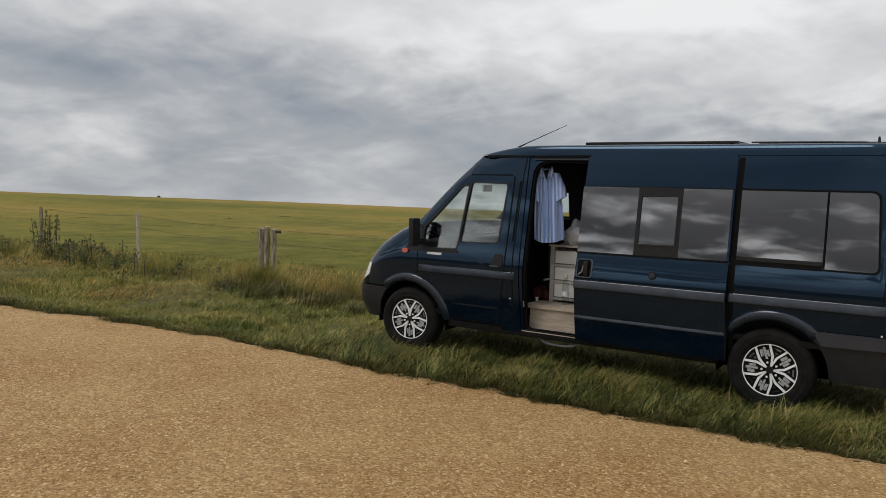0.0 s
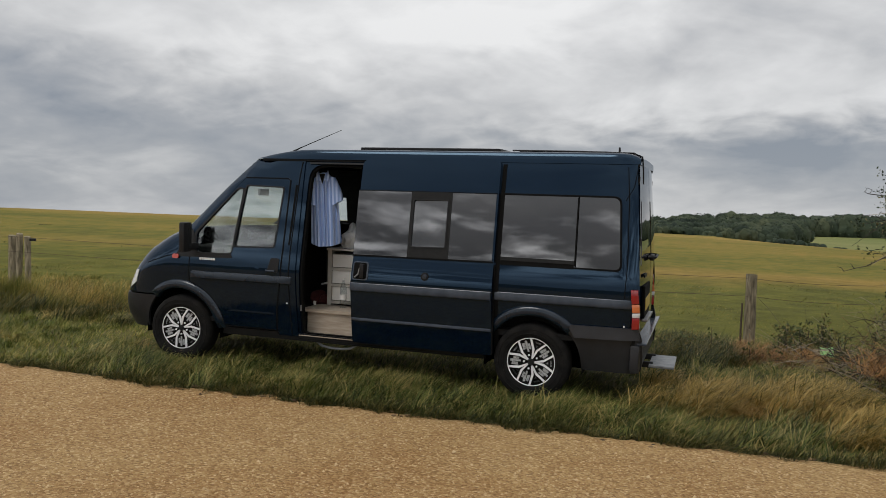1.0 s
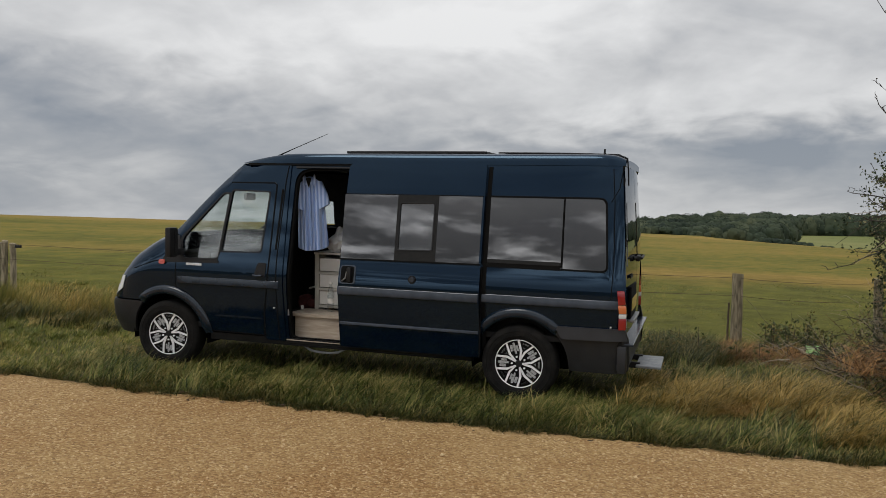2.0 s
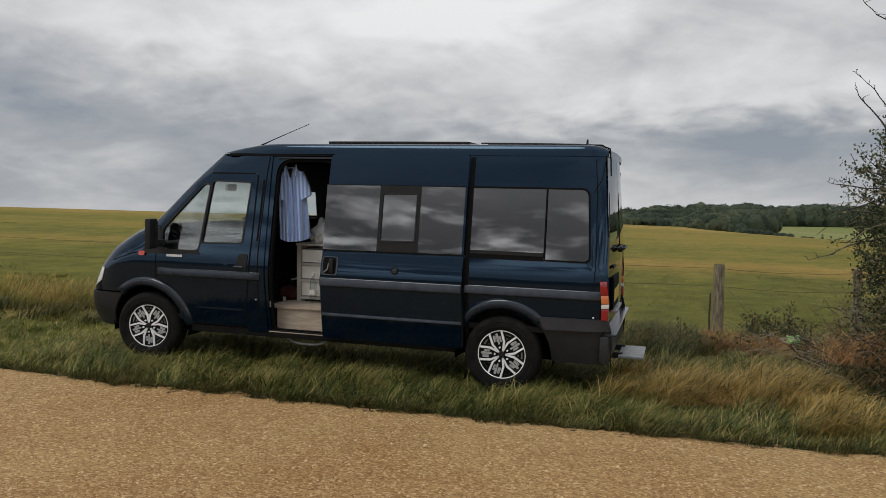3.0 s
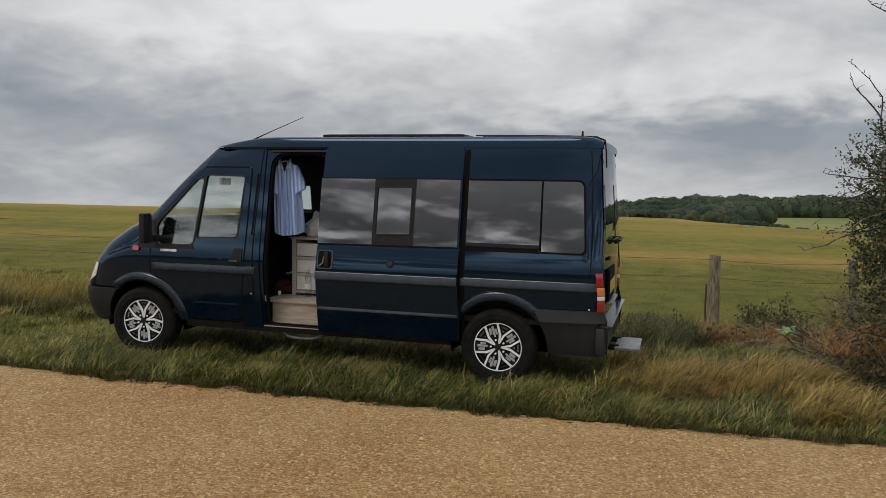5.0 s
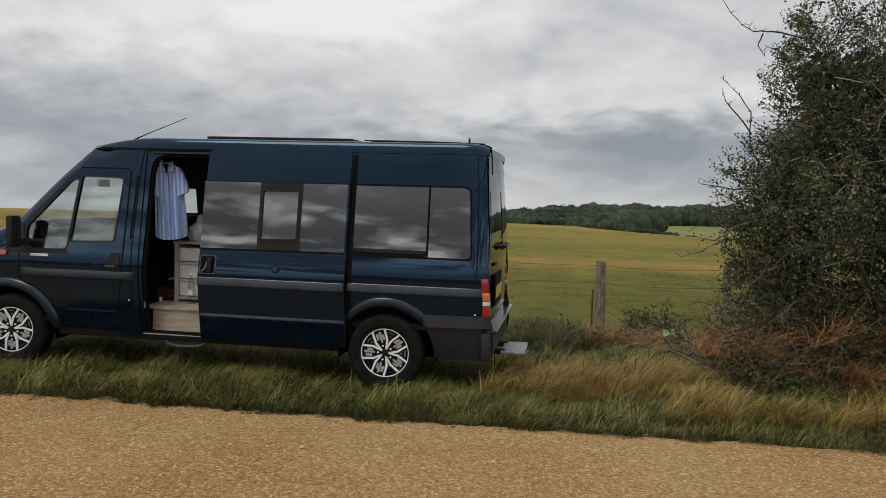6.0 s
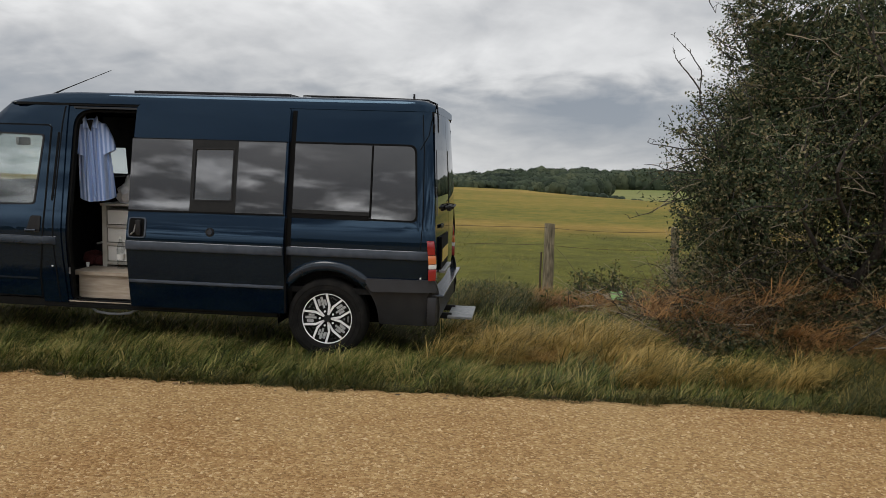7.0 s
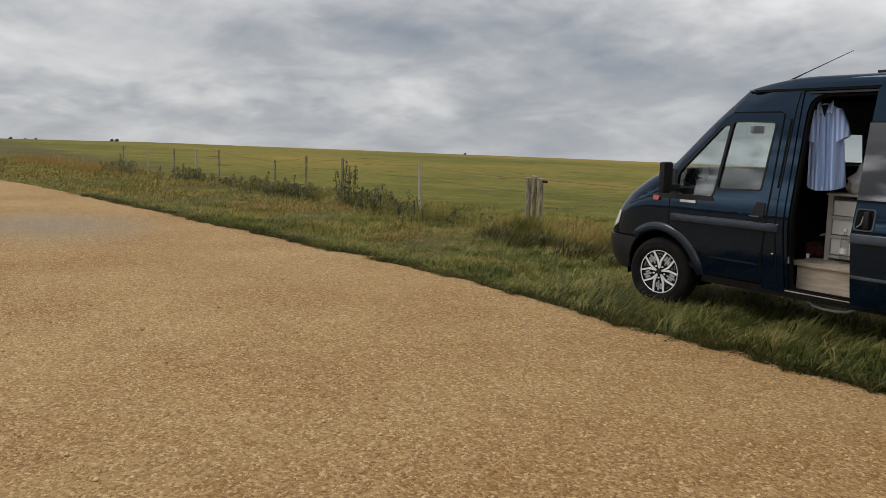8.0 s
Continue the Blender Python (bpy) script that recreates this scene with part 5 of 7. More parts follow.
def build_inside():
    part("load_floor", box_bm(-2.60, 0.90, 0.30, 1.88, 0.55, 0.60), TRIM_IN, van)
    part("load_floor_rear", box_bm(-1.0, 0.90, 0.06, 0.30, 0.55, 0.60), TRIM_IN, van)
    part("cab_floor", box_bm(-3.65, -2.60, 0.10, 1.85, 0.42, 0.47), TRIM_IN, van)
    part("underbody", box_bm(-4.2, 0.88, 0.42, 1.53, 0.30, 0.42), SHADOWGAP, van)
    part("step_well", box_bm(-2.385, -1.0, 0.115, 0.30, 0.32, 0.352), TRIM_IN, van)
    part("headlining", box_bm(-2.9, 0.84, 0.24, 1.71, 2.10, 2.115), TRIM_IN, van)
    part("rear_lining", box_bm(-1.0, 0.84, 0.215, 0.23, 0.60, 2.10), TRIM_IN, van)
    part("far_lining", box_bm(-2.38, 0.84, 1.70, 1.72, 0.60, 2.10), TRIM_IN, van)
    # black sheet added so that the doorway's left side stays dark
    part("added_partition", box_bm(-2.585, -2.56, 0.235, 1.02, 0.475, 2.095, 0.005), SHADOWGAP, van)
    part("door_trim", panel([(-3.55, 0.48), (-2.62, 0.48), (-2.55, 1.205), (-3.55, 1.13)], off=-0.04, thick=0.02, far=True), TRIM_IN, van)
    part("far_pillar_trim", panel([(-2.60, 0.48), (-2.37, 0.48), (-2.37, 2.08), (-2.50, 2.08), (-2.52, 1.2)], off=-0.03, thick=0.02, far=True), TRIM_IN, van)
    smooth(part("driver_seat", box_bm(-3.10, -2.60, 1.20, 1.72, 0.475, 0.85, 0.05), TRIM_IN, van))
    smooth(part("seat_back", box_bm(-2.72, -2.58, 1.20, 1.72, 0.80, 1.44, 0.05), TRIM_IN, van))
    # two dark sheets, added to mask all but a patch of the far window
    part("added_blind", panel([(-2.70, 1.15), (-2.40, 1.15), (-2.40, 2.06), (-2.92, 2.06), (-2.92, 1.735), (-2.70, 1.735)], off=-0.05, thick=0.012, far=True), TRIM_IN, van, "dark blind added to mask part of the far cab window")
    part("added_lower_blind", panel([(-2.96, 1.15), (-2.70, 1.15), (-2.70, 1.455), (-2.96, 1.455)], off=-0.05, thick=0.012, far=True), TRIM_IN, van)
    # jambs of the opening
    jam = rounded([(-2.40, 0.345), (-0.985, 0.345), (-0.985, 2.11), (-2.40, 2.11)], 0.02)
    hole = rounded([(-2.355, 0.365), (-1.02, 0.365), (-1.02, 2.065), (-2.33, 2.065)], [0.05, 0.02, 0.02, 0.16], 8)
    smooth(part("door_jamb", panel(jam, [hole], off=-0.012, thick=0.06), PAINT, van))
    rub = rounded([(-2.36, 0.36), (-1.0, 0.36), (-1.0, 2.07), (-2.335, 2.07)], [0.05, 0.02, 0.02, 0.16], 8)
    rin = rounded([(-2.335, 0.385), (-1.02, 0.385), (-1.02, 2.045), (-2.31, 2.045)], [0.05, 0.02, 0.02, 0.15], 8)
    smooth(part("door_seal", panel(rub, [rin], off=-0.030, thick=0.05), SHADOWGAP, van))
    smooth(part("upper_track", panel([(-2.33, 2.072), (-1.0, 2.072), (-1.0, 2.088), (-2.33, 2.088)], off=0.003, thick=0.02), BLACK, van))
    # latch plates on the pillar
    for z in (0.64, 1.55):
        part("latch_plate", box_bm(-2.352, -2.340, 0.02 + flank(z), 0.05 + flank(z), z - 0.03, z + 0.03, 0.003), GREYMETAL if z < 1 else BLACK, van)
    # wood-faced step across the entrance
    st = empty("entrance_step", "", "")
    st.parent = van
    part("riser_board", box_bm(-2.375, -1.02, 0.262, 0.282, 0.354, 0.575, 0.002), WOOD, st, "pale oak laminate riser")
    part("tread_board", box_bm(-2.43, -1.02, 0.235, 0.60, 0.577, 0.612, 0.004), WOOD, st, "pale oak laminate tread")
    part("sill_board", box_bm(-2.385, -1.02, 0.105, 0.262, 0.354, 0.366, 0.002), WOOD, st, "pale oak sill board")
    # stowed spare step under the sill
    smooth(part("under_step", tube_bm([(-2.24, 0.22, 0.285), (-2.16, 0.19, 0.255), (-2.06, 0.18, 0.245), (-1.94, 0.18, 0.245), (-1.86, 0.19, 0.255), (-1.80, 0.22, 0.285)], [0.010, 0.012, 0.012, 0.012, 0.012, 0.010], 8), STEPMETAL, van))


build_inside()


def build_tail():
    x = 0.905
    for k, (y0, y1) in enumerate(((0.085, 0.968), (0.982, 2 * HALF - 0.085))):
        d = empty("rear_door", "", "")
        d.parent = van
        # door skin bows out and leans forward to the top
        bm = bmesh.new()
        grid = []
        for z in (0.47, 0.6, 0.8, 1.0, 1.12, 1.22, 1.5, 1.80, 1.95, 2.115):
            inset = flank(z)
            ya, yb = (y0 + inset, y1) if k == 0 else (y0, y1 - inset)
            lean = 0.0 if z < 1.1 else 0.065 * ((z - 1.1) / 1.0) ** 1.3
            grid.append([bm.verts.new((x + 0.035 * (1 - ((ya + (yb - ya) * j / 8 - HALF) / HALF) ** 2) - lean, ya + (yb - ya) * j / 8, z)) for j in range(9)])
        for a, b in zip(grid, grid[1:]):
            for j in range(8):
                bm.faces.new((a[j], a[j + 1], b[j + 1], b[j]))
        bmesh.ops.recalc_face_normals(bm, faces=bm.faces[:])
        bmesh.ops.solidify(bm, geom=bm.faces[:], thickness=0.02)
        smooth(part("door_skin", bm, PAINT, d), 40)
        # window
        bm = bmesh.new()
        grid = []
        for z in (1.24, 1.4, 1.6, 1.80):
            inset = flank(z)
            ya, yb = (y0 + inset + 0.07, y1 - 0.06) if k == 0 else (y0 + 0.06, y1 - inset - 0.07)
            lean = 0.065 * ((z - 1.1) / 1.0) ** 1.3
            grid.append([bm.verts.new((x + 0.004 + 0.035 * (1 - ((ya + (yb - ya) * j / 6 - HALF) / HALF) ** 2) - lean, ya + (yb - ya) * j / 6, z)) for j in range(7)])
        for a, b in zip(grid, grid[1:]):
            for j in range(6):
                bm.faces.new((a[j], a[j + 1], b[j + 1], b[j]))
        bmesh.ops.recalc_face_normals(bm, faces=bm.faces[:])
        bmesh.ops.solidify(bm, geom=bm.faces[:], thickness=0.004)
        smooth(part("door_window", bm, TINT, d, "dark tinted window glass"))
        for z in (0.62, 1.45, 1.98):
            yy = (y0 + flank(z) - 0.01) if k == 0 else (y1 - flank(z) - 0.03)
            lean = 0.0 if z < 1.1 else 0.065 * ((z - 1.1) / 1.0) ** 1.3
            part("hinge", box_bm(x - lean - 0.012, x - lean + 0.016, yy, yy + 0.045, z - 0.035, z + 0.035, 0.005), BLACK, d)
    smooth(part("rear_handle", box_bm(0.945, 0.985, 0.66, 0.93, 1.255, 1.305, 0.010), BLACK, van))
    part("handle_tie", box_bm(0.975, 0.992, 0.84, 0.95, 1.262, 1.285, 0.004), PLATE, van)
    part("tow_latch", tube_bm([(0.93, 0.62, 1.29), (1.0, 0.70, 1.285), (1.005, 0.86, 1.30), (0.94, 0.93, 1.30)], 0.012, 6), BLACK, van)
    # plate recess, its lamp ledge, and a plain bar for the badge
    part("plate_recess", box_bm(0.925, 0.950, 0.30, 0.86, 0.76, 1.05, 0.01), SHADOWGAP, van)
    part("rear_plate", box_bm(0.952, 0.957, 0.34, 0.82, 0.83, 0.94), PLATE, van)
    part("plate_ledge", box_bm(0.93, 0.985, 0.28, 0.88, 0.735, 0.76, 0.006), GREYMETAL, van)
    part("badge_bar", box_bm(0.934, 0.941, 0.30, 0.52, 1.125, 1.155), BLACK, van)
    # lamp clusters up the rear corners
    for far in (False, True):
        lamp = empty("tail_light", "", "")
        lamp.parent = van
        for name, m, z0, z1 in (("red_lens", RED, 0.918, 1.040), ("amber_lens", AMBER, 0.842, 0.916), ("clear_lens", CLEARLENS, 0.802, 0.840), ("red_lens", RED, 0.700, 0.800)):
            bm = box_bm(0.870, 0.932, 0.006, 0.115, z0, z1, 0.007)
            for v in bm.verts:
                v.co.y += 0.03 * max(0, (v.co.x - 0.87) / 0.06) * (1 if v.co.y < 0.06 else 0)
                v.co.x -= 0.02 * max(0, (v.co.z - 0.85) / 0.18)
                if far:
                    v.co.y = 2 * HALF - v.co.y
            smooth(part(name, bm, m, lamp))
        bm = box_bm(0.80, 0.815, -0.006, 0.008, 0.715, 0.730, 0.003)
        if far:
            for v in bm.verts:
                v.co.y = 2 * HALF - v.co.y
        part("side_marker", bm, CLEARLENS, van)
    # rear bumper, with a drop-down metal step
    bm = box_bm(0.90, 0.985, 0.05, 2 * HALF - 0.05, 0.31, 0.56, 0.03)
    for v in bm.verts:
        v.co.x -= 0.05 * (abs(v.co.y - HALF) / HALF) ** 3
    smooth(part("rear_bumper", bm, CLAD, van))
    bm = box_bm(0.90, 1.0, 0.08, 2 * HALF - 0.08, 0.555, 0.575, 0.006)
    part("bumper_tread", bm, MOULD, van)
    rs = empty("rear_step", "", "")
    rs.parent = van
    smooth(part("tread_plate", box_bm(0.985, 1.215, 0.63, 1.19, 0.262, 0.285, 0.006), STEPMETAL, rs, "grey metal tread plate"))
    for y in (0.70, 1.10):
        part("step_arm", box_bm(0.85, 1.02, y, y + 0.04, 0.245, 0.30, 0.006), BLACK, rs)


build_tail()


# ---- things inside the van ----
def in_van(m):
    return VAN_POSE @ m


def build_drawers():
    u = empty("drawer_unit", "narrow pale drawer unit with three white drawers", "drawer unit", "", VAN_POSE)
    x0, x1, y0, y1, z0, z1 = -2.31, -1.74, 0.56, 1.02, 0.602, 1.192
    part("side_panel", box_bm(x0, x0 + 0.045, y0, y1, z0, z1, 0.003), FRAMEWOOD, u)
    part("side_panel", box_bm(x1 - 0.045, x1, y0, y1, z0, z1, 0.003), FRAMEWOOD, u)
    part("top_board", box_bm(x0 - 0.01, x1 + 0.01, y0 - 0.015, y1, z1 + 0.001, z1 + 0.022, 0.003), FRAMEWOOD, u)
    part("back_board", box_bm(x0 + 0.05, x1 - 0.05, y1 - 0.012, y1, z0, z1), FRAMEWOOD, u)
    hz = [0.665, 0.845, 1.015, 1.185]
    for a, b in zip(hz, hz[1:]):
        part("rail", box_bm(x0 + 0.046, x1 - 0.046, y0, y0 + 0.03, a - 0.03, a - 0.002, 0.002), FRAMEWOOD, u)
        part("drawer", box_bm(x0 + 0.05, x1 - 0.05, y0 + 0.012, y1 - 0.03, a + 0.004, b - 0.034, 0.006), WHITE, u, "white drawer front")


build_drawers()


def build_shirt():
    """A short-sleeved shirt on a hanger, seen from its front."""
    bm = bmesh.new()
    rows, cols = 34, 40

    def half_width(v):
        # v: 0 at the shoulders, 1 at the hem
        return 0.110 + 0.046 * v + 0.006 * math.sin(v * 3.1)

    def surface(u, v, back):
        w = half_width(v)
        x = u * w
        shoulder = 0.075 * abs(u) ** 1.5 * max(0.0, 1 - v * 9)
        hem = 0.035 * (1 - abs(u) ** 2.5) * max(0.0, (v - 0.86) / 0.14)
        z = 2.005 - 0.715 * v - shoulder - hem
        fold = 0.026 * v**0.5 * math.sin(u * 7.2 + 0.9 * math.sin(v * 2.4) + (1.3 if back else 0.3)) + 0.013 * v**0.4 * math.sin(u * 15.5 + v * 2.6 + 1.1) + 0.005 * math.sin(u * 31 + v * 6)
        depth = 0.055 * math.sqrt(max(0.0, 1 - u * u)) * (0.55 + 0.45 * v)
        return x, (depth if back else -depth) + fold * (0.8 if not back else 0.6), z

    for back in (False, True):
        g = []
        for i in range(rows + 1):
            g.append([bm.verts.new(surface(-1 + 2 * j / cols, i / rows, back)) for j in range(cols + 1)])
        for a, b in zip(g, g[1:]):
            for j in range(cols):
                bm.faces.new((a[j], a[j + 1], b[j + 1], b[j]))
    bmesh.ops.remove_doubles(bm, verts=bm.verts[:], dist=0.0015)
    # sleeves: flattened tubes that droop from the shoulders
    for sg in (-1, 1):
        rings = []
        for i in range(11):
            t = i / 10
            cx, cz = sg * (0.084 + 0.052 * math.sin(t * 1.5)), 1.955 - 0.262 * t
            rx, ry = 0.036 + 0.026 * t, 0.040 + 0.012 * t
            ring = []
            for k in range(18):
                a = 2 * math.pi * k / 18
                wob = 1 + 0.10 * math.sin(3 * a + 4 * t) * t
                ring.append(bm.verts.new((cx + rx * wob * math.cos(a), -0.012 + ry * wob * math.sin(a), cz + sg * 0.030 * t * math.cos(a))))
            rings.append(ring)
        for a, b in zip(rings, rings[1:]):
            for k in range(18):
                bm.faces.new((a[k], a[(k + 1) % 18], b[(k + 1) % 18], b[k]))
    bmesh.ops.recalc_face_normals(bm, faces=bm.faces[:])
    bmesh.ops.solidify(bm, geom=bm.faces[:], thickness=0.003)
    pose_m = VAN_POSE @ Matrix.Translation((-2.275, 0.36, -0.01)) @ Matrix.Rotation(radians(14), 4, "Z") @ Matrix.Translation((0, 0, 2.0)) @ Matrix.Rotation(radians(-3.2), 4, "Y") @ Matrix.Translation((0, 0, -2.0))
    s = empty("hanging_shirt", "blue and white striped short-sleeved shirt hanging in the doorway", "shirt", "", pose_m)
    smooth(part("shirt_body", bm, SHIRT, s), 70)
    # collar: two turned-down points round an open neck
    bm = bmesh.new()
    for sg in (-1, 1):
        v = [bm.verts.new(p) for p in ((sg * 0.012, -0.070, 1.925), (sg * 0.058, -0.076, 1.912), (sg * 0.066, -0.052, 1.995), (sg * 0.048, -0.01, 2.03), (sg * 0.030, -0.045, 1.99))]
        bm.faces.new(v if sg < 0 else v[::-1])
    bmesh.ops.recalc_face_normals(bm, faces=bm.faces[:])
    bmesh.ops.solidify(bm, geom=bm.faces[:], thickness=0.004)
    part("collar", bm, SHIRT, s)
    # dark sheet on the closed front, in place of the neck's shaded hollow
    bm = bmesh.new()
    vs = [bm.verts.new(p) for p in ((-0.030, -0.068, 1.99), (0.030, -0.068, 1.99), (0.012, -0.074, 1.925), (0.0, -0.076, 1.885), (-0.012, -0.074, 1.925))]
    bm.faces.new(vs)
    bmesh.ops.solidify(bm, geom=bm.faces[:], thickness=0.003)
    part("neck_shade", bm, TRIM_IN, s)
    bm = box_bm(-0.011, 0.011, -0.085, -0.074, 1.30, 1.885, 0.003)
    for v in bm.verts:
        v.co.y += 0.016 * math.sin(v.co.z * 5)
    part("button_band", bm, SHIRT, s)
    hk = [(0.0, 0.0, 2.0), (0.0, 0.0, 2.05), (0.02, 0.0, 2.075), (0.015, 0.0, 2.098), (-0.012, 0.0, 2.098)]
    part("hanger", tube_bm(hk, 0.004, 6), BLACK, s)


build_shirt()


def build_bag():
    bm = bmesh.new()
    bmesh.ops.create_icosphere(bm, subdivisions=4, radius=1.0)
    for v in bm.verts:
        p = v.co.copy()
        k = 1 + 0.22 * noise.noise(p * 2.3) + 0.10 * noise.noise(p * 6.0)
        v.co = Vector((p.x * 0.13 * k, p.y * 0.12 * k, max(-0.085, p.z * 0.125 * k)))
        if p.z > 0.75:
            v.co.z += 0.05 * (p.z - 0.75) / 0.25
            v.co.x *= 0.8
    ob = new("plastic_bag", bpy.data.meshes.new("plastic_bag"))
    bm.to_mesh(ob.data)
    bm.free()
    ob.data.materials.append(BAGMAT)
    ob.matrix_world = in_van(Matrix.Translation((-2.085, 0.70, 1.30)))
    smooth(ob, 30)
    tagged(ob, "crumpled white plastic bag on top of the drawers", "bag")


build_bag()


def build_bottle():
    b = empty("drinks_bottle", "clear plastic bottle standing beside the drawers", "bottle", "", in_van(Matrix.Translation((-2.075, 0.46, 0.613))))
    sec = [(0.0, 0.0), (0.034, 0.004), (0.036, 0.05), (0.033, 0.09), (0.036, 0.14), (0.036, 0.19), (0.028, 0.235), (0.014, 0.265), (0.014, 0.285)]
    bm = bmesh.new()
    rings = [[bm.verts.new((r * math.cos(2 * math.pi * k / 20), r * math.sin(2 * math.pi * k / 20), z)) for k in range(20)] for r, z in sec[1:]]
    for a, c in zip(rings, rings[1:]):
        for k in range(20):
            bm.faces.new((a[k], a[(k + 1) % 20], c[(k + 1) % 20], c[k]))
    bm.faces.new(rings[0][::-1])
    smooth(part("bottle_body", bm, BOTTLE, b), 50)
    bm = bmesh.new()
    bmesh.ops.create_cone(bm, cap_ends=True, segments=18, radius1=0.017, radius2=0.016, depth=0.022, matrix=Matrix.Translation((0, 0, 0.296)))
    part("cap", bm, WHITE, b)
    bm = bmesh.new()
    bmesh.ops.create_cone(bm, cap_ends=False, segments=20, radius1=0.0365, radius2=0.0365, depth=0.05, matrix=Matrix.Translation((0, 0, 0.115)))
    bmesh.ops.solidify(bm, geom=bm.faces[:], thickness=0.001)
    part("label_band", bm, WHITE, b)


build_bottle()


def build_floor_clutter():
    # red cloth bundle, a pale sandal-like slip and a jar on the floor behind the step
    def lump(name, label, cat, m, at, size, seed):
        bm = bmesh.new()
        bmesh.ops.create_icosphere(bm, subdivisions=3, radius=1.0)
        for v in bm.verts:
            k = 1 + 0.25 * noise.noise(v.co * 2.0 + Vector((seed, 0, 0)))
            v.co = Vector((v.co.x * size[0] * k, v.co.y * size[1] * k, max(-size[2] * 0.7, v.co.z * size[2] * k)))
        ob = new(name, bpy.data.meshes.new(name))
        bm.to_mesh(ob.data)
        bm.free()
        ob.data.materials.append(m)
        ob.matrix_world = in_van(Matrix.Translation((at[0], at[1], at[2] + size[2] * 0.7)))
        smooth(ob, 40)
        tagged(ob, label, cat)

    lump("cloth_bundle", "dark red cloth bundle on the van floor", "cloth", REDCLOTH, (-2.50, 0.72, 0.60), (0.10, 0.10, 0.085), 3.0)
    lump("cloth_bundle", "small dark red cloth bundle on the van floor", "cloth", REDCLOTH, (-2.39, 0.66, 0.612), (0.05, 0.06, 0.06), 7.0)
    ob = new("white_cup", bpy.data.meshes.new("white_cup"))
    bm = bmesh.new()
    bmesh.ops.create_cone(bm, cap_ends=True, segments=18, radius1=0.012, radius2=0.016, depth=0.04)
    bm.to_mesh(ob.data)
    bm.free()
    ob.data.materials.append(WHITE)
    ob.matrix_world = in_van(Matrix.Translation((-2.39, 0.44, 0.6425)))
    tagged(ob, "small white plastic cup beside the step", "cup")
    ob = new("hand_brush", bpy.data.meshes.new("hand_brush"))
    bm = box_bm(-0.09, 0.09, -0.02, 0.02, 0, 0.02, 0.006)
    for v in bm.verts:
        v.co.z += 0.25 * v.co.x
    bm.to_mesh(ob.data)
    bm.free()
    ob.data.materials.append(WHITE)
    ob.matrix_world = in_van(Matrix.Translation((-2.46, 0.90, 0.80)))
    tagged(ob, "white handle resting on dark things inside the van", "handle")
    ob = new("storage_box", bpy.data.meshes.new("storage_box"))
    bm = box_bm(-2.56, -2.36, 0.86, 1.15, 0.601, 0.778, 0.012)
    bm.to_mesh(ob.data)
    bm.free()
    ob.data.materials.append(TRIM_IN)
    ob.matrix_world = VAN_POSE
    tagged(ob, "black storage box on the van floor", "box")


build_floor_clutter()


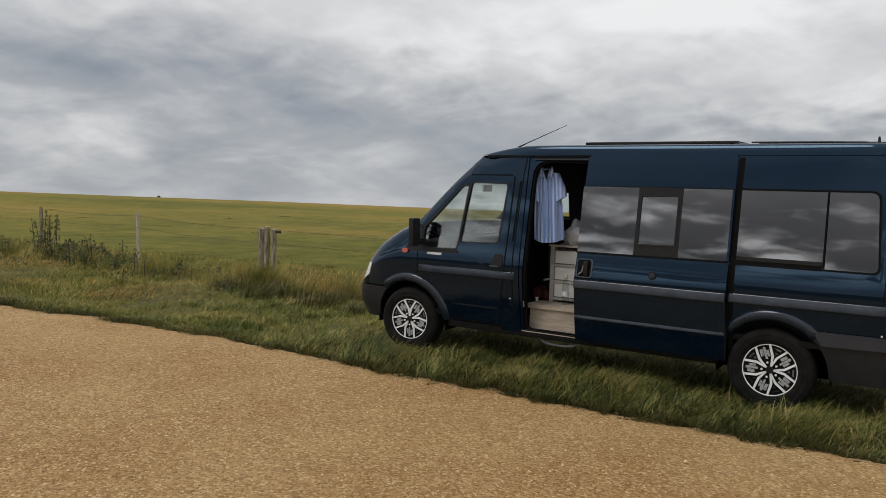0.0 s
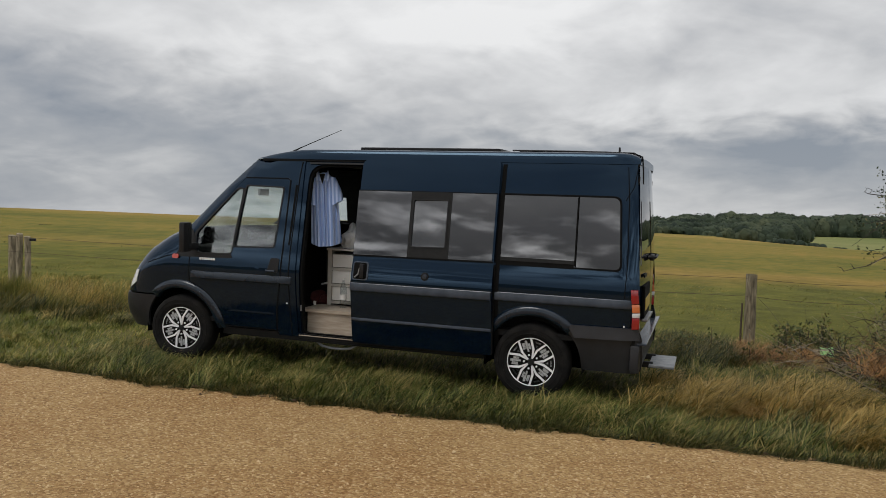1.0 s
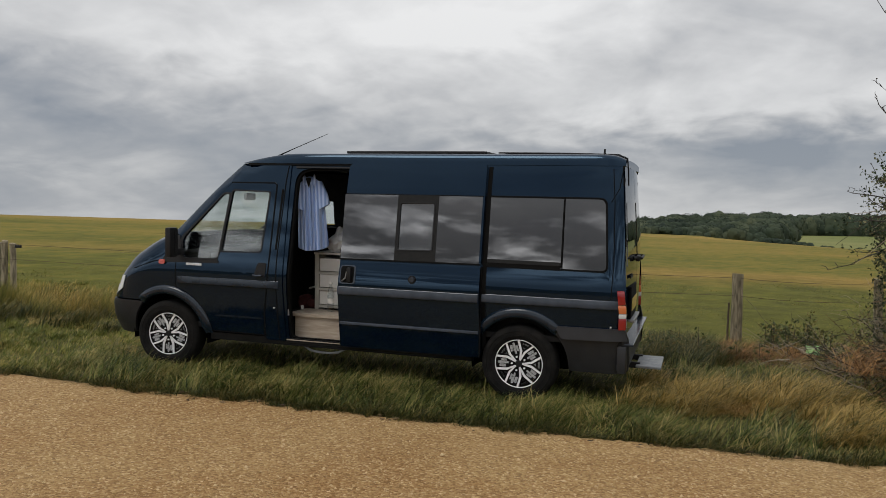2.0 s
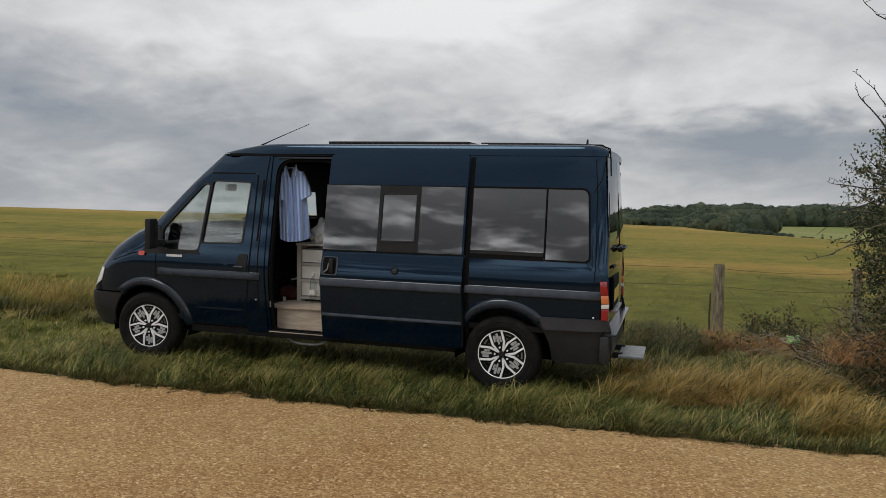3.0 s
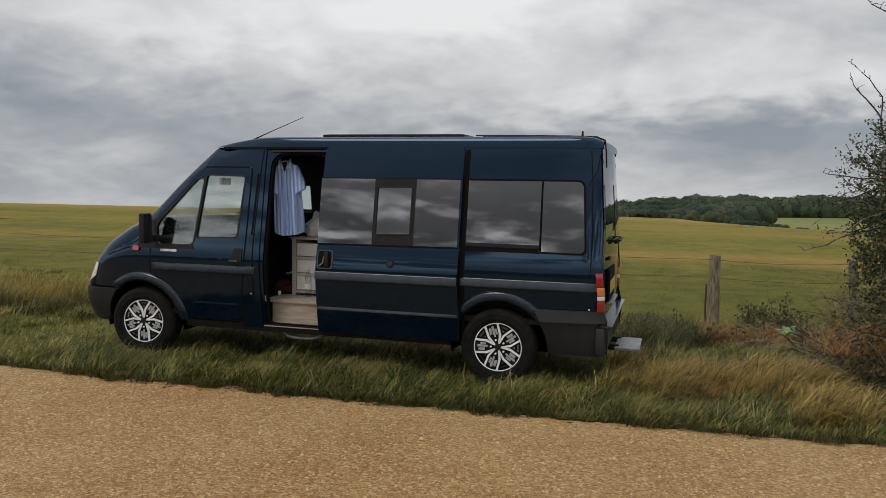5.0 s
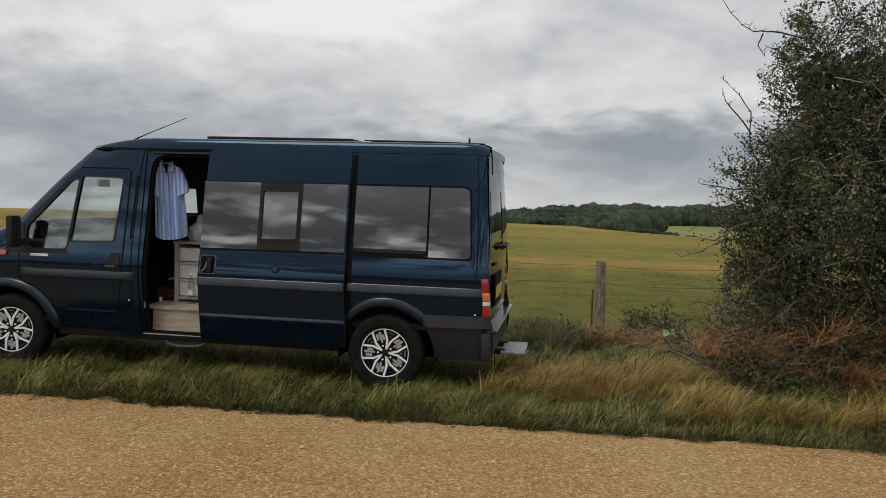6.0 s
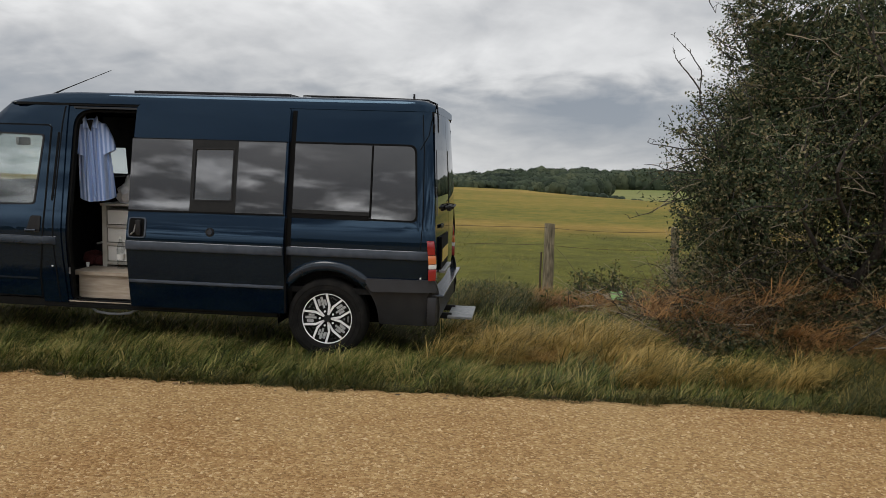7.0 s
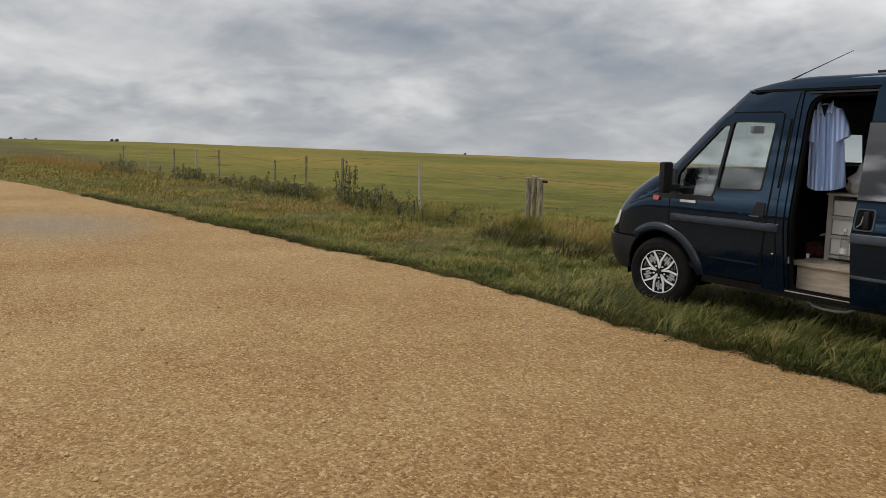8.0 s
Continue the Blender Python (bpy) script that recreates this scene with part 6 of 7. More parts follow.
# ---- fence ----
def build_fence():
    fence = empty("wire_fence", "old wire fence on weathered posts along the pasture", "fence")
    spots = [  # x, y, top, half width, material, lean
        (2.025, 4.40, 0.945, 0.074, POSTWOOD, 0.01), (3.72, 4.30, 0.93, 0.058, POSTWOOD, -0.01),
        (-9.25, 3.02, 1.21, 0.066, POSTWOOD, 0.0), (-9.07, 2.96, 1.245, 0.046, POSTWOOD, 0.02), (-8.90, 3.00, 1.20, 0.046, POSTWOOD, -0.02),
        (-12.90, 3.05, 1.405, 0.036, PALEPOST, -0.02), (-16.95, 3.25, 1.48, 0.036, POSTWOOD, 0.0), (-19.4, 3.35, 1.50, 0.034, POSTWOOD, 0.01),
        (-21.9, 3.45, 1.375, 0.036, POSTWOOD, 0.0), (-26.7, 3.30, 1.65, 0.036, POSTWOOD, -0.01), (-28.7, 3.10, 1.70, 0.036, PALEPOST, 0.01),
        (-30.4, 2.75, 1.69, 0.036, POSTWOOD, 0.0), (-32.8, 2.35, 1.73, 0.036, PALEPOST, 0.0), (-35.1, 1.90, 1.78, 0.036, POSTWOOD, 0.0)]
    for x, y, top, hw, m, lean in spots:
        g = float(height(x, y)) - 0.25
        bm = bmesh.new()
        n = 10
        rings = []
        steps = 9
        for i in range(steps + 1):
            t = i / steps
            z = g + (top - g) * t
            ring = []
            for k in range(n):
                a = 2 * math.pi * k / n
                r = hw * (1 + 0.10 * noise.noise(Vector((math.cos(a) * 2, math.sin(a) * 2, z * 2 + x))) + 0.06 * math.cos(4 * a + x))
                ring.append(bm.verts.new((x + r * math.cos(a) + lean * (z - g), y + r * math.sin(a), z + (0.012 * math.cos(a + x) if i == steps else 0))))
            rings.append(ring)
        for a, b in zip(rings, rings[1:]):
            for k in range(n):
                bm.faces.new((a[k], a[(k + 1) % n], b[(k + 1) % n], b[k]))
        bm.faces.new(rings[-1])
        smooth(part("fence_post", bm, m, fence), 50)
    part("wire_insulator", box_bm(-8.862, -8.74, 2.97, 3.0, 1.13, 1.175, 0.01), BLACK, fence)
    line = sorted([(x, y, top) for x, y, top, *_ in spots if x not in (-9.25, -8.90)])
    smooth(part("short_stake", tube_bm([(1.925, 4.36, -0.2), (1.918, 4.36, 0.2), (1.93, 4.36, 0.56)], [0.015, 0.014, 0.012], 7), WIRE, fence, "thin rusty iron stake"), 50)
    for drop in (0.05, 0.29):
        for (xa, ya, ta), (xb, yb, tb) in zip(line, line[1:]):
            n = 12 if abs(xb - xa) > 6 else 6
            za, zb = ta - drop, tb - drop
            pts = []
            for i in range(n + 1):
                t = i / n
                sag = 0.035 * 4 * t * (1 - t)
                pts.append((xa + (xb - xa) * t, ya + (yb - ya) * t - 0.05, za + (zb - za) * t - sag))
            part("wire", tube_bm(pts, 0.0034, 4), WIRE, fence)


build_fence()


# ---- grass ----
def blades(name, x, y, h, width, bend0, bend1, lean_dir, material, label, category, rng, segs=2, lift=0.0):
    """Grass: every blade a tapered strip that arches over from the angle bend0 to bend1 (degrees from upright)."""
    n = len(x)
    p = np.stack([x, y, height(x, y) - 0.012 + lift], -1)
    yaw = lean_dir + math.pi / 2 + rng.normal(0, 0.6, n)
    w = np.stack([np.cos(yaw) * width / 2, np.sin(yaw) * width / 2, np.zeros(n)], -1)
    hd = np.stack([np.cos(lean_dir), np.sin(lean_dir), np.zeros(n)], -1)
    rows = [p - w, p + w]
    k = segs + 1
    for i in range(k):
        a = np.radians(bend0 + (bend1 - bend0) * (i + 0.5) / k)
        p = p + (h / k)[:, None] * (hd * np.sin(a)[:, None] + np.stack([np.zeros(n), np.zeros(n), np.cos(a)], -1))
        t = 1 - ((i + 1) / k) ** 1.5
        rows += [p] if i == k - 1 else [p - w * t, p + w * t]
    co = np.stack(rows, 1)
    m = co.shape[1]
    tri = []
    for i in range(k - 1):
        tri += [(2 * i, 2 * i + 1, 2 * i + 3), (2 * i, 2 * i + 3, 2 * i + 2)]
    tri.append((2 * k - 2, 2 * k - 1, 2 * k))
    tris = np.array(tri)[None] + m * np.arange(n)[:, None, None]
    return tagged(new(name, fast_mesh(name, co.reshape(-1, 3), tris.reshape(-1, 3), material)), label, category, "", "stuff")


def patch(x, y, seed, scale):
    """Smooth value from 0 to 1 over the ground."""
    s = seed
    v = np.sin(x * 1.7 * scale + s) * np.sin(y * 2.3 * scale + 1.3 * s) + 0.6 * np.sin(x * 3.9 * scale + 2.1 * s + y * 1.1 * scale) + 0.4 * np.sin(y * 5.2 * scale - x * 2.2 * scale + s)
    return np.clip(0.5 + 0.28 * v, 0, 1)


def under_van(x, y):
    return (x > -4.45) & (x < 0.85) & (y > 0.12) & (y < 1.85)


def in_wheel(x, y):
    hit = np.zeros(len(x), bool)
    for wx in (-3.75, 0.0):
        for y0, y1 in ((0.0, 0.28), (1.67, 1.95)):
            hit |= (abs(x - wx) < 0.24) & (y > y0) & (y < y1)
    return hit


def build_grass():
    rng = np.random.default_rng(21)
    turn = lambda m, spread=1.0: rng.normal(0.2, spread, m)  # noqa: E731
    # short turf of the verge
    n = 150000
    x = rng.uniform(-15, 7.5, n)
    y = edge_y(x) + 0.01 + rng.uniform(0, 1, n) ** 1.2 * (5.6 - edge_y(x))
    keep = ~in_wheel(x, y)
    x, y = x[keep], y[keep]
    p = patch(x, y, 0.7, 1.0)
    h = rng.uniform(0.06, 0.15, len(x)) * (0.7 + 0.8 * p)
    h = np.where(under_van(x, y), np.minimum(h, 0.12), h)
    m = len(x)
    ahead = x + 0.5 * patch(x, y, 2.9, 1.1) + rng.normal(0, 0.3, m) < -4.3
    for name, pick, tall, material, label in (("verge_grass", ~ahead, 1.0, GRASS, "short matted green and straw grass of the roadside verge"), ("lush_turf", ahead, 0.8, LUSH, "short bright green turf of the verge ahead of the van")):
        m = pick.sum()
        blades(name, x[pick], y[pick], h[pick] * tall, rng.uniform(0.005, 0.010, m), rng.uniform(5, 50, m), rng.uniform(50, 115, m), turn(m), material, label, "grass", rng)
    # low dark green fringe that creeps over the gravel
    n = 62000
    x = rng.uniform(-20, 7.5, n)
    clump = patch(x, x * 0, 3.7, 3.0)
    y = edge_y(x) - 0.15 * clump * (patch(x, x * 0, 1.2, 6.0) > 0.5) + np.abs(rng.normal(0, 0.17, n))
    keep = rng.random(n) < np.clip(2.2 * patch(x, y, 8.8, 2.2) + 0.1, 0.6, 1)
    x, y, clump = x[keep], y[keep], clump[keep]
    n = len(x)
    blades("edge_grass", x, y, rng.uniform(0.03, 0.13, n) * (0.5 + 0.9 * clump), rng.uniform(0.005, 0.010, n), rng.uniform(0, 50, n), rng.uniform(50, 110, n), rng.normal(-0.9, 1.2, n), EDGEGRASS, "low dark green fringe of grass along the gravel", "grass", rng)

    # longer grass in tussocks, swept by the wind
    def tussocks(name, centres, each, hmin, hmax, spread, material, label, b0=15, b1=100, wind=0.25, wide=1.0, lift=None):
        cx, cy, cs = centres
        k = len(cx)
        i = np.repeat(np.arange(k), each)
        m = len(i)
        sweep = rng.normal(wind, 0.75, k)
        x = cx[i] + rng.normal(0, spread, m) * cs[i]
        y = cy[i] + rng.normal(0, spread * 0.8, m) * cs[i]
        ok = (y > edge_y(x) - 0.13) & ~in_wheel(x, y) & ~((under_van(x, y)) & (y > 0.30)) & ~((x > 0.86) & (x < 1.28) & (y > 0.35) & (y < 1.30))
        x, y, i = x[ok], y[ok], i[ok]
        m = len(x)
        h = rng.uniform(hmin, hmax, m) * cs[i]
        blades(name, x, y, h, rng.uniform(0.005, 0.0105, m) * wide, np.clip(rng.normal(b0, 14, m), 0, 70), np.clip(rng.normal(b1, 22, m), 30, 150), sweep[i] + rng.normal(0, 0.8, m), material, label, "grass", rng, 3, 0.0 if lift is None else lift[i])

    k = 1100
    cx = rng.uniform(-9, 7.5, k)
    cy = edge_y(cx) + 0.18 + rng.uniform(0, 1, k) ** 1.3 * 4.6
    s = patch(cx, cy, 6.6, 1.6)
    ok = (s > 0.42) & ((cx < 4.0) | (cy > 1.2))
    cx, cy, s = cx[ok], cy[ok], s[ok]
    k = len(cx)
    size = rng.uniform(0.4, 0.8, k) + 0.55 * s
    for name, ok, tall, material, label in (("grass_tussock_field", cx >= -4.6, 1.0, GRASS, "wind-bent tussocks of longer green grass on the verge"), ("turf_tussock_field", cx < -4.6, 0.5, LUSH, "small soft tussocks in the bright turf")):
        tussocks(name, (cx[ok], cy[ok], size[ok] * tall), 75, 0.13, 0.34, 0.075, material, label)
    # long grass that stands against the van's near side
    k = 420
    cx = rng.uniform(-16, 7, k)
    cy = edge_y(cx) + rng.normal(0.0, 0.06, k)
    tussocks("edge_tufts", (cx, cy, rng.uniform(0.5, 1.2, k)), 55, 0.05, 0.14, 0.055, EDGEGRASS, "small dark tufts of grass creeping over the gravel", 30, 110, -0.6)
    k = 330
    cx = rng.uniform(-4.7, 1.2, k)
    cy = rng.uniform(-0.55, 0.20, k)
    s = patch(cx, cy, 9.1, 2.0)
    tussocks("sill_grass", (cx, cy, 0.35 + 0.75 * s), 60, 0.15, 0.38, 0.075, GRASS, "long grass brushing the van's sill and wheels", 24, 112)
    # dry golden clumps behind the van and along the bramble
    k = 420
    cx = rng.uniform(0.9, 7.2, k)
    cy = rng.uniform(-0.30, 1.55, k) + 0.08 * (cx - 3)
    s = patch(cx, cy, 2.2, 0.9)
    ok = (s > 0.46) & ((cx < 4.2) | (rng.random(k) < 0.04))
    tussocks("dry_grass", (cx[ok], cy[ok], 0.45 + 0.75 * s[ok]), 120, 0.22, 0.54, 0.055, DRYGRASS, "tall dry golden grass clumps behind the van", 16, 112, 0.1)
    k = 60
    cx, cy = 2.0 + rng.normal(0, 0.45, k), 0.75 + rng.normal(0, 0.25, k)
    tussocks("matted_rusty_grass", (cx, cy, rng.uniform(0.6, 1.0, k)), 110, 0.2, 0.42, 0.08, RUSTGRASS, "flattened orange-brown grass behind the van", 35, 115, 0.0)
    # rank growth along the fence foot
    k = 150
    cx = rng.uniform(-24, -4.5, k)
    cy = np.interp(cx, [-24, -17, -9, -4.5], [3.4, 3.2, 2.95, 3.5]) - 0.12 + rng.normal(0, 0.22, k)
    s = patch(cx, cy, 4.0, 1.3)
    tussocks("fence_grass", (cx, cy, 0.55 + 0.6 * s), 90, 0.26, 0.56, 0.15, VERGE, "rank olive and straw grass along the fence foot", 8, 75)
    k = 16
    cx, cy = -9.0 + rng.normal(0, 0.28, k), 2.78 + rng.normal(0, 0.12, k)
    tussocks("post_tussock", (cx, cy, rng.uniform(0.7, 1.0, k)), 90, 0.42, 0.72, 0.11, VERGE, "rank grass tussock round the gate posts", 8, 70)
    k = 26
    cx, cy = rng.uniform(-9.6, -5.8, k), rng.uniform(1.7, 2.7, k)
    tussocks("dark_tussock", (cx, cy, rng.uniform(0.6, 1.1, k)), 90, 0.2, 0.45, 0.13, EDGEGRASS, "dark green coarse tussocks before the fence", 12, 100, 0.25, 1.4)
    k = 40
    cx, cy = rng.uniform(0.95, 1.85, k), rng.uniform(2.5, 4.2, k)
    tussocks("shade_tussock", (cx, cy, rng.uniform(0.6, 1.0, k)), 80, 0.25, 0.6, 0.11, EDGEGRASS, "dark green tall grass behind the van", 10, 95)
    k = 430
    cx = rng.uniform(4.0, 7.5, k)
    cy = rng.uniform(-0.85, 1.0, k)
    tussocks("dark_grass", (cx, cy, rng.uniform(0.6, 1.1, k)), 80, 0.20, 0.48, 0.10, EDGEGRASS, "coarse dark green grass at the bramble's foot", 22, 115)
    k = 110
    cx, cy = rng.uniform(1.7, 2.7, k), rng.uniform(3.1, 4.3, k)
    tussocks("rusty_grass", (cx, cy, rng.uniform(0.6, 1.0, k)), 90, 0.25, 0.48, 0.10, FERN, "low rust-coloured grass at the fence foot", 45, 110, 0.0)
    k = 40
    cx = np.concatenate([rng.uniform(2.95, 3.55, 12), rng.uniform(3.65, 4.4, 11), rng.uniform(4.4, 5.0, 5), rng.uniform(3.0, 6.0, 12)])
    cy = np.concatenate([rng.uniform(1.1, 1.6, 12), rng.uniform(0.75, 1.15, 11), rng.uniform(0.8, 1.1, 5), rng.uniform(0.85, 1.3, 12)])
    rise = np.concatenate([rng.uniform(0.30, 0.55, 12), rng.uniform(0.10, 0.30, 11), rng.uniform(0.05, 0.2, 5), rng.uniform(0.15, 0.70, 12)])
    tussocks("dead_fern", (cx, cy, rng.uniform(0.7, 1.2, k)), 50, 0.30, 0.62, 0.08, FERN, "withered orange-brown fern fronds at the bramble's edge", 45, 130, 0.0, 1.0, rise)
    k = 420
    cx = rng.uniform(-18, -4.2, k)
    cy = rng.uniform(0.0, 3.2, k)
    s = patch(cx, cy, 5.1, 0.6)
    ok = s > 0.55
    tussocks("straw_grass", (cx[ok], cy[ok], 0.5 + 0.5 * s[ok]), 80, 0.2, 0.42, 0.15, DRYGRASS, "straw-coloured grass on the verge ahead of the van", 64, 112, 0.25, 1.3)
    k = 150
    cx = rng.uniform(-9.5, -2.0, k)
    cy = 3.0 + 0.12 * (cx + 9) + rng.uniform(-0.5, 1.1, k)
    tussocks("golden_grass", (cx, cy, rng.uniform(0.6, 1.1, k)), 70, 0.25, 0.6, 0.16, DRYGRASS, "tall golden grass along the fence", 8, 75)
    # dark coarse tufts dotted over the pasture
    k = 34
    r, az = 16 + 60 * rng.uniform(0, 1, k) ** 1.4, np.radians(rng.uniform(18, 72, k))
    cx, cy = 1.5 - r * np.sin(az), -6.9 + r * np.cos(az)
    ok = cy > 5
    tussocks("pasture_tufts", (cx[ok], cy[ok], rng.uniform(0.5, 1.3, ok.sum())), 150, 0.04, 0.09, 0.28, EDGEGRASS, "dark coarse tufts dotted over the grazed pasture", 30, 105, 0.25, 2.5)
    # the verge farther along the road, coarser
    n = 52000
    x = -11 - rng.uniform(0, 1, n) ** 1.5 * 40
    y = edge_y(x) - 0.06 + rng.uniform(0, 1, n) * 8.5
    p = patch(x, y, 1.9, 0.5)
    dist = np.hypot(x - 1.5, y + 6.9)
    blades("far_verge_grass", x, y, rng.uniform(0.05, 0.14, n) * (0.5 + 0.9 * p), 0.0011 * dist, rng.uniform(5, 50, n), rng.uniform(50, 110, n), turn(n), VERGE, "rough grass of the verge farther along the track", "grass", rng, 1)
    n = 16000
    x = -8 - rng.uniform(0, 1, n) ** 1.1 * 38
    y = edge_y(x) + 0.6 + rng.uniform(0, 1, n) * 7.0
    p = patch(x, y, 4.4, 0.35)
    x, y = x[p > 0.45], y[p > 0.45]
    m = len(x)
    dist = np.hypot(x - 1.5, y + 6.9)
    blades("far_dry_grass", x, y, rng.uniform(0.10, 0.24, m), 0.0009 * dist, rng.uniform(5, 45, m), rng.uniform(50, 105, m), turn(m), DRYGRASS, "tall straw grass along the far fence", "grass", rng, 1)
    k = 30
    cx = rng.uniform(-44, -31, k)
    cy = 1.6 + 0.16 * (cx + 31) + rng.uniform(-0.9, 0.9, k)
    tussocks("far_rusty_grass", (cx, cy, rng.uniform(0.9, 1.9, k)), 70, 0.25, 0.5, 0.30, RUSTGRASS, "tall rust-brown dried docks by the far track", 5, 50)
    # pasture just past the fence
    n = 60000
    r = 10.5 + 15 * rng.uniform(0, 1, n) ** 1.5
    az = np.radians(rng.uniform(-16, 80, n))
    x, y = 1.5 - r * np.sin(az), -6.9 + r * np.cos(az)
    ok = y > 4.2
    x, y, r = x[ok], y[ok], r[ok]
    p = patch(x, y, 3.3, 0.4)
    m = len(x)
    blades("pasture_grass", x, y, rng.uniform(0.04, 0.10, m) * (0.6 + 0.8 * p) * np.clip(1.6 - r / 32, 0.3, 1), 0.0007 * r, rng.uniform(20, 60, m), rng.uniform(60, 115, m), turn(m), FIELDGRASS, "grazed pasture grass past the fence", "grass", rng, 1)


build_grass()


def leaf_cloud(pts, size, rng, flat=0.0, aspect=0.6, facing=None):
    """Small folded leaves, one at each point."""
    n = len(pts)
    a = rng.normal(size=(n, 3))
    a[:, 2] *= 1 - flat
    if facing is not None:
        a = np.cross(facing, a)
    a /= np.linalg.norm(a, axis=1, keepdims=True)
    b = np.cross(a, rng.normal(size=(n, 3)) if facing is None else facing)
    b /= np.linalg.norm(b, axis=1, keepdims=True)
    c = np.cross(a, b)
    s = size[:, None]
    co = np.stack([pts - a * s * 0.5, pts + b * s * aspect * 0.5 + c * s * 0.10, pts + a * s * 0.5, pts - b * s * aspect * 0.5 + c * s * 0.10], 1)
    tri = np.array([(0, 1, 2), (0, 2, 3)])
    return co.reshape(-1, 3), (tri[None] + 4 * np.arange(n)[:, None, None]).reshape(-1, 3)


def build_weeds():
    """Nettles and docks along the fence: upright stalks with leaves."""
    rng = np.random.default_rng(8)
    spots = [(-9.1, 2.75, 0.34, 0.5, 14), (-11.4, 2.8, 0.42, 0.8, 14), (-13.2, 3.0, 0.45, 0.8, 16), (-14.6, 3.1, 0.62, 0.6, 18), (-15.8, 3.2, 0.72, 0.45, 16), (-16.95, 3.17, 1.02, 0.07, 20), (-19.1, 2.9, 0.62, 1.3, 30),
             (-21.5, 3.2, 0.55, 1.0, 16), (-24.0, 3.0, 0.6, 1.5, 14), (-27.5, 2.4, 0.8, 0.8, 12), (-33.0, 1.2, 0.9, 2.0, 14), (2.75, 4.2, 0.75, 0.30, 14), (1.2, 3.4, 0.45, 0.7, 16)]
    for cx, cy, tall, spread, k in spots:
        pts, size, stems = [], [], []
        dist = math.hypot(cx - 1.5, cy + 6.9)
        for _ in range(max(6, int(k * (2.2 if spread > 0.2 else 0.5)))):
            x, y = cx + rng.normal(0, spread * 0.6), cy + rng.normal(0, 0.35)
            h = tall * rng.uniform(0.35, 0.70) * (1.5 if rng.random() < 0.06 or spread < 0.2 else 0.9)
            g = float(height(x, y))
            bend = rng.normal(0, 0.12, 2)
            stems.append([(x, y, g - 0.02), (x + bend[0] * h * 0.5, y + bend[1] * h * 0.5, g + h * 0.55), (x + bend[0] * h, y + bend[1] * h, g + h)])
            m = int(34 * min(1.6, max(0.7, tall / 0.5)))
            t = rng.uniform(0.08, 1.0, m)
            rad = 0.19 * (1.1 - t) * rng.uniform(0.2, 1, m) + 0.02
            an = rng.uniform(0, 6.28, m)
            pts.append(np.stack([x + bend[0] * h * t + rad * np.cos(an), y + bend[1] * h * t + rad * np.sin(an), g + h * t], -1))
            size.append(rng.uniform(0.028, 0.062, m) * (1.0 if dist < 15 else 1.25))
        weed = empty("weed_clump", "dark nettles and dried docks growing at the fence" if cx < 0 else "green weed stalks growing beside the fence", "weeds", "weeds along the fence")
        co, tri = leaf_cloud(np.concatenate(pts), np.concatenate(size), rng, 0.3)
        ob = new("leaf_growth", fast_mesh("leaf_growth", co, tri, WEED))
        tagged(ob, kind="stuff").parent = weed
        bm = bmesh.new()
        for s in stems:
            tube_bm(s, [0.006, 0.005, 0.002] if dist < 15 else [0.011, 0.009, 0.005], 4, bm)
        tagged(part("stalk_growth", bm, DEADSTEM if cx < -30 else BARK, weed), kind="stuff")


build_weeds()


# ---- hawthorn and bramble ----
def crown_edge(z):
    """How far the hawthorns reach along the fence, by height."""
    return np.interp(z, [0.1, 0.4, 0.75, 1.3, 1.95, 2.3, 2.6, 3.0, 3.3, 3.8, 5.0], [3.1, 3.2, 3.3, 3.35, 3.42, 3.68, 3.95, 3.82, 3.85, 4.0, 4.6])


def grow(rng, start, direction, length, radius, depth, limbs, tips, up=0.25):
    """Limbs that fork; each one a bent tapering bar. Tips are where leaves go."""
    pts = [Vector(start)]
    d = Vector(direction).normalized()
    steps = 5
    for i in range(steps):
        d = (d + Vector(rng.normal(0, 0.20, 3)) + Vector((0, 0, up * 0.12))).normalized()
        pts.append(pts[-1] + d * (length / steps))
        tips.append((pts[-1].copy(), depth))
    if any(p.x < crown_edge(p.z) + 0.12 for p in pts):
        return
    limbs.append((pts, [radius * (1 - 0.65 * i / steps) for i in range(steps + 1)], depth))
    if depth == 0:
        return
    for i in range(3 if depth > 1 else 4):
        at = pts[2 + (i * 3) % 4]
        side = Vector(rng.normal(0, 1, 3))
        nd = (d * 0.75 + side.normalized() * 0.85 + Vector((0, 0, up))).normalized()
        grow(rng, at, nd, length * rng.uniform(0.55, 0.78), radius * 0.5, depth - 1, limbs, tips, up)


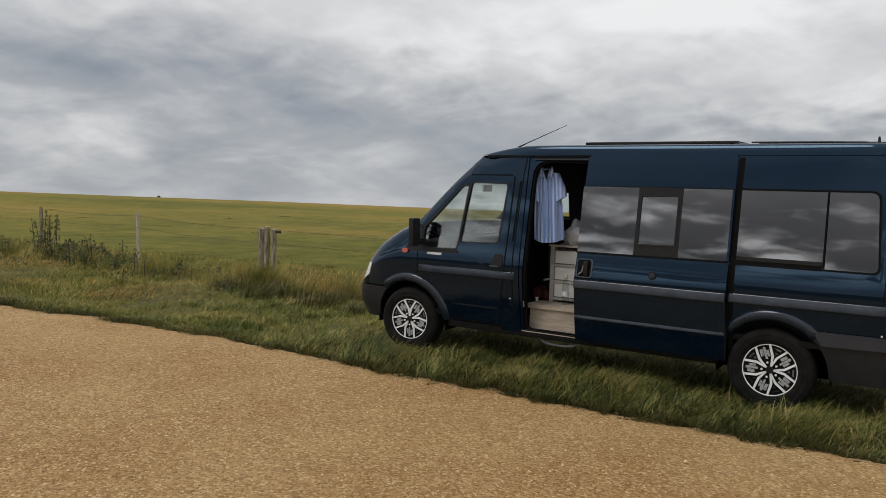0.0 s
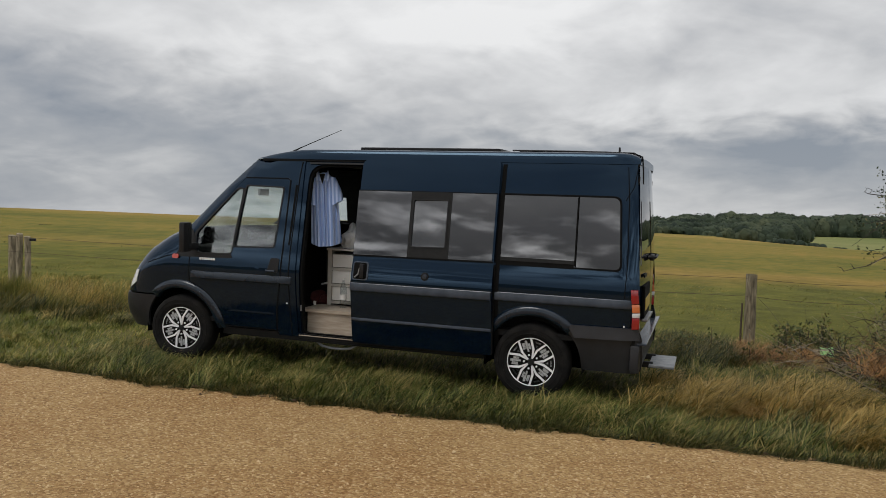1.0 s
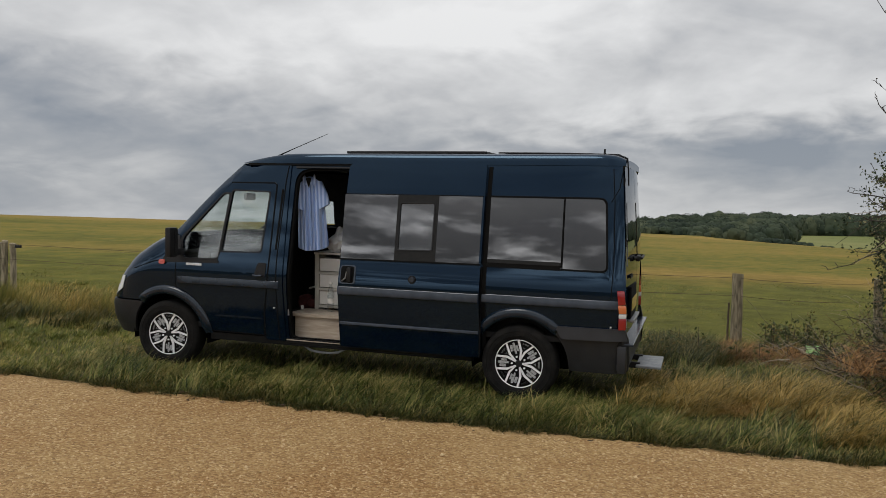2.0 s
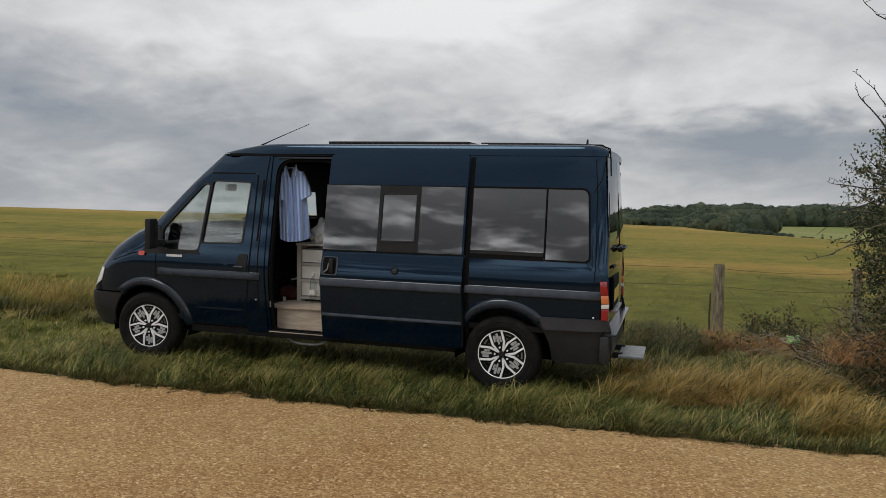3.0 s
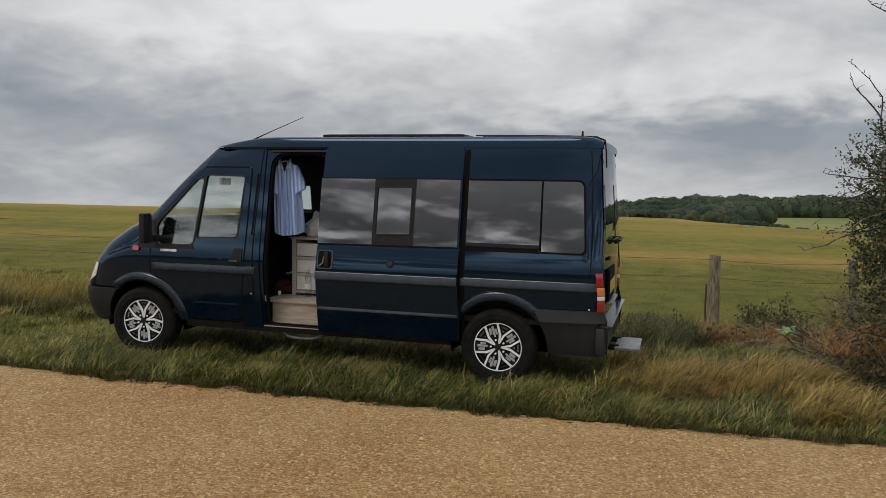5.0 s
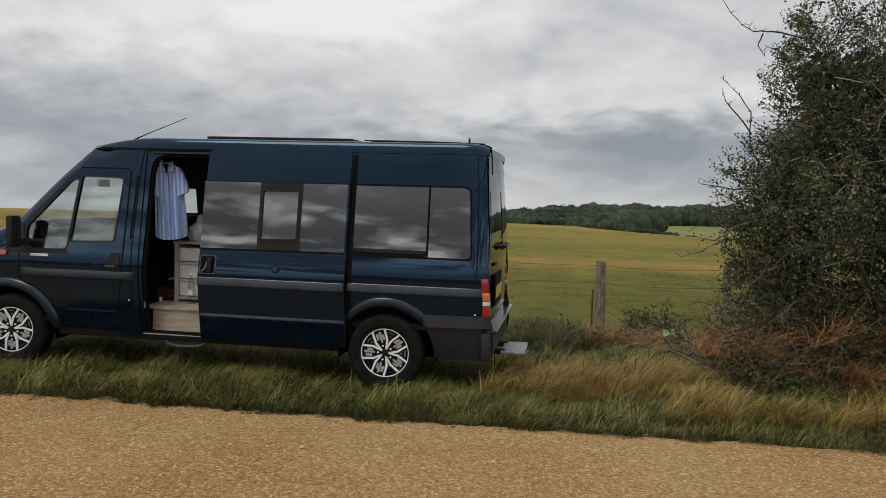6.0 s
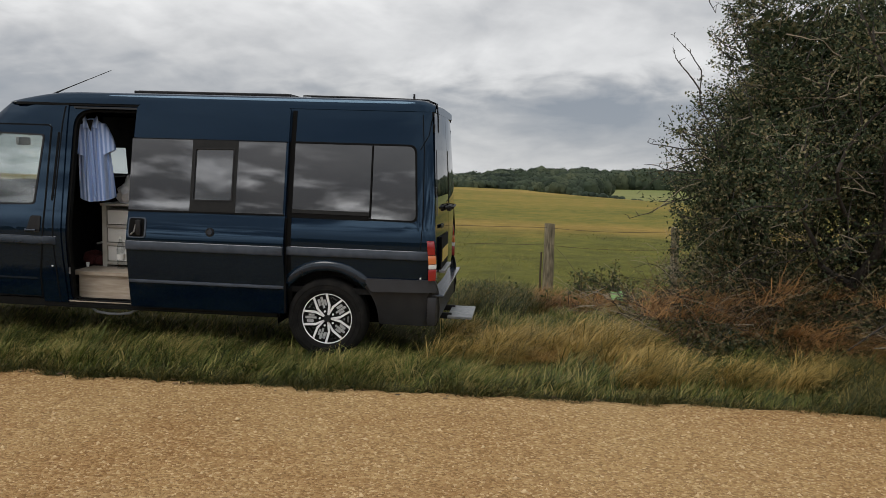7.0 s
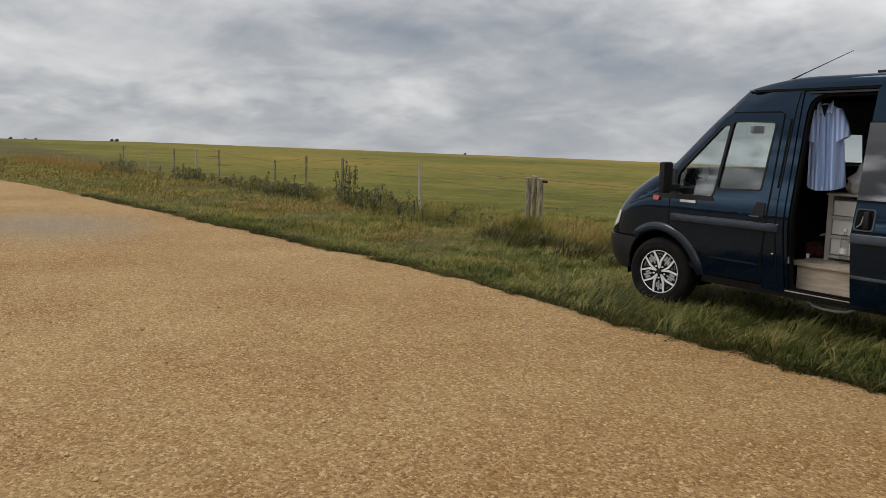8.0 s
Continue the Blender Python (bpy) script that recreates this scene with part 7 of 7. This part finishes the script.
def build_hawthorn(base, lumps, seed, n_leaves, label, trunks, open_side=False):
    rng = np.random.default_rng(seed)
    tree = empty("hawthorn_tree", label, "tree")
    g = float(height(base[0], base[1]))
    limbs, tips = [], []
    for k in range(trunks):
        a = 2 * math.pi * k / trunks + 0.4
        s = (base[0] + 0.45 * math.cos(a), base[1] + 0.3 * math.sin(a), g - 0.08)
        grow(rng, s, (0.45 * math.cos(a), 0.32 * math.sin(a), 1.0), 2.1 + 0.5 * rng.random(), 0.075, 3, limbs, tips)
    bm = bmesh.new()
    thin = bmesh.new()
    for pts, rad, depth in limbs:
        tube_bm(pts, rad, 7 if depth > 1 else 4, bm if depth > 1 else thin)
    smooth(part("trunk", bm, BARK, tree, "dark furrowed trunks and limbs"), 60)
    tagged(part("branchwork", thin, BARK, tree), kind="stuff")
    # leaves: on sprays through the crown's lumps, each spray a leafy twig
    pts = []
    spray_bm = bmesh.new()
    vol = np.array([a * b * c for _, (a, b, c) in lumps])
    per = (n_leaves * vol / vol.sum()).astype(int)
    for ((cx, cy, cz), (rx, ry, rz)), m in zip(lumps, per):
        for _ in range(m // 44):
            d = rng.normal(size=3)
            d /= np.linalg.norm(d)
            ce = np.array([cx, cy, cz]) + d * rng.uniform(0.25, 1.0) ** 0.6 * np.array([rx, ry, rz]) * (1 + 0.10 * rng.normal())
            if rng.random() > np.clip(1.75 - 0.36 * ce[2], 0.26 if ce[0] < 5.0 else 0.5, 1.0):
                continue
            if ce[2] > 2.7 and noise.noise(Vector((ce[0] * 1.5, ce[1] * 1.2, ce[2] * 1.5 + seed))) < -0.16 and d[1] < 0.3:
                continue
            if ce[2] > 2.3 and ce[0] < 4.5 + 0.2 * (ce[2] - 2.3) and rng.random() < 0.35:
                continue
            way = d * 0.8 + rng.normal(0, 0.5, 3) + np.array([0, 0, 0.10])
            way /= np.linalg.norm(way)
            ln = rng.uniform(0.22, 0.60)
            t = rng.uniform(0, 1, 44)
            sag = np.array([0, 0, -0.16]) * rng.uniform(0.2, 1.4)
            q = ce + way * ln * t[:, None] + sag * (t * t)[:, None] + rng.normal(size=(44, 3)) * (0.030 + 0.035 * (1 - t))[:, None]
            limit = crown_edge(q[:, 2]) + rng.normal(0, 0.06)
            pts.append(q[q[:, 0] > limit])
            if d[1] < 0.2 and ce[0] > limit[0] and rng.random() < 0.5:
                tube_bm([Vector(ce + way * ln * u + sag * u * u) for u in (-0.25, 0.35, 1.0)], [0.0065, 0.005, 0.002], 3, spray_bm)
    core = []
    for ((cx, cy, cz), (rx, ry, rz)), m in zip(lumps, per):
        k = m // 6
        d = rng.normal(size=(k, 3))
        d /= np.linalg.norm(d, axis=1, keepdims=True)
        q = np.array([cx, cy + 0.25, cz]) + d * (rng.uniform(0, 1, (k, 1)) ** 0.5) * np.array([rx, ry, rz]) * 0.80
        lim = crown_edge(q[:, 2]) + 0.30
        core.append(q[(q[:, 0] > lim) & (q[:, 2] < 3.4) & (q[:, 2] > 0.2) & (rng.random(k) < np.clip(1.7 - 0.28 * q[:, 2], 0.3, 1))])
    core = np.concatenate(core)
    tagged(part("spray_growth", spray_bm, DEADSTEM if seed == 4 else BARK, tree), kind="stuff")
    tp = np.array([tuple(p) for p, dep in tips if dep <= 1 and p.x > crown_edge(p.z) + 0.1])
    i = rng.integers(0, len(tp), n_leaves // 6)
    pts.append(tp[i] + rng.normal(0, 0.07, (len(i), 3)))
    # leafy twigs reaching out of the crown's open side
    if open_side:
        bm = bmesh.new()
        for _ in range(130):
            z = rng.uniform(0.9, 4.6)
            x0 = float(crown_edge(z))
            p = Vector((x0 + rng.uniform(0, 0.35), rng.uniform(1.5, 2.7), z))
            d = Vector((-1.0, rng.normal(-0.1, 0.35), rng.normal(0.45, 0.45))).normalized()
            ln = rng.uniform(0.18, 0.42) * (1.3 if 1.3 < z < 2.2 else 0.85)
            line = [p]
            for i in range(5):
                d = (d + Vector(rng.normal(0, 0.17, 3))).normalized()
                line.append(line[-1] + d * ln / 5)
            tube_bm(line, [0.009, 0.0075, 0.006, 0.0045, 0.003, 0.0015], 4, bm)
            for q in line[1:]:
                m = rng.integers(7, 16)
                pts.append(np.array(q) + rng.normal(0, 0.034, (m, 3)))
        tagged(part("twig_growth", bm, BARK, tree), kind="stuff")
    pts = np.concatenate(pts)
    pts = pts[(pts[:, 2] > height(pts[:, 0], pts[:, 1]) + 0.05)]
    co, tri = leaf_cloud(np.concatenate([pts, core]), np.concatenate([rng.uniform(0.018, 0.046, len(pts)), rng.uniform(0.06, 0.12, len(core))]), rng)
    ob = new("crown", fast_mesh("crown", co, tri, LEAF))
    ob.parent = tree
    ob["label"], ob["kind"] = "small dull green and brownish leaves", "stuff"
    return tree, rng


hawthorn, _rng = build_hawthorn((4.9, 2.6), [
    ((5.1, 2.5, 2.6), (1.75, 1.1, 1.9)), ((4.25, 2.2, 1.95), (0.95, 0.9, 1.15)), ((5.0, 2.5, 4.0), (1.25, 1.0, 1.3)), ((4.15, 2.3, 3.1), (0.55, 0.6, 0.8)),
    ((5.9, 2.2, 3.6), (1.3, 1.0, 1.6)), ((4.5, 2.4, 4.9), (0.7, 0.7, 0.8)), ((3.95, 2.0, 1.45), (0.70, 0.6, 0.95)), ((5.6, 1.7, 1.7), (1.1, 0.7, 0.8))], 4, 175000, "dense dark hawthorn tree growing over the fence line", 6, True)
hawthorn2, _rng2 = build_hawthorn((7.3, 2.4), [
    ((7.2, 2.4, 2.7), (1.7, 1.2, 2.2)), ((7.6, 2.4, 4.3), (1.4, 1.1, 1.4)), ((6.6, 1.7, 1.6), (1.1, 0.8, 1.1)), ((8.6, 2.3, 2.2), (1.3, 1.1, 1.9))], 9, 95000, "dense dark hawthorn tree beside another hawthorn", 5)


def build_bare_twigs():
    """Leafless shoots that stand out of the crown, and bleached dead sticks in it."""
    rng = np.random.default_rng(31)
    bm = bmesh.new()
    shoots = ([(3.75, 2.0, 1.9), (3.52, 2.0, 2.25), (3.47, 2.0, 2.48), (3.48, 2.0, 2.70), (3.36, 2.0, 2.88), (3.24, 2.0, 3.0), (3.19, 2.0, 3.08)], [(3.49, 2.0, 2.46), (3.40, 2.0, 2.60), (3.28, 2.0, 2.74), (3.22, 2.0, 2.82), (3.20, 2.0, 2.90)],
              [(4.1, 2.1, 3.45), (3.80, 2.1, 3.54), (3.62, 2.1, 3.56), (3.51, 2.1, 3.56), (3.38, 2.1, 3.64), (3.27, 2.1, 3.76), (3.1, 2.1, 4.0)], [(3.60, 2.1, 3.54), (3.55, 2.1, 3.42), (3.62, 2.1, 3.30)],
              [(3.6, 1.95, 2.0), (3.36, 1.95, 2.04), (3.21, 1.95, 2.05), (3.16, 1.95, 2.22)], [(3.6, 1.9, 1.86), (3.30, 1.9, 1.88), (3.08, 1.9, 1.92), (2.94, 1.9, 1.95)], [(4.1, 2.0, 2.6), (3.92, 2.0, 2.95), (3.80, 2.0, 3.2), (3.70, 2.0, 3.42)],
              [(3.5, 1.95, 1.40), (3.25, 1.95, 1.34), (2.99, 1.95, 1.21), (2.79, 1.95, 1.15)], [(3.45, 1.9, 1.62), (3.15, 1.9, 1.66), (2.98, 1.9, 1.72)])
    for pts in shoots:
        line = [Vector(pts[0])]
        for a, b in zip(pts, pts[1:]):
            a, b = Vector(a), Vector(b)
            line += [a.lerp(b, 0.5) + Vector(rng.normal(0, 0.009, 3)), b]
        k = len(line) - 1
        tube_bm(line, [0.0095 * (1 - 0.75 * i / k) for i in range(k + 1)], 5, bm)
        for i in range(2, k + 1):
            for _ in range(1):
                p, d = line[i], Vector((rng.normal(-0.3, 0.8), rng.normal(0, 0.5), rng.normal(0.5, 0.6))).normalized()
                ln = rng.uniform(0.02, 0.09)
                tube_bm([p, p + d * ln * 0.5 + Vector(rng.normal(0, 0.012, 3)), p + d * ln], [0.0048, 0.0036, 0.002], 4, bm)
    tagged(part("bare_shoot", bm, BARK, hawthorn), kind="stuff")
    bm = bmesh.new()
    for pts in ([(3.79, 1.2, 2.01), (3.92, 1.19, 1.96), (4.05, 1.2, 1.87)], [(4.06, 1.15, 1.74), (4.10, 1.15, 1.82), (4.17, 1.15, 1.90), (4.32, 1.15, 1.89), (4.44, 1.17, 1.84)], [(4.25, 1.15, 1.89), (4.22, 1.14, 1.80), (4.24, 1.14, 1.70)], [(4.54, 1.2, 2.33), (4.68, 1.2, 2.38), (4.80, 1.2, 2.53), (4.93, 1.2, 2.54), (5.04, 1.2, 2.51)], [(4.78, 1.2, 2.93), (5.0, 1.2, 2.92), (5.24, 1.2, 2.90)], [(4.85, 1.2, 2.91), (4.95, 1.2, 2.80), (5.06, 1.2, 2.74), (5.2, 1.2, 2.78)]):
        k = len(pts) - 1
        tube_bm(pts, [0.011 * (1 - 0.6 * i / k) for i in range(k + 1)], 5, bm)
    for _ in range(44):
        p = Vector((rng.uniform(3.7, 6.8), rng.uniform(0.85, 1.4), rng.uniform(0.8, 2.9)))
        d = Vector((rng.choice([-1.0, 1.0]), rng.normal(0, 0.3), rng.normal(0, 0.3))).normalized()
        pts = [p]
        for i in range(4):
            d = (d + Vector(rng.normal(0, 0.28, 3))).normalized()
            pts.append(pts[-1] + d * rng.uniform(0.07, 0.17))
        tube_bm(pts, [0.007, 0.006, 0.005, 0.0035, 0.002], 4, bm)
    tagged(part("dead_sticks", bm, DEADSTEM, hawthorn, "bleached dead sticks"), kind="stuff")


build_bare_twigs()


def build_bramble():
    """Dead bracken and bramble heaped along the foot of the hawthorns."""
    rng = np.random.default_rng(17)

    def arcs(name, n, m, label, x0, x1, y0, y1, hmax, rad, mound):
        bm_v, bm_t = [], []
        count = 0
        for _ in range(n):
            x, y = rng.uniform(x0, x1), rng.uniform(y0, y1)
            g = float(height(x, y))
            top = mound(x, y)
            if top < 0.12:
                continue
            a = rng.uniform(0, 6.28)
            L = rng.uniform(0.2, 0.8)
            tip = rng.normal(0.0, 0.28)
            z0 = g + rng.uniform(0.0, 0.75) * top
            rise = rng.choice([0.02, 0.06, 0.2, 0.4]) * hmax
            pts = []
            for i in range(6):
                t = i / 5
                pts.append((x + math.cos(a) * L * t + rng.normal(0, 0.02), y + math.sin(a) * L * 0.6 * t + rng.normal(0, 0.02), max(g + 0.01, z0 + rise * 4 * t * (1 - t) + tip * t)))
            P = np.array(pts)
            r = rad * rng.uniform(0.6, 1.3)
            tri_ring = np.array([(0, 0, 1.0), (0.5, 0.7, -0.5), (-0.5, -0.7, -0.5)]) * r
            co = (P[:, None] + tri_ring[None] * np.linspace(1, 0.35, 6)[:, None, None]).reshape(-1, 3)
            for i in range(5):
                for k in range(3):
                    b0, b1 = count + 3 * i + k, count + 3 * i + (k + 1) % 3
                    bm_t += [(b0, b1, b1 + 3), (b0, b1 + 3, b0 + 3)]
            bm_v.append(co)
            count += 18
        ob = new(name, fast_mesh(name, np.concatenate(bm_v), np.array(bm_t), m))
        return tagged(ob, label, "bramble", "", "stuff")

    def mound(x, y):
        left = min(1.0, max(0.0, (x - 2.7) / 0.9))
        front = min(1.0, max(0.0, (y - 0.75) / 0.8))
        return (0.95 + 0.15 * math.sin(x * 2.3)) * left * front

    arcs("dead_bracken", 800, RUSTSTEM, "tangled rust-brown dead bracken under the hawthorns", 2.8, 8.8, 0.85, 3.4, 0.5, 0.0055, mound)
    arcs("dead_bramble", 2300, DEADSTEM, "tangled grey dead bramble stems under the hawthorns", 2.8, 8.8, 0.75, 3.2, 0.6, 0.005, mound)
    arcs("fallen_sticks", 36, DEADSTEM, "bleached broken sticks lying in the grass by the fence", 2.5, 3.35, 2.7, 3.6, 0.12, 0.0065, lambda x, y: 0.30)
    # live bramble leaves and bracken fronds
    n = 130000
    x, y = rng.uniform(2.9, 8.8, n), 0.66 + 2.6 * rng.uniform(0, 1, n) ** 1.9
    m = np.array([mound(a, b) for a, b in zip(x, y)])
    keep = (m > 0.1) & (patch(x, y, 6.0, 1.1) > 0.34) & (x > 3.15 + 0.5 * rng.random(n))
    x, y, m = x[keep], y[keep], m[keep]
    z = height(x, y) + m * rng.uniform(0.15, 1.15, len(x))
    co, tri = leaf_cloud(np.stack([x, y, z], -1), rng.uniform(0.022, 0.055, len(x)), rng, 0.2)
    tagged(new("bramble_leaves", fast_mesh("bramble_leaves", co, tri, BRAMBLE)), "dark bramble leaves over dead stems", "bramble", "", "stuff")
    # a long bleached branch lying out over the grass
    b = empty("fallen_branch", "long bleached dead branch lying over the grass", "branch")
    for pts in ([(6.6, 1.0, 1.15), (5.9, 0.85, 0.85), (5.35, 0.75, 0.58), (5.11, 0.7, 0.45), (4.82, 0.66, 0.28), (4.54, 0.62, 0.08)], [(6.5, 0.8, 0.85), (5.9, 0.75, 0.60), (5.4, 0.72, 0.42), (5.12, 0.7, 0.33), (4.87, 0.68, 0.27)], [(6.4, 0.65, 0.32), (5.8, 0.62, 0.22), (5.13, 0.6, 0.13), (4.75, 0.6, 0.11)], [(5.5, 0.72, 0.50), (5.25, 0.66, 0.30), (5.0, 0.62, 0.22)]):
        smooth(part("stem", tube_bm(pts, [0.02 * (1 - 0.7 * i / (len(pts) - 1)) for i in range(len(pts))], 6), DEADSTEM, b), 60)


build_bramble()


def build_litter():
    bm = bmesh.new()
    bmesh.ops.create_grid(bm, x_segments=10, y_segments=10, size=0.075)
    for v in bm.verts:
        v.co.z = 0.02 + 0.04 * noise.noise(v.co * 9 + Vector((4, 2, 0))) - 0.25 * (v.co.x**2 + v.co.y**2)
    bmesh.ops.solidify(bm, geom=bm.faces[:], thickness=0.004)
    ob = new("plastic_litter", bpy.data.meshes.new("plastic_litter"))
    bm.to_mesh(ob.data)
    bm.free()
    ob.data.materials.append(GREENBAG)
    ob.matrix_world = Matrix.Translation((2.90, 3.80, float(height(2.90, 3.80)) + 0.13)) @ Matrix.Rotation(radians(32), 4, "X")
    smooth(ob)
    tagged(ob, "crumpled pale green plastic litter lying in the grass", "litter")


build_litter()


# ---- far woods ----
def build_woods():
    rng = np.random.default_rng(77)
    tops_az = [-16, -12, -9.6, -9.0, -8.0, -7.4, -6.6, -5.2, -4.2, -3.2, -1.8, -0.3, 1.6, 3.1, 4.1, 7.5]
    tops_el = [0.95, 0.90, 0.80, 0.92, 0.98, 0.92, 0.70, 0.92, 1.06, 1.00, 1.04, 0.93, 0.90, 0.70, 0.60, 0.5]
    pts, size, facing, lumps = [], [], [], []
    bm = bmesh.new()
    bmesh.ops.create_icosphere(bm, subdivisions=3, radius=1.0)
    ball = np.array([tuple(v.co) for v in bm.verts])
    ball_tris = np.array([[v.index for v in f.verts] for f in bm.faces])
    bm.free()

    def tree(r, az, h, wide):
        x, y = EYE_XY[0] - r * math.sin(math.radians(az)), EYE_XY[1] + r * math.cos(math.radians(az))
        g = float(height(x, y)) - 0.5
        for k in range(rng.integers(3, 6)):
            up = h * (rng.uniform(0.30, 0.62) if k else 0.66)
            rad = wide * (rng.uniform(0.28, 0.42) if k else rng.uniform(0.46, 0.58))
            rad = min(rad, max(1.0, h - up))
            c = np.array([x + rng.normal(0, wide * (0.34 if k else 0.05)), y - abs(rng.normal(0, wide * 0.3)) * (1 if k else 0), g + up])
            m = int(190 if wide > 5 else 110)
            bump = 1 + 0.10 * np.sin(ball @ rng.normal(0, 3.2, 3)) + 0.07 * np.sin(ball @ rng.normal(0, 6.0, 3)) + rng.normal(0, 0.075, len(ball))
            lumps.append(c + ball * bump[:, None] * rad * 0.97 * np.array([1, 1, min(1.15, (h - up) / rad)]))
            d = rng.normal(size=(m, 3))
            d /= np.linalg.norm(d, axis=1, keepdims=True)
            d[:, 2] = np.where(d[:, 2] < -0.45, -d[:, 2], d[:, 2])
            tall = min(1.15, (h - up) / rad)
            pts.append(c + d * rad * rng.uniform(0.86, 1.16, (m, 1)) * np.array([1, 1, tall]))
            facing.append(d + rng.normal(0, 0.35, (m, 3)))
            size.append(rng.uniform(0.10, 0.26, m) * rad)

    for row, (r, lo, hi, k, share_h) in enumerate(((296, -0.6, 6.6, 26, 0.50), (318, -3.6, 6.6, 34, 0.66), (340, -5.0, 7.0, 40, 0.84), (372, -5.6, 7.4, 44, 1.0), (560, -16, -4.6, 40, 0.95), (600, -16, -4.0, 40, 1.0))):
        for a in np.linspace(lo, hi, k):
            az = a + rng.normal(0, 0.08)
            rr = r + rng.normal(0, 8)
            x, y = EYE_XY[0] - rr * math.sin(math.radians(az)), EYE_XY[1] + rr * math.cos(math.radians(az))
            top = 1.58 + rr * math.tan(math.radians(float(np.interp(az, tops_az, tops_el))))
            h = (top - float(height(x, y))) * share_h * rng.uniform(0.80, 1.0)
            tree(rr, az, max(3.0, h), rng.uniform(8.0, 12.5) * rr / 360)
    # low bushes along the hedge at the field's end
    for az, h, wide in ((-1.7, 3.0, 4.5), (-2.3, 4.4, 6.5), (-2.9, 4.9, 6.5), (-3.5, 3.9, 5.5), (-4.0, 2.5, 4.0), (-4.5, 2.6, 4.6), (-5.0, 2.7, 4.6), (-6.2, 2.5, 3.6), (-6.6, 2.6, 3.8), (-7.1, 1.4, 1.8), (-7.65, 2.2, 2.8), (-8.3, 2.4, 3.0), (-8.9, 2.0, 2.6), (-9.8, 2.6, 3.4), (-10.6, 2.2, 3.2), (-0.7, 2.6, 3.2), (0.2, 2.2, 2.8)):
        tree(270 if az > -3.8 else 256, az, h, wide)
    co, tri = leaf_cloud(np.concatenate(pts), np.concatenate(size), rng, 0.0, 0.8, np.concatenate(facing))
    k = len(co)
    more = (ball_tris[None] + len(ball) * np.arange(len(lumps))[:, None, None]).reshape(-1, 3) + k
    co, tri = np.concatenate([co] + lumps), np.concatenate([tri, more])
    tagged(new("far_woods", fast_mesh("far_woods", co, tri, FARLEAF)), "dark green mixed woodland on a low far hill", "woods", "", "stuff")
    # a few low bushes on the bare skyline at the far end of the track
    for lot in (pts, size, facing, lumps):
        lot.clear()
    for az, h, wide in ((77.6, 0.75, 0.9), (77.9, 0.7, 0.9), (82.4, 0.5, 0.6), (83.0, 0.4, 0.5), (83.8, 0.55, 0.7), (53.8, 0.5, 0.8)):
        tree(250, az, h + 0.5, wide)
    co, tri = leaf_cloud(np.concatenate(pts), np.concatenate(size), rng, 0.0, 0.8, np.concatenate(facing))
    more = (ball_tris[None] + len(ball) * np.arange(len(lumps))[:, None, None]).reshape(-1, 3) + len(co)
    tagged(new("far_bushes", fast_mesh("far_bushes", np.concatenate([co] + lumps), np.concatenate([tri, more]), FARLEAF)), "tiny dark bushes on the bare far skyline", "bushes", "", "stuff")


build_woods()
